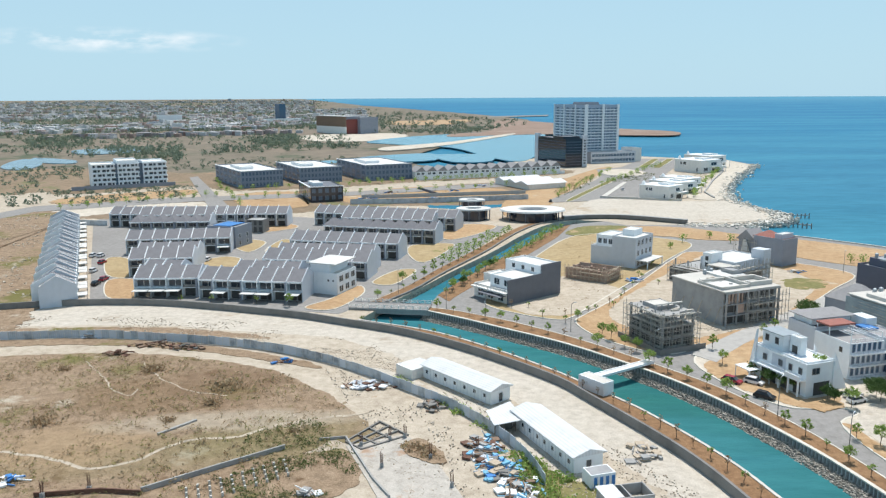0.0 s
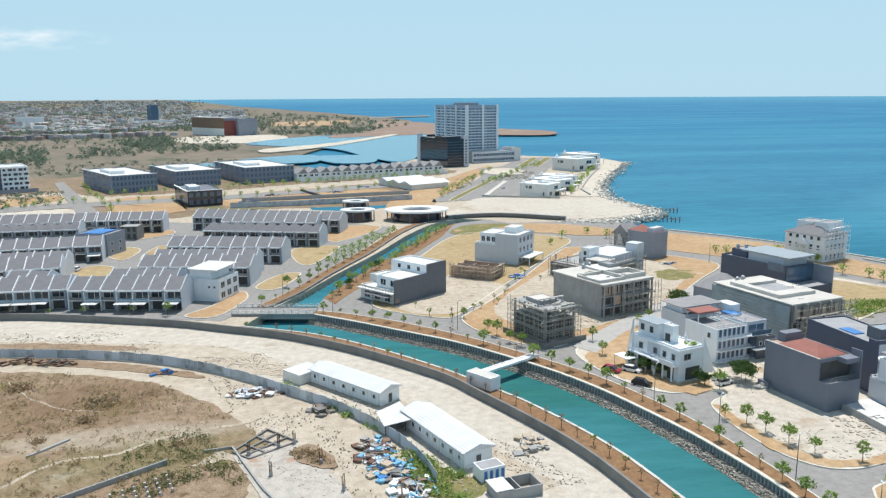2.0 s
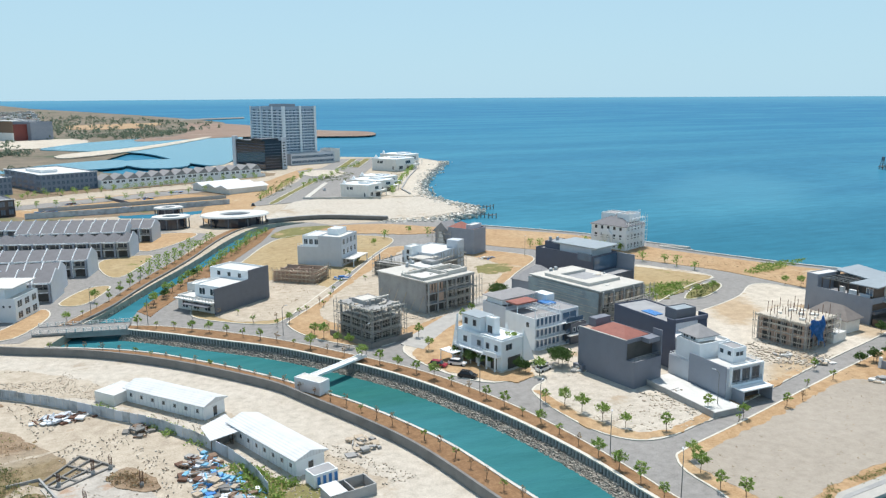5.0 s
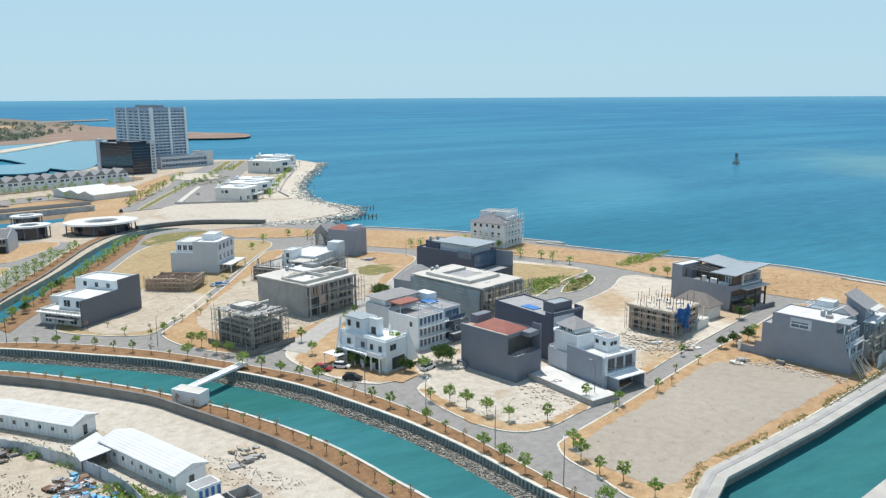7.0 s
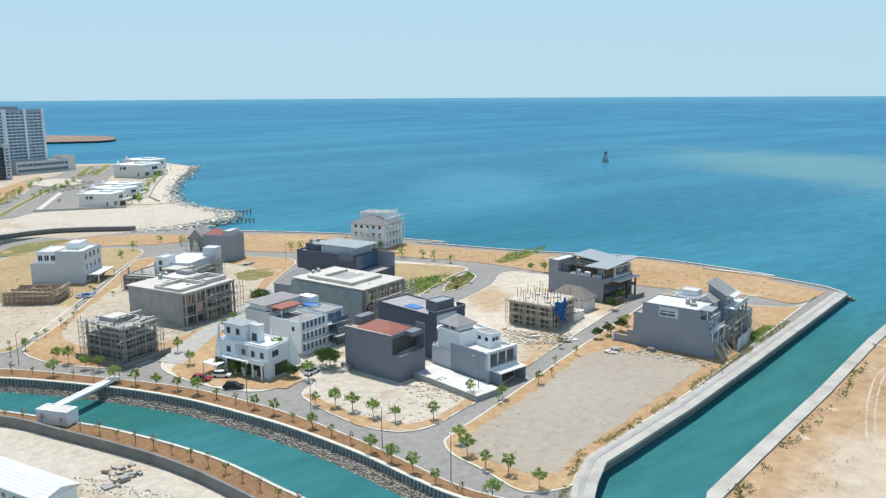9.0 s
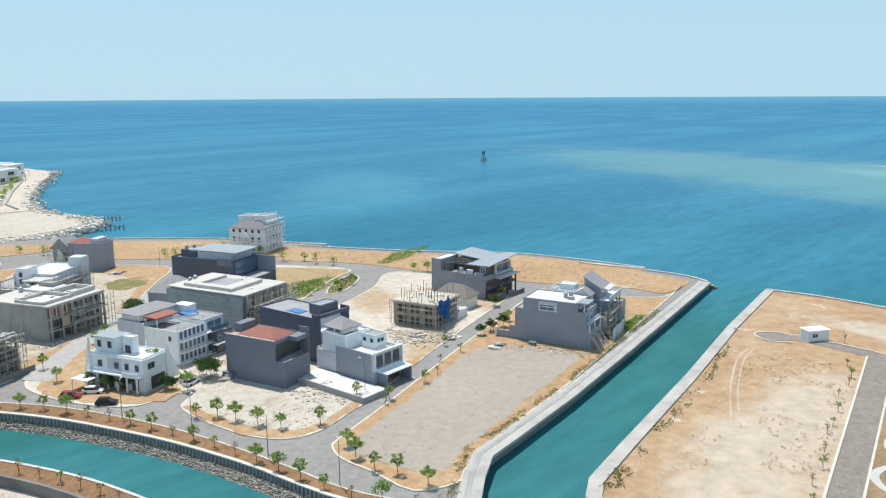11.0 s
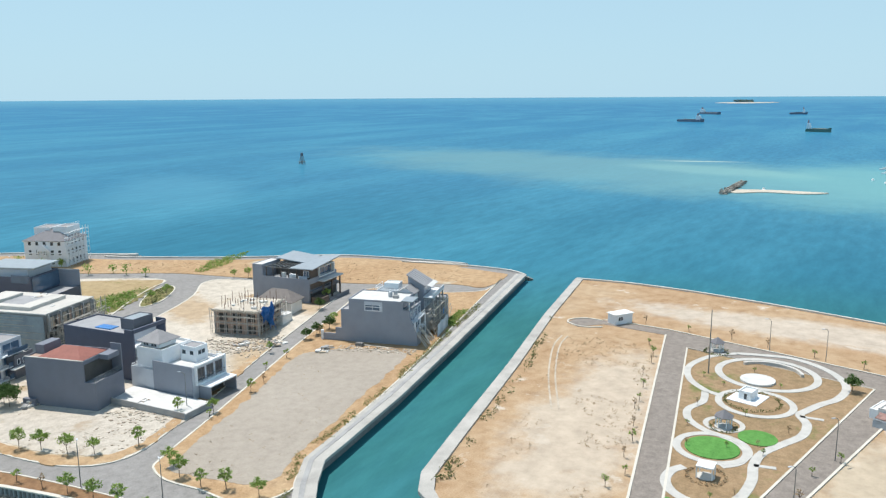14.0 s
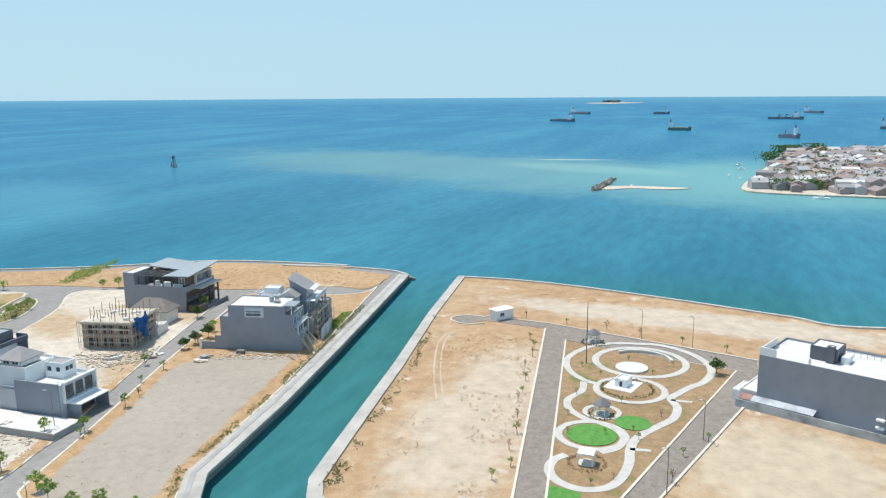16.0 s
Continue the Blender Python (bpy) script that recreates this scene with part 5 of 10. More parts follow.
for i in range(4):
    b.box("column", -1.2, b.w * (0.08 + 0.28 * i), 0, -0.8, b.w * (0.08 + 0.28 * i) + 0.4, b.h, M_CREAM)

# modern house with butterfly roof and timber storey
b = Building("modern_house", (181.5, 150.3), (180.9, 170.6), (202.3, 156.5), 7.4, "modern grey house with timber upper storey under sloping grey roof plates")
l, w, h = b.l * 0.76, b.w, b.h
b.mass(0, 0, 0, l, w * 0.82, h, M_GREY, M_FLATROOF, 1.0)
b.mass(0, w * 0.82, 0, l * 0.6, w, h * 1.47, M_GREY, M_ROOFWHITE, 0.25)
b.mass(l * 0.42, 1.0, h - 1.0, l * 0.94, w * 0.8, h * 1.36, M_TIMBERDARK, None, 0)
b.mass(1.6, 0.4, h - 1.0, l * 0.42, w * 0.2, h * 1.34, M_TIMBERDARK, None, 0)
b.box("terrace_opening", l * 0.42 - 0.08, w * 0.21, h - 0.9, l * 0.42 - 0.02, w * 0.79, h * 1.3, M_VOID)
for y in (0.24, 0.38, 0.52, 0.66, 0.78):
    b.box("terrace_post", 1.0, w * y, h - 0.9, 1.25, w * y + 0.25, h * 1.38, M_TIMBERDARK)
b.window("L", w * 0.04, h * 1.04, 2.0, 2.0, 1.6, M_GLASSB)
b.box("terrace_furniture", 2.4, w * 0.30, h - 0.94, 3.4, w * 0.42, h + 0.6, M_WHITE, "white terrace furniture")
b.box("terrace_furniture", 2.4, w * 0.50, h - 0.94, 3.2, w * 0.56, h + 0.9, M_CREAM, "white terrace furniture")
b.box("terrace_screen", 0.9, w * 0.06, h - 0.9, 1.0, w * 0.2, h + 0.7, M_PALEGREY)
b.window("R", l * 0.44, h * 0.98, l * 0.42, 2.4, 0.98, M_GLASSB)
for z0, z1 in ((0.93, 0.97), (1.33, 1.37)):
    b.box("window_frame", l * 0.36, -0.2, h * z0, l * 0.92, 1.0, h * z1, M_CREAM)
b.box("window_frame", l * 0.36, -0.2, h * 0.97, l * 0.385, 1.0, h * 1.33, M_CREAM)
b.box("window_frame", l * 0.895, -0.2, h * 0.97, l * 0.92, 1.0, h * 1.33, M_CREAM)
b.box("terrace_slab", l * 0.30, -2.4, h * 0.80, l + 0.4, -0.01, h * 0.84, M_ROOFWHITE)
b.box("balcony_front", 0.5, -0.9, h * 0.42, l, -0.01, h * 0.52, M_DARK)
b.box("opening", 0.6, -0.05, 0.2, l - 0.6, 0.02, h * 0.40, M_VOID)
b.box("opening", 0.6, -0.05, h * 0.54, l - 0.6, 0.02, h * 0.78, M_TIMBERDARK)
for s_ in (0.3, 0.62, 0.92):
    b.box("column", l * s_, -2.0, 0, l * s_ + 0.4, -1.6, h * 0.80, M_TIMBERDARK)
SIX = [(0, 1, 2, 3), (7, 6, 5, 4), (0, 4, 5, 1), (1, 5, 6, 2), (2, 6, 7, 3), (3, 7, 4, 0)]


def plate(b, corners, t, mat, name="roof_plate"):
    """A thin sloping plate over four corners."""
    bm = bmesh.new()
    solid(bm, list(corners) + [(x, y, z - t) for x, y, z in corners], SIX)
    return part(name, bm, mat, b.e)


plate(b, [(0.6, -1.0, h * 1.42), (l + 1.6, -1.0, h * 1.60), (l + 1.6, w * 0.30, h * 1.50), (0.6, w * 0.36, h * 1.40)], 0.28, M_STEEL)
plate(b, [(l * 0.48, w * 0.28, h * 1.44), (l + 0.8, w * 0.28, h * 1.50), (l + 0.8, w * 0.80, h * 1.64), (l * 0.48, w * 0.84, h * 1.56)], 0.28, M_STEEL)
for i in range(6):
    b.box("pergola_slat", 0.9, w * (0.40 + 0.07 * i), h * 1.38, l * 0.48, w * (0.40 + 0.07 * i) + 0.18, h * 1.41, M_LAMP)
for x in (0.9, l * 0.25):
    b.box("pergola_beam", x, w * 0.36, h * 1.345, x + 0.2, w * 0.80, h * 1.375, M_LAMP)
b.box("garden_wall", -0.3, -4.5, 0, 3.8, -0.95, 2.2, M_TIMBERDARK)
b.box("garden_wall", 4.2, -4.5, 0, l, -4.2, 1.2, M_DARK)

# large grey house with scaffold on the canal side
b = Building("townhouse", (161.7, 100.1), (155.6, 118.3), (189.6, 103.9), 11.8, "large grey-blue house with gabled roof rooms and scaffolded canal side")
l, w, h = b.l, b.w, b.h
b.mass(0, 3.6, 0, 10.0, 18.0, h * 0.96, M_GREY, M_ROOFWHITE, 0.3)
b.mass(0, 18.0, 0, 8.0, 20.2, h * 0.72, M_GREY, M_FLATROOF, 0.3)
b.box("party_wall", 0, 20.2, 0, 0.3, 21.8, h * 0.30, M_GREY)
b.box("garden_wall", 0, 21.8, 0, 0.3, w + 6.0, 1.9, M_GREY)
b.box("gate_post", -0.2, w + 6.0, 0, 0.4, w + 6.6, 2.6, M_WHITE)
b.mass(0, 1.8, 0, 9.6, 3.6, h * 0.78, M_GREY, M_FLATROOF, 0.4)
b.mass(0, 0, 0, 3.0, 1.8, h * 0.24, M_GREY, M_PALECONC, 0.2)
bm = bmesh.new()
solid(bm, [(0, 0, h * 0.24), (0, 1.8, h * 0.24), (0, 1.8, h * 0.62), (0.25, 0, h * 0.24), (0.25, 1.8, h * 0.24), (0.25, 1.8, h * 0.62)], [(0, 2, 1), (3, 4, 5), (0, 3, 5, 2), (1, 2, 5, 4), (0, 1, 4, 3)])
part("side_wall", bm, M_GREY, b.e)
b.box("lean_roof", -0.3, 0.9, h * 0.965, 4.6, 4.0, h * 0.985, M_STEEL)
for x in (0.1, 4.2):
    b.box("post", x, 1.9, h * 0.78, x + 0.2, 2.1, h * 0.965, M_WHITE)
b.box("balcony_back", 0.2, 3.52, h * 0.79, 5.4, 3.59, h * 0.95, M_GLASSB)
# recessed side window with a broad pale frame
b.box("window_frame", -0.05, 9.0, h * 0.71, 0.05, 13.8, h * 0.92, M_PALEGREY)
b.window("L", 9.6, h * 0.73, 4.0, 1.5, -0.06, M_GLASSB)
b.box("window_shelf", -0.12, 9.2, h * 0.80, -0.07, 13.6, h * 0.815, M_WHITE)
# canal front of the main part
for k in range(2):
    z = h * (0.27 + 0.26 * k)
    b.box("balcony_slab", 0.3, 0.5, z - 0.25, 9.4, 1.79, z, M_PALEGREY)
    rail(b, [(0.4, 0.6), (9.3, 0.6)], z, M_WHITE)
    for i in range(3):
        b.window("R", 0.7 + i * 3.0, z + 0.15, 2.3, 2.2, 1.8, M_GLASSB)
for x in (0.3, 4.6, 9.2):
    b.box("column", x, 0.5, 0, x + 0.25, 0.75, h * 0.53, M_WHITE)
# gabled room on the roof
b.mass(9.6, 3.8, 0, 13.4, 8.0, h * 0.95, M_PALEGREY, None, 0)
plate(b, [(9.2, 3.3, h * 0.94), (13.8, 3.3, h * 0.94), (13.8, 5.9, h * 1.08), (9.2, 5.9, h * 1.08)], 0.18, M_ROOFTILE2, "roof")
plate(b, [(9.2, 5.92, h * 1.08), (13.8, 5.92, h * 1.08), (13.8, 8.5, h * 0.94), (9.2, 8.5, h * 0.94)], 0.18, M_ROOFWHITE, "roof")
bm = bmesh.new()
solid(bm, [(9.6, 3.8, h * 0.94), (9.6, 8.0, h * 0.94), (9.6, 5.9, h * 1.055), (9.8, 3.8, h * 0.94), (9.8, 8.0, h * 0.94), (9.8, 5.9, h * 1.055)], [(0, 2, 1), (3, 4, 5), (0, 3, 5, 2), (1, 2, 5, 4), (0, 1, 4, 3)])
part("gable", bm, M_PALEGREY, b.e)
# tower room under a single slope
bm = bmesh.new()
solid(bm, [(14, 2.2, 0), (21, 2.2, 0), (21, 6.6, 0), (14, 6.6, 0), (14, 2.2, h * 1.03), (21, 2.2, h * 1.03), (21, 6.6, h * 1.24), (14, 6.6, h * 1.24)], [(0, 3, 2, 1), (4, 5, 6, 7), (0, 1, 5, 4), (1, 2, 6, 5), (2, 3, 7, 6), (3, 0, 4, 7)])
part("wall", bm, M_GREY, b.e)
plate(b, [(13.6, 1.7, h * 1.03), (21.5, 1.7, h * 1.03), (21.5, 7.0, h * 1.28), (13.6, 7.0, h * 1.28)], 0.2, M_ROOFTILE2, "roof")
for i in range(6):
    x = 14.2 + i * 1.3
    plate(b, [(x, 1.75, h * 1.03 + 0.1), (x + 0.1, 1.75, h * 1.03 + 0.1), (x + 0.1, 6.9, h * 1.275 + 0.1), (x, 6.9, h * 1.275 + 0.1)], 0.08, M_PALEGREY, "roof_batten")
plate(b, [(15, 0.4, h * 1.0), (21.5, 0.4, h * 1.0), (21.5, 2.2, h * 1.04), (15, 2.2, h * 1.04)], 0.1, M_ROOFWHITE, "canopy")
b.window("R", 15.0, h * 0.85, 2.4, 1.6, 2.2, M_GLASSB)
b.window("R", 18.0, h * 0.85, 2.4, 1.6, 2.2, M_GLASSB)
b.box("balcony_slab", 13.0, -0.6, h * 0.78, 24.0, 2.19, h * 0.80, M_WHITE)
b.box("balcony_parapet", 13.0, -0.6, h * 0.80, 24.0, -0.4, h * 0.88, M_PALEGREY)
b.mass(21.0, 2.0, 0, 24.5, 8.5, h * 0.80, M_PALEGREY, M_ROOFWHITE, 0.3)
for i in range(4):
    b.window("R", 14.2 + i * 2.4, h * 0.52, 1.7, 2.2, 2.0 if i > 2 else 2.2, M_GLASSB)
# pale rooms and glazed terrace behind
b.mass(10.0, 9.0, 0, 16.0, 14.5, h * 0.94, M_WHITE, M_STEEL, 0.3)
rail(b, [(10.1, 9.1), (10.1, 14.4), (15.8, 14.4)], h * 0.94, M_WHITE, 1.2)
b.mass(14.5, 9.5, h * 0.6, 18.0, 13.5, h * 1.04, M_WHITE, M_ROOFWHITE, 0.2)
tanks(b, ((5.0, 8.5), (6.5, 7.6)), h * 0.94)
b.box("roof_crate", 3.6, 6.0, h * 0.935, 4.6, 7.4, h * 1.0, M_CONC)
# unfinished canal-side part
b.mass(10.0, 0.2, 0, 13.6, 3.6, h * 0.48, M_CONC, M_CONCDARK, 0.3)
b.box("opening", 14.0, 2.1, h * 0.18, 21.0, 2.17, h * 0.48, M_VOID)
b.box("floor_slab", 13.6, -0.5, h * 0.47, 24.0, 2.19, h * 0.50, M_CONC)
for x in (13.8, 17.2, 20.6, 23.6):
    b.box("column", x, -0.4, 0, x + 0.35, -0.05, h * 0.78, M_CONC)
for i in range(35):
    bm = bmesh.new()
    if i < 26:
        x, z = random.uniform(9, 24), random.uniform(0.2, h * 0.5)
        bar(bm, (x, random.uniform(-2.6, -0.7), z), (x + random.uniform(-3.5, 3.5), random.uniform(-2.2, 0.1), z + random.uniform(1.2, 4.2)), 0.07)
    else:
        x = 0.4 + (i - 26) * 0.9
        bar(bm, (x + random.uniform(-1.0, 1.0), -2.6, 0), (x, 0.3, random.uniform(2.6, 4.4)), 0.09)
    part("timber_prop", bm, M_SCAFPALE, b.e)
b.scaffold("R", 10.0, 24.0, h * 0.62, 0.0, 1.8, M_SCAFPALE, 2.0, 1.7)
for i, x in enumerate((8.6, 11.2, 13.8, 16.4)):
    plate(b, [(x, -3.0, 3.4 + 0.5 * (i % 2)), (x + 2.5, -3.1, 3.6), (x + 2.5, -2.95, 0.0), (x, -2.85, 0.0)], 0.0 + 0.06, M_FENCE if i % 2 else M_PALEGREY, "hoarding_sheet")
b.mass(24.6, -0.5, 0, 28.6, 6.0, h * 0.55, M_GREY, M_FLATROOF, 0.4)
b.box("tarpaulin", 22.0, -0.62, h * 0.2, 24.4, -0.56, h * 0.34, M_TARP, "blue sheet tied to the scaffold")
# planks and spoil at the foot of the side wall
for i in range(10):
    y = random.uniform(3, 15)
    b.box("plank", -2.6 - 0.32 * (i % 4), y, 0.05 + 0.1 * (i // 4), -2.3 - 0.32 * (i % 4), y + random.uniform(2.5, 5), 0.14 + 0.1 * (i // 4), M_SCAFPALE)
b.box("crate", -3.8, 13.2, 0, -2.6, 15.0, 1.0, M_CONCDARK)

# white house on the straw plot
b = Building("townhouse", (68.3, 277.7), (55.0, 289.7), (76.2, 289.1), 11.2, "pale grey and white modern house with stepped roof terraces")
l, w, h = b.l, b.w, b.h
b.mass(0, 0, 0, l, w * 0.52, h, M_PALEGREY, M_ROOFWHITE, 0.5)
b.mass(0, w * 0.52, 0, l, w, h * 0.62, M_PALEGREY, M_ROOFWHITE, 0.6)
b.mass(2.5, w * 0.55, h * 0.55, l, w * 0.95, h * 0.95, M_WHITE, M_ROOFWHITE, 0.4)
b.grid("L", w * 0.57, w * 0.93, 3, h * 0.66, 1, 1, 1.6, 2.0, 2.5)
b.grid("R", 0.6, l - 0.6, 4, 0.8, h * 0.32, 3, 1.7, 2.2)
b.box("canopy", 1, -4.5, 2.8, l, 0, 3.1, M_ROOFWHITE)
b.box("post", 1.2, -4.3, 0, 1.5, -4.0, 2.8, M_WHITE)
b.box("post", l - 0.4, -4.3, 0, l - 0.1, -4.0, 2.8, M_WHITE)
rail(b, [(0.1, w * 0.52), (0.1, w - 0.1)], h * 0.62)
b.mass(l * 0.4, w * 0.2, h - 0.5, l * 0.9, w * 0.45, h + 1.8, M_WHITE, M_ROOFWHITE, 0.2)

# brick foundation works beside it
b = Building("brick_shell", (53.7, 255.7), (41.5, 264.5), (60.1, 264.5), 4.7, "low unfinished brick walls in timber props", "building site")
l, w, h = b.l, b.w, b.h
for x in (0, l * 0.48, l - 0.3):
    b.box("brick_wall", x, 0, 0, x + 0.25, w, h * 0.8, M_BRICK)
for y in (0, w * 0.33, w * 0.66, w - 0.25):
    b.box("brick_wall", 0.25, y, 0, l - 0.3, y + 0.25, h * 0.7, M_BRICK)
b.scaffold("L", 0, w, h, 0, 1.0, M_SCAFWOOD, 1.4, 1.4, "timber props")
b.scaffold("R", 0, l, h, 0, 1.0, M_SCAFWOOD, 1.4, 1.4, "timber props")

# white house with long dark party wall
b = Building("townhouse", (18.9, 228.5), (10.2, 241.8), (33.5, 246.9), 7.7, "white stepped house behind a long charcoal party wall")
l, w, h = b.l, b.w, b.h
b.box("party_wall", 0, 0, 0, l, 0.35, h, M_DARK)
b.box("party_wall", l * 0.62, -0.02, h, l, 0.35, h * 1.35, M_DARK)
b.mass(0.8, 0.35, 0, l * 0.62, w, h * 0.55, M_CREAM, M_ROOFWHITE, 0.5)
b.mass(3.2, 0.35, h * 0.5, l * 0.62, w * 0.7, h * 0.97, M_WHITE, M_ROOFWHITE, 0.4)
b.mass(l * 0.62, 0.35, 0, l, w, h * 1.3, M_WHITE, M_ROOFWHITE, 0.5)
b.grid("L", w * 0.1, w * 0.95, 3, 0.6, h * 0.42, 1, 2.4, 2.2, 0.8)
b.grid("L", w * 0.1, w * 0.65, 2, h * 0.6, 1, 1, 2.4, 2.0, 3.2)
b.grid("L", w * 0.1, w * 0.9, 3, h * 1.0, 1, 1, 1.5, 1.5, l * 0.62)
b.box("balcony_slab", -0.8, 0.4, h * 0.44, 0.8, w, h * 0.48, M_CREAM)
rail(b, [(-0.7, 0.5), (-0.7, w - 0.1)], h * 0.48, M_LAMP)
b.box("carport_roof", -2.5, 1.0, 2.6, 0, w * 0.7, 2.75, M_DARK)
b.mass(l * 0.3, w * 0.7, 0, l * 0.62, w * 1.15, h * 0.8, M_CREAM, M_ROOFWHITE, 0.4)

# charcoal house with red roof
b = Building("townhouse", (121.6, 279.6), (113.1, 297.4), (127.6, 286.4), 10.0, "grey-blue house with red tiled roof and gabled end")
l, w, h = b.l, b.w, b.h
b.mass(0, 0, 0, l, w * 0.62, h, M_GREY, M_REDTILE, 0.4)
b.mass(1.5, w * 0.62, 0, l, w, h * 0.8, M_GREY, None, 0)
roof_hip(b, 1.0, w * 0.30, l, w * 0.66, h - 0.3, h + 1.8, M_REDTILE, 0.2)
bm = bmesh.new()
solid(bm, [(0.5, w * 0.62, h * 0.8), (l, w * 0.62, h * 0.8), (l, w * 0.82, h * 1.15), (0.5, w * 0.82, h * 1.15), (0.5, w * 1.04, h * 0.75), (l, w * 1.04, h * 0.75)], [(0, 1, 2, 3), (3, 2, 5, 4), (0, 3, 4), (1, 5, 2), (0, 4, 5, 1)])
part("roof", bm, M_ROOFTILE2, b.e)
b.mass(2, w * 0.1, h - 0.5, l, w * 0.25, h + 1.4, M_PALEGREY, M_ROOFWHITE, 0.2)
b.scaffold("L", w * 0.55, w, h * 0.8, 0, 1.2)
bm = bmesh.new()
solid(bm, [(0.2, w * 0.66, h * 0.05), (0.2, w * 0.92, h * 0.05), (0.9, w * 0.86, h * 0.95), (0.4, w * 0.66, h * 0.05), (0.4, w * 0.92, h * 0.05), (1.1, w * 0.86, h * 0.95)], [(0, 2, 1), (3, 4, 5), (0, 3, 5, 2), (1, 2, 5, 4), (0, 1, 4, 3)])
part("net_sheet", bm, M_CREAM, b.e, "pale pink dust sheet")

# big concrete shell
b = Building("concrete_shell", (75.2, 205.6), (67.7, 226.2), (91.7, 214.2), 9.4, "large unfinished concrete building with raw grey walls and framed openings", "building site")
l, w, h = b.l, b.w, b.h
b.mass(0, 0.8, 0, l, w, h, M_CONC, M_PALEGREY, 0.5)
b.box("roof_rim", -0.5, -0.3, h, l + 0.4, w + 0.3, h + 0.3, M_PALECONC)
b.box("roof_deck", 1.2, w * 0.16, h + 0.3, l * 0.48, w * 0.46, h + 0.42, M_ROOFWHITE)
b.box("roof_deck", l * 0.55, w * 0.55, h + 0.3, l * 0.98, w * 0.9, h + 0.9, M_ROOFWHITE)
for x0, y0, x1, y1, z in ((0.2, 0.08, l * 0.5, 0.11, 1.1), (0.2, 0.5, l * 0.5, 0.53, 1.1), (0.2, 0.11, 0.6, 0.5, 1.0), (l * 0.5, 0.08, l * 0.53, 0.53, 1.3), (l * 0.56, 0.1, l * 0.95, 0.14, 1.5), (l * 0.56, 0.4, l * 0.95, 0.44, 1.5), (l * 0.95, 0.1, l * 0.98, 0.44, 1.5)):
    b.box("roof_upstand", x0, w * y0, h + 0.3, x1, w * y1, h + z, M_PALECONC)
b.mass(l * 0.78, w * 0.62, h + 0.3, l * 0.97, w * 0.84, h + 2.0, M_CONC, M_FLATROOF, 0.3)
for i in range(5):
    b.box("brick_panel", 0.9 + i * l * 0.06, -0.12, h * 0.62, 0.9 + i * l * 0.06 + l * 0.03, 0.06, h * 0.98, M_BRICK)
for i in range(16):
    x, y = random.uniform(0.5, l - 2), random.uniform(1, w - 2)
    b.box("board_stack", x, y, h + 0.3, x + random.uniform(0.3, 1.6), y + random.uniform(0.2, 0.9), h + random.uniform(0.45, 0.9), (M_CREAM, M_SCAFWOOD, M_CONC)[i % 3])
for k in range(3):
    z = 0.5 + k * h * 0.33
    for i in range(5):
        x = 0.5 + i * (l - 1) / 5
        # shade of each opening is a dark panel; the wall behind is uncut
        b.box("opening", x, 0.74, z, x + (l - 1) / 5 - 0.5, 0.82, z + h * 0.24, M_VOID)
    b.box("floor_slab", -0.1, -0.5, k * h * 0.33 + h * 0.3, l + 0.2, 0.8, k * h * 0.33 + h * 0.33, M_CONC)
for i in range(6):
    b.box("column", (l - 0.4) * i / 5, -0.4, 0, (l - 0.4) * i / 5 + 0.4, 0.0, h, M_CONC)
b.box("brick_infill", l * 0.2, -0.1, h * 0.36, l * 0.34, 0.1, h * 0.62, M_BRICK)
b.scaffold("R", l * 0.35, l + 2, h * 0.9, -0.5, 1.3, M_SCAF, 2.2, 1.9)
bm = bmesh.new()
for i in range(6):
    y = 1 + i * w * 0.17
    bar(bm, (-3.2, y, 0), (-0.05, y + 0.6, h * random.uniform(0.35, 0.6)), 0.06)
part("prop", bm, M_SCAFWOOD, b.e, "leaning timber props")
tanks(b, ((l * 0.5, w * 0.88), (l * 0.65, w * 0.9)), h + 0.3)

# building site behind it
b = Building("concrete_shell", (89.1, 243.9), (75.9, 261.4), (108.5, 257.3), 4.7, "concrete frame with scaffold, white stair tower and pale wall", "building site")
l, w, h = b.l, b.w, b.h
b.mass(0, 0, 0, l, w, h, M_CONCDARK, M_CONC, 0.3)
b.mass(l * 0.25, w * 0.05, h, l, w * 0.65, h * 1.8, M_PALEGREY, M_ROOFWHITE, 0.4)
b.mass(l * 0.1, w * 0.35, h, l * 0.35, w * 0.5, h * 2.3, M_WHITE, M_ROOFWHITE, 0.3)
b.grid("L", w * 0.37, w * 0.48, 1, h * 1.3, h * 0.45, 2, 1.4, 1.6, l * 0.1)
b.box("tall_wall", l * 0.82, -0.2, 0, l, w * 0.2, h * 2.35, M_PALEGREY)
for i in range(5):
    b.box("column", l * 0.05, w * (0.02 + 0.23 * i), h, l * 0.05 + 0.4, w * (0.02 + 0.23 * i) + 0.4, h * 1.55, M_CONC)
b.box("floor_slab", 0, 0, h * 1.55, l * 0.3, w * 0.35, h * 1.63, M_PALECONC)
b.scaffold("L", 0, w, h * 1.4, 0, 1.2, M_SCAF, 2.0, 1.4)
b.scaffold("R", 0, l, h * 1.7, 0, 1.2, M_SCAF, 2.0, 1.6)

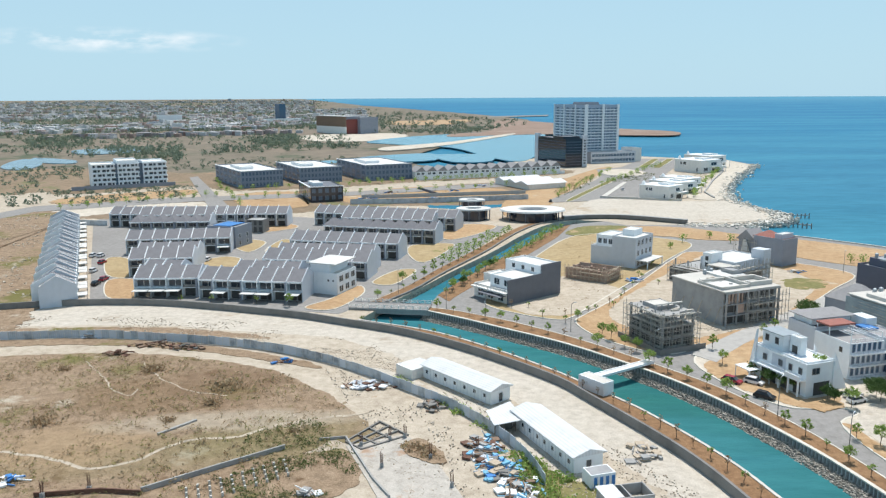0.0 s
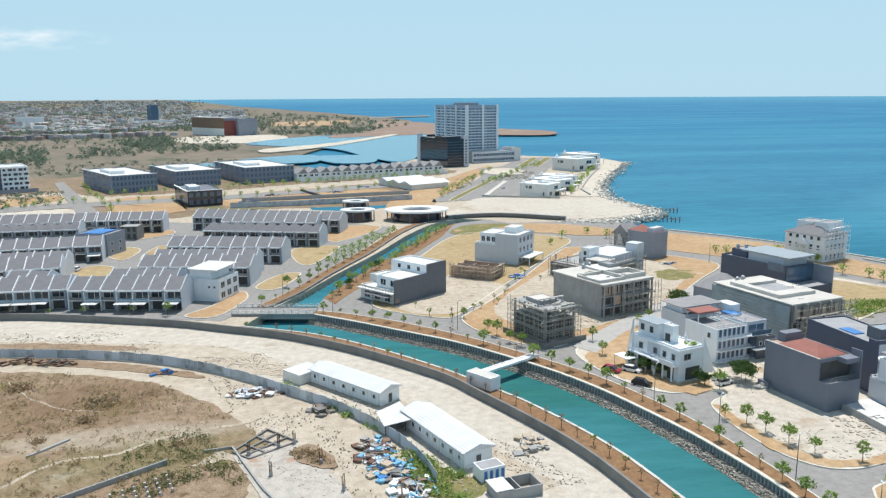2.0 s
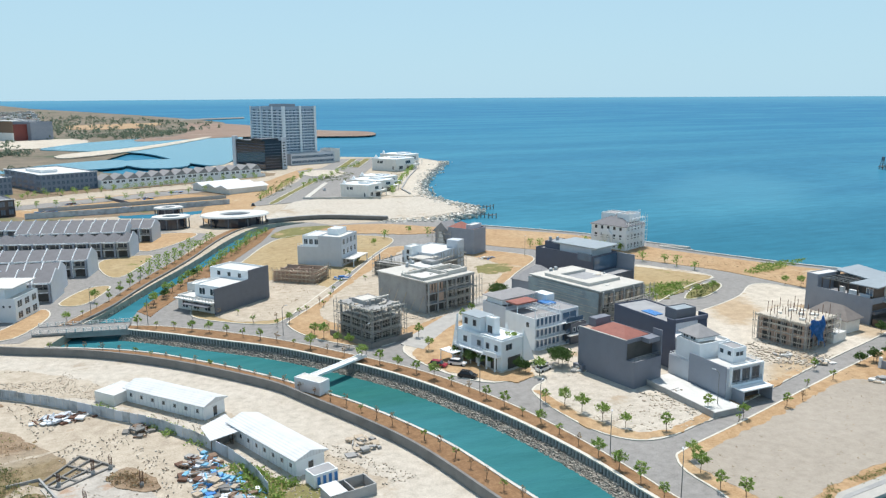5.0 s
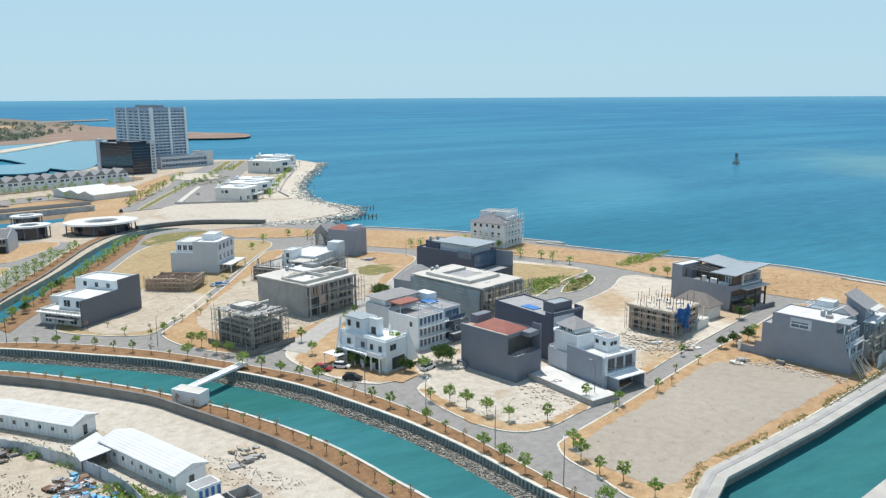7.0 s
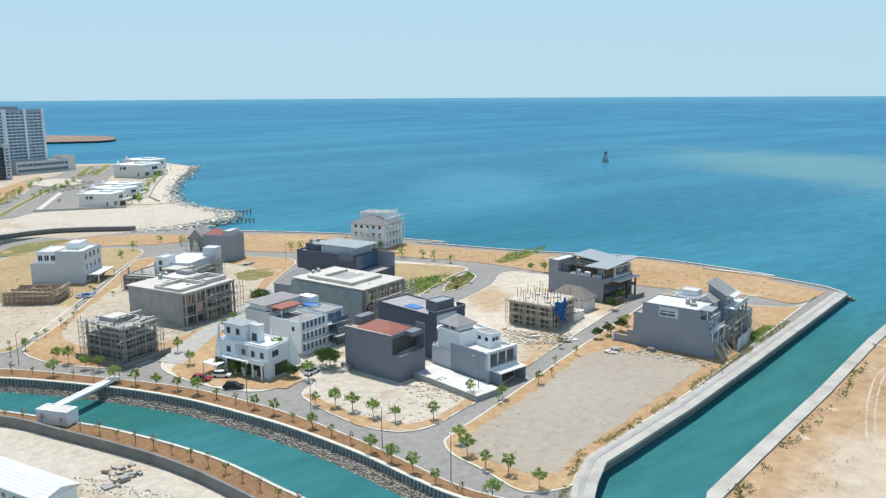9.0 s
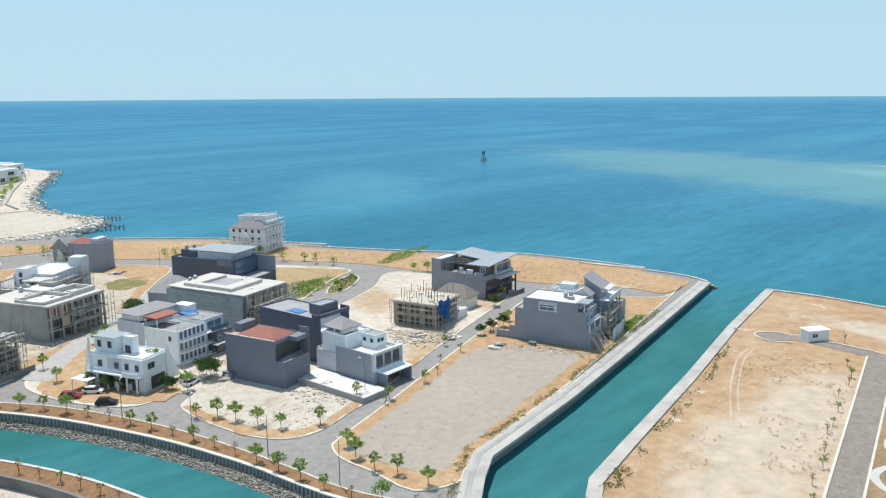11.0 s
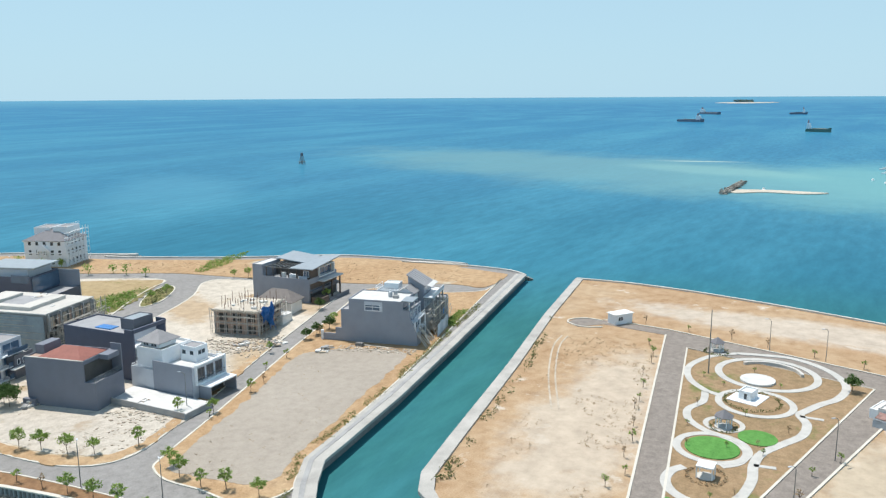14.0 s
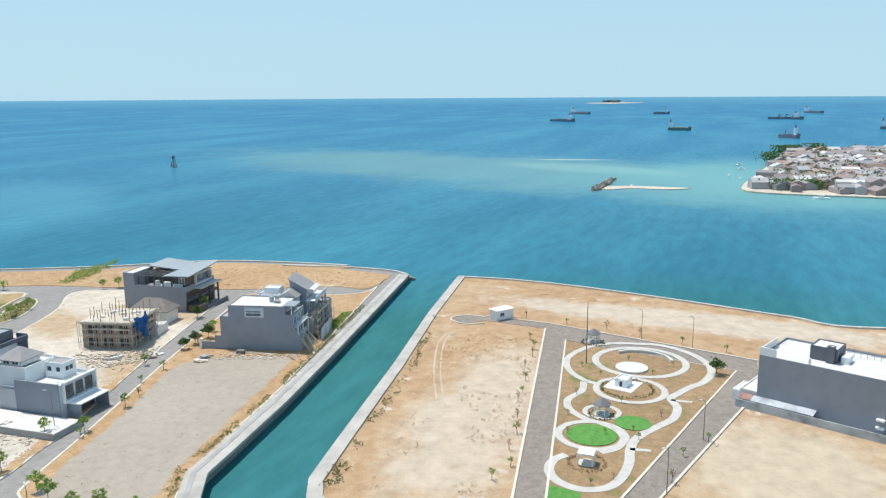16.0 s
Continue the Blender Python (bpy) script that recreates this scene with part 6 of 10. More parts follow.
# small concrete frame in scaffold
b = Building("concrete_shell", (52.9, 185.0), (47.4, 197.1), (61.7, 188.3), 9.4, "small dark concrete frame house wrapped in scaffold", "building site")
l, w, h = b.l, b.w, b.h
b.mass(0.4, 0.4, 0, l - 0.2, w - 0.2, h * 0.62, M_CONCDARK, M_CONC, 0)
for k in range(3):
    z = h * 0.31 * (k + 1)
    b.box("floor_slab", -0.3, -0.3, z, l + 0.3, w + 0.3, z + 0.3, M_CONC)
for i in range(4):
    for j in range(4):
        if i in (0, 3) or j in (0, 3):
            b.box("column", (l - 0.4) * i / 3, (w - 0.4) * j / 3, 0, (l - 0.4) * i / 3 + 0.4, (w - 0.4) * j / 3 + 0.4, h, M_CONC)
for k in range(2):
    for i in range(3):
        b.box("opening", 0.34, 0.8 + (w - 1) * i / 3, 0.5 + h * 0.31 * k, 0.42, (w - 1) * (i + 1) / 3, h * 0.31 * (k + 1) - 0.4, M_VOID)
        b.box("opening", 0.8 + (l - 1) * i / 3, 0.34, 0.5 + h * 0.31 * k, (l - 1) * (i + 1) / 3, 0.42, h * 0.31 * (k + 1) - 0.4, M_VOID)
b.mass(2.0, w * 0.35, h * 0.96, l - 2.0, w - 2.5, h * 1.07, M_CONC, M_PALECONC, 0.15)
for i in range(5):
    b.box("column", 0.6 + i * (l - 1.6) / 4, w * 0.30, h * 0.96, 0.9 + i * (l - 1.6) / 4, w * 0.30 + 0.3, h * 1.12, M_CONC)
b.box("roof_rim", 0.4, w * 0.29, h * 1.12, l - 0.5, w * 0.29 + 0.5, h * 1.15, M_PALECONC)
for i in range(14):
    x, y = random.uniform(0, l - 1.5), random.uniform(0, w - 1.5)
    b.box("board_stack", x, y, h * 0.96, x + random.uniform(0.4, 2.4), y + random.uniform(0.2, 0.6), h * 0.96 + random.uniform(0.15, 0.5), (M_SCAFPALE, M_CONC, M_SCAFWOOD)[i % 3])
b.scaffold("L", -0.8, w + 0.8, h, -0.2, 1.2, M_SCAF, 1.7, 1.3)
b.scaffold("R", -0.8, l + 0.8, h, -0.2, 1.2, M_SCAF, 1.7, 1.3)
b.box("hoarding", -2.4, -2.4, 0, -2.2, w + 1.5, 1.5, M_CONCDARK)
b.box("hoarding", -2.2, -2.4, 0, l + 2.0, -2.2, 1.5, M_CONCDARK)

# tall grey block by the park
b = Building("apartment_block", (154.8, -25.7), (162.1, -3.9), (166.0, -30.8), 10.9, "tall grey-blue windowless party wall block with white roof terrace", "building")
l, w, h = b.l + 3, b.w, b.h
b.mass(0, 0, 0, l, w, h, M_GREY, M_ROOFWHITE, 0.5)
b.box("parapet", 0.0, w * 0.86, h, 0.2, w, h + 1.6, M_WHITE)
b.box("parapet", 0.2, w - 0.2, h, l * 0.6, w, h + 1.4, M_CREAM)
b.box("post", 0.0, w * 0.58, h, 0.3, w * 0.6, h + 1.3, M_WHITE)
b.mass(l * 0.35, w * 0.44, h - 0.5, l * 0.7, w * 0.66, h + 2.4, M_DARK, M_WHITE, 0.3)
b.mass(l * 0.3, w * 0.46, h - 0.5, l * 0.38, w * 0.52, h + 3.0, M_DARK, M_WHITE, 0.2)
rail(b, [(l * 0.8, 0.4), (l * 0.8, w * 0.44)], h - 0.4, M_LAMP, 1.4)
b.box("water_tank", l * 0.4, w * 0.36, h - 0.5, l * 0.6, w * 0.42, h + 0.9, M_WHITE)
b.mass(-0.05 + 0.4, w + 0.05, 0, l * 0.8, w + 3.5, 3.0, M_CREAM, M_ROOFWHITE, 0.3)
b.mass(1.5, w + 3.6, 0, l * 0.5, w + 5.5, 2.0, M_WHITE, M_ROOFWHITE, 0.2)
bm = bmesh.new()
solid(bm, [(-2.2, w * 0.5, 1.8), (-0.05, w * 0.5, 2.3), (-0.05, w + 0.5, 2.3), (-2.2, w + 0.5, 1.8), (-2.2, w * 0.5, 1.7), (-0.05, w * 0.5, 2.2), (-0.05, w + 0.5, 2.2), (-2.2, w + 0.5, 1.7)], [(0, 1, 2, 3), (7, 6, 5, 4), (0, 4, 5, 1), (1, 5, 6, 2), (2, 6, 7, 3), (3, 7, 4, 0)])
part("lean_roof", bm, M_FENCE, b.e)
bm = bmesh.new()
solid(bm, [(-2.2, w + 0.5, 1.85), (-0.05, w + 0.5, 2.35), (-0.05, w + 3, 2.35), (-2.2, w + 3, 1.85), (-2.2, w + 0.5, 1.75), (-0.05, w + 0.5, 2.25), (-0.05, w + 3, 2.25), (-2.2, w + 3, 1.75)], [(0, 1, 2, 3), (7, 6, 5, 4), (0, 4, 5, 1), (1, 5, 6, 2), (2, 6, 7, 3), (3, 7, 4, 0)])
part("lean_roof", bm, M_RUSTSHEET, b.e, "rusty red sheet roof")
b.box("fence_panel", -2.5, -1.5, 0, -2.3, w + 3.2, 1.6, M_FENCE)
b.box("yard_slab", -2.3, -1.5, 0, -0.05, w * 0.5, 0.3, M_PALECONC)
b.box("balcony_slab", -0.9, -0.2, h * 0.30, 0, 1.2, h * 0.33, M_WHITE)
b.box("balcony_slab", -0.9, -0.2, h * 0.16, 0, 1.2, h * 0.19, M_WHITE)


# ---- south bank ----
slab("canal_strip", A_WATER_S + A_WALL_S[::-1], -0.4, 0.05, M_BROWN, "brown planting strip on the canal's south bank")
bm = bmesh.new()
ribbon(bm, A_WATER_S, 0.1, 0.5, -4, 0.2)
tagged(obj("canal_edge", bm, M_PALECONC), "pale concrete edge of the curved canal", "wall", kind="structure")
for line in (A_WALL_S, WALL_W):
    bm = bmesh.new()
    ribbon(bm, line, 0.25, 0.25, -0.3, 2.0)
    tagged(obj("boundary_wall", bm, M_CONCDARK), "long weathered grey concrete boundary wall", "wall", kind="structure")
slab("gravel_road", WALL_W + A_WALL_S[1:] + [(55, 12), (20, 60), (17.4, 114.1), (14.2, 130.5), (8.8, 140.9), (1.5, 151.8), (-8.1, 161.4), (-18.9, 172.2), (-30.7, 181.8), (-47.8, 191.3), (-71.3, 197.8), (-94.8, 201.2), (-116.3, 199.6), (-138.0, 196.6)], -0.3, 0.02, M_WHITEROAD, "white gravel haul road beside the boundary wall")
slab("rubble_strip", soft_line([(-142.1, 205.1), (-121.4, 208.9), (-98.8, 210.1), (-75.3, 209.6), (-58.6, 205.1), (-42.7, 201.2), (-27.2, 197.0), (-11.8, 182.3), (-8.6, 173.1), (-19.3, 176.0), (-31.2, 184.8), (-48.4, 194.0), (-72.1, 200.2), (-95.9, 203.7), (-117.7, 202.1)], 3, True), -0.2, 0.06, M_DIRTROAD, "stony heaps beside the haul road")
slab("rubble_strip", soft_line([(-28.3, 194.1), (-11.7, 181.5), (1.7, 168.2), (13.2, 155.6), (18.9, 144.8), (27.2, 130.8), (34.8, 115.2), (28.2, 113.5), (24.0, 123.9), (16.8, 136.3), (10.4, 148.8), (-0.8, 160.6), (-12.5, 173.2), (-19.5, 178.4)], 4, True), -0.2, 0.05, M_DIRTROAD, "stony rough ground between haul road and sheds")
slab("scrub_strip", soft_line([(-120.2, 206.7), (-98.0, 208.4), (-74.6, 207.5), (-54.9, 202.4), (-44.8, 197.3), (-72.3, 200.7), (-96.2, 204.2), (-118.2, 203.1)], 3, True), -0.2, 0.09, M_DRYGRASS, "dry scrub along the haul road")
slab("dry_grass_field", soft_line([(-140.9, 173.4), (-107.8, 184.0), (-81.4, 186.5), (-59.3, 182.3), (-39.8, 173.6), (-27.4, 161.0), (-16.2, 145.8), (-9.7, 130.8), (-15.0, 133.1), (-23.5, 135.6), (-25.6, 114.9), (-19.1, 97.9), (-84.1, 98.5)], 4, True), -0.3, 0.0, M_DRYGRASS, "brown dry grass field with green patches")
slab("dry_grass_field", soft_line([(-27.4, 161.0), (-21.4, 151.6), (-21.4, 135.6), (-26.7, 131.0), (-31.7, 146.0)], 4, True), -0.2, 0.02, M_DRYGRASS, "thin brown grass by the track")
slab("scrub_strip", soft_line([(-134.4, 193.2), (-115.0, 197.1), (-93.5, 198.2), (-70.3, 194.9), (-49.9, 188.1), (-31.5, 178.6), (-29.6, 174.6), (-48.6, 183.0), (-68.6, 189.8), (-91.4, 193.4), (-112.1, 191.9)], 3, True), -0.2, 0.04, M_DRYGRASS, "dry scrub strip under the sheet fence")
slab("green_strip", soft_line([(9.2, 130.5), (14.1, 129.4), (19.7, 121.0), (24.4, 116.2), (19.1, 111.0), (14.3, 114.5)], 4, True), -0.2, 0.07, M_GRASS, "green weeds beside the sheds")
slab("green_strip", soft_line([(-37.8, 120.6), (-30.8, 126.6), (-22.7, 130.9), (-16.7, 130.9), (-13.7, 120.4), (-19.9, 113.1), (-30.9, 111.5)], 4, True), -0.2, 0.05, M_DRYGRASS, "green weeds behind the low wall")
slab("old_slab", [(-17.8, 133.2), (-7.3, 137.8), (-2.8, 130.7), (2.8, 114.3), (5.9, 106.3), (-7.2, 104.9), (-12.8, 120.4)], -0.2, 0.12, M_OLDSLAB, "broken pale concrete floor slab")
slab("brown_heap", soft_line([(-7.7, 133.0), (-4.9, 135.8), (-1.3, 131.8), (0.2, 126.3), (-2.7, 125.9), (-6.2, 128.9)], 4, True), -0.2, 0.25, M_DRYGRASS, "brown dry brush on the slab")

# sheet metal fence in panels
FENCE = soft_line([(-135.1, 196.5), (-115.2, 197.6), (-93.9, 199.2), (-70.7, 195.8), (-47.4, 189.4), (-30.4, 180.2), (-18.7, 170.7), (-8.1, 160.1), (1.5, 150.1), (8.7, 139.1), (13.9, 127.8), (16.1, 117.8)], 4)
fence = tagged(new("sheet_fence"), "blue-grey corrugated sheet fence along the haul road", "fence")
pts = along(FENCE, 2.0)
for p, q in zip(pts, pts[1:]):
    d = (Vector(q) - Vector(p)).normalized()
    nx, ny, j = -d.y * 0.04, d.x * 0.04, random.uniform(-0.12, 0.15)
    bm = bmesh.new()
    solid(bm, [(p[0] - nx, p[1] - ny, 0), (q[0] - nx, q[1] - ny, 0), (q[0] + nx, q[1] + ny, 0), (p[0] + nx, p[1] + ny, 0), (p[0] - nx, p[1] - ny, 2.1 + j), (q[0] - nx, q[1] - ny, 2.1 + j), (q[0] + nx, q[1] + ny, 2.1 + j), (p[0] + nx, p[1] + ny, 2.1 + j)], [(3, 2, 1, 0), (4, 5, 6, 7), (0, 1, 5, 4), (1, 2, 6, 5), (2, 3, 7, 6), (3, 0, 4, 7)])
    part("panel", bm, random.choice((M_FENCE, M_FENCE, M_PALEGREY)), fence)
    bm = bmesh.new()
    bar(bm, (p[0], p[1], 0), (p[0], p[1], 2.35), 0.06)
    part("post", bm, M_PALECONC, fence)


def low_wall(name, pts, h, mat, label, t=0.15):
    bm = bmesh.new()
    ribbon(bm, pts, t, t, -0.2, h)
    return tagged(obj(name, bm, mat), label, "wall")


low_wall("low_wall", [(-48.4, 116.6), (-39.6, 123.6), (-28.5, 132.1)], 0.9, M_CONC, "low grey concrete wall across the field")
low_wall("low_wall", [(-22.9, 135.6), (-18.2, 136.5), (-11.8, 120.3), (-8.7, 114.4)], 0.5, M_CONC, "low broken concrete wall beside the slab")
low_wall("low_wall", [(-64.8, 115.3), (-54.7, 116.7), (-48.1, 115.9)], 0.8, M_RUST, "rusty reinforced footing wall")
low_wall("concrete_pipe", [(-53.4, 138.4), (-48.2, 144.9)], 0.35, M_CONC, "grey pipes lying in the grass", 0.25)
# foundation frame of beams
e = tagged(new("foundation_frame"), "rusty foundation beams laid out in squares", "foundation")
P = [Vector(p) for p in ((-18.0, 134.8), (-12.5, 143.6), (-6.8, 137.3), (-14.8, 131.5))]
for k in range(4):
    t = k / 3
    for a, c in ((P[0].lerp(P[3], t), P[1].lerp(P[2], t)), (P[0].lerp(P[1], t), P[3].lerp(P[2], t))):
        bm = bmesh.new()
        bar(bm, (a.x, a.y, 0.18), (c.x, c.y, 0.18), 0.16)
        part("beam", bm, M_CONCDARK, e)


def stub(x, y, h, bars):
    e = new("column_stub")
    bm = bmesh.new()
    bx(bm, x - 0.3, y - 0.3, 0, x + 0.3, y + 0.3, h)
    part("pier", bm, M_CONC, e)
    for i in range(bars):
        a = i * math.tau / bars
        bm = bmesh.new()
        bar(bm, (x + 0.22 * math.cos(a), y + 0.22 * math.sin(a), h), (x + 0.26 * math.cos(a), y + 0.26 * math.sin(a), h + random.uniform(1.2, 2.2)), 0.03)
        part("rebar", bm, M_RUST, e)
    return tagged(e, "concrete column stub with rusty bars", "column", "column stubs")


for x, y in ((-63.3, 115.0), (-56.8, 117.1), (-15.0, 133.1), (-7.3, 136.6), (-10.7, 124.7), (-10.0, 135.4), (1.1, 117.9), (5.7, 130.6), (-2.5, 128.0)):
    stub(x, y, 0.9, 8)
bm = bmesh.new()
for i in range(40):
    a, c = Vector((-41.3, 116.9)), Vector((-26.1, 127.7))
    p = a + (c - a) * (i % 10) / 10 + Vector((1.6, -4.6)) * (i // 10) * 0.35
    cyl(bm, p.x, p.y, 0, 0.7, 0.22, 0.22, 6)
tagged(obj("pile_heads", bm, M_PALECONC), "rows of pale concrete pile heads in the grass", "piles", kind="stuff")


# site sheds
def shed(near, left, right, h, rise, label, windows):
    b = Building("site_shed", near, left, right, h, label, "shed", "white site sheds")
    l, w = b.l, b.w
    b.mass(0, 0, 0, l, w, h, M_WHITE, None, 0)
    for k in range(int(w / 1.1)):
        b.box("wall_batten", -0.05, 0.4 + k * 1.1, 0.1, -0.01, 0.46 + k * 1.1, h - 0.2, M_PALEGREY)
    bm = bmesh.new()
    x0, x1, xm = -0.6, l + 0.6, l / 2
    solid(bm, [(x0, -0.5, h), (xm, -0.5, h + rise), (x1, -0.5, h), (x0, w + 0.5, h), (xm, w + 0.5, h + rise), (x1, w + 0.5, h), (x0, -0.5, h - 0.12), (x1, -0.5, h - 0.12), (x0, w + 0.5, h - 0.12), (x1, w + 0.5, h - 0.12)], [(0, 1, 4, 3), (1, 2, 5, 4), (0, 6, 7, 2, 1), (3, 4, 5, 9, 8), (0, 3, 8, 6), (2, 7, 9, 5), (6, 8, 9, 7)])
    part("roof", bm, M_SHEDROOF, b.e)
    for i in range(windows):
        b.window("L", w * (i + 0.4) / windows, 1.2, 1.0, 1.0)
    b.window("R", l * 0.4, 0.1, 1.2, 2.1, name="door")
    return b


b = shed((9.3, 151.7), (-4.6, 168.3), (13.4, 155.3), 3.1, 1.0, "long white site shed with sheet metal roof", 7)
b.mass(-3.0, b.w + 0.2, 0, b.l * 0.7, b.w + 6.0, 2.3, M_CREAM, M_SHEDROOF, 0.1)
b = shed((21.3, 121.9), (14.3, 142.2), (26.2, 124.7), 3.2, 1.0, "long white site shed with sheet metal roof beside weeds", 8)
plate(b, [(-5.6, b.w * 0.86, 2.3), (0.2, b.w * 0.80, 3.0), (1.6, b.w + 4.6, 3.0), (-4.0, b.w + 3.6, 2.3)], 0.12, M_SHEDROOF, "lean_roof")
b.box("back_wall", -0.6, b.w + 0.1, 0, 1.4, b.w + 3.6, 2.7, M_CREAM)
for x, y in ((-5.0, b.w * 0.9), (-3.6, b.w + 3.0), (-1.0, b.w * 0.88)):
    b.box("post", x, y, 0, x + 0.12, y + 0.12, 2.35, M_WOOD)
b.box("store_wall", -3.4, b.w * 0.95, 0, -0.8, b.w + 2.4, 1.9, M_CONCDARK)
b = Building("site_toilet", (23.2, 116.9), (22.8, 118.4), (27.3, 118.4), 2.3, "small white cabin with blue doors", "shed", depth=3)
b.mass(0, 0, 0, b.l, b.w, b.h, M_WHITE, M_FLATROOF, 0.1)
for i in range(4):
    b.window("R", 0.4 + i * b.l * 0.24, 0.1, 0.8, 1.9, pane=M_TARP, name="door")
b = Building("roofless_store", (24.5, 110.1), (24.0, 114.4), (31.7, 113.4), 2.0, "roofless block store beside the sheds", "shed", depth=4)
for dims in ((0, 0, 0, b.l, 0.2, 1.8), (0, 0.2, 0, 0.2, 4, 1.8), (b.l - 0.2, 0.2, 0, b.l, 4, 1.8), (0, 4, 0, b.l, 4.2, 1.8), (b.l * 0.5, 0.2, 0, b.l * 0.5 + 0.2, 4, 1.8)):
    b.box("block_wall", *dims, M_CONC)
b.box("roof_sheet", -0.3, 0.0, 1.9, b.l * 0.35, 4.2, 2.0, M_SHEDROOF)
b = Building("pump_house", (32.9, 156.0), (28.7, 161.8), (35.4, 157.8), 2.9, "white block at the foot of the footbridge", "shed")
b.mass(0, 0, 0, b.l, b.w, b.h, M_WHITE, M_PALECONC, 0.15)
for k in range(3):
    b.box("vent", -0.06, b.w * (0.62 + 0.1 * k), 1.7, 0.01, b.w * (0.62 + 0.1 * k) + 0.4, 2.1, M_ROOFWHITE)


def heap(center, spread, n, mats, label, flat=False):
    """A heap of sheets, boards and bundles."""
    e = tagged(new("salvage_heap"), label, "scrap")
    cx, cy = center
    for mat in mats:
        for _ in range(n):
            a, k = random.random() * 6.28, random.random()
            x, y = cx + spread[0] * k * math.cos(a), cy + spread[1] * k * math.sin(a)
            z = random.uniform(0.05, 0.9 * (1 - k) + 0.3)
            d = Vector((random.gauss(0, 1), random.gauss(0, 1), random.gauss(0, 0.15))).normalized() * random.uniform(0.4, 1.4)
            bm = bmesh.new()
            if random.random() < 0.55:
                bar(bm, (x - d.x, y - d.y, z), (x + d.x, y + d.y, z + abs(d.z)), random.uniform(0.05, 0.14))
                part("board", bm, mat, e)
            else:
                s, t, g = random.uniform(0.3, 0.9), random.uniform(0.3, 0.9), random.random() * 3
                q = [(x + u * s * math.cos(g) - v * t * math.sin(g), y + u * s * math.sin(g) + v * t * math.cos(g)) for u, v in ((-1, -1), (1, -1), (1, 1), (-1, 1))]
                prism(bm, q, max(0, z - 0.15), z + random.uniform(0.05, 0.3))
                part("crate", bm, mat, e)
    return e


heap((6.8, 131.0), (3.5, 6), 24, (M_BLUESHEET, M_CONC, M_WOOD, M_PALEGREY, M_RUST), "blue sheets, boards and scrap heaped by the fence")
heap((9.4, 124.6), (4.5, 6), 26, (M_BLUESHEET, M_CONCDARK, M_SCAFWOOD, M_PALEGREY, M_TARP), "blue sheets, frames and boards in a site yard")
heap((12.4, 116.5), (4, 5), 16, (M_BLUESHEET, M_WHITE, M_CONC, M_WOOD), "pale blue sheets on low stacks")
heap((-16.2, 163.2), (7, 3), 22, (M_PALEGREY, M_WHITE, M_RUST), "bent roof sheets and boards dumped by the fence")
heap((-2.5, 150.7), (3, 3), 12, (M_CONCDARK, M_WOOD), "dark boards stacked beside the fence")
heap((-37.5, 178.7), (3, 1.5), 9, (M_TARP, M_RUST), "blue sheet and scrap beside the track")
heap((34.2, 129.1), (4, 4), 14, (M_CONC, M_SCAFWOOD), "broken concrete and timber on the haul road")
heap((-70.8, 192.1), (9, 1.5), 16, (M_RUST, M_WOOD), "rusty scrap iron under the fence")
heap((-79.3, 185.2), (6.0, 1.0), 14, (M_RUST, M_WOOD), "dark timber stacked in dry grass")
heap((-64.0, 189.9), (5.0, 1.6), 14, (M_RUST, M_CONCDARK, M_WOOD), "rusty scrap heaped by the fence")
heap((-92.4, 199.1), (3, 1.2), 12, (M_CONCDARK, M_PALEGREY), "scrap machine parts under the fence")
heap((-70.5, 121.0), (3, 3), 8, (M_TARP, M_WHITE), "blue sheets in the dry field")
heap((63.5, 259.5), (3.5, 2.0), 14, (M_TARP, M_CREAM, M_CONC), "blue sheet and boards beside low brick walls")
heap((-22.1, 115.6), (2, 1), 6, (M_WHITE, M_CONC), "white sacks by the pile heads")
for c in ((47.1, 270.0), (123.5, 270.7), (141.1, 139.6), (145.8, 132.6), (108.9, 199.8), (91.4, 149.2), (102.1, 129.2), (148.1, 118.8), (89.3, 212.7)):
    heap(c, (3.0, 2.0), 9, (M_SCAFWOOD, M_CREAM, M_TARP if c[1] > 150 else M_CONC), "building materials and boards dumped on the plot")


# ---- footbridge, road bridge ----
def span(name, a, c, width, z, label, deck, rail_mat):
    e = tagged(new(name), label, "bridge")
    a, c = Vector(a), Vector(c)
    d = c - a
    e.matrix_basis = Matrix.Translation((a.x, a.y, z)) @ Matrix.Rotation(math.atan2(d.y, d.x), 4, "Z")
    n = d.length
    boxpart("deck", (0, -width / 2, -0.3, n, width / 2, 0), deck, e)
    for s in (-1, 1):
        boxpart("edge_beam", (0, s * width / 2 - 0.15, -0.4, n, s * width / 2 + 0.15, 0.12), M_WHITE if rail_mat is None else M_CONC, e)
        if rail_mat is not None:
            bm = bmesh.new()
            k = int(n / 2)
            for i in range(k + 1):
                bx(bm, n * i / k - 0.12, s * width / 2 - 0.12, 0.1, n * i / k + 0.12, s * width / 2 + 0.12, 1.15)
            for q in (0.55, 1.0):
                bar(bm, (0, s * width / 2, q), (n, s * width / 2, q), 0.05)
            part("railing", bm, rail_mat, e)
    return e


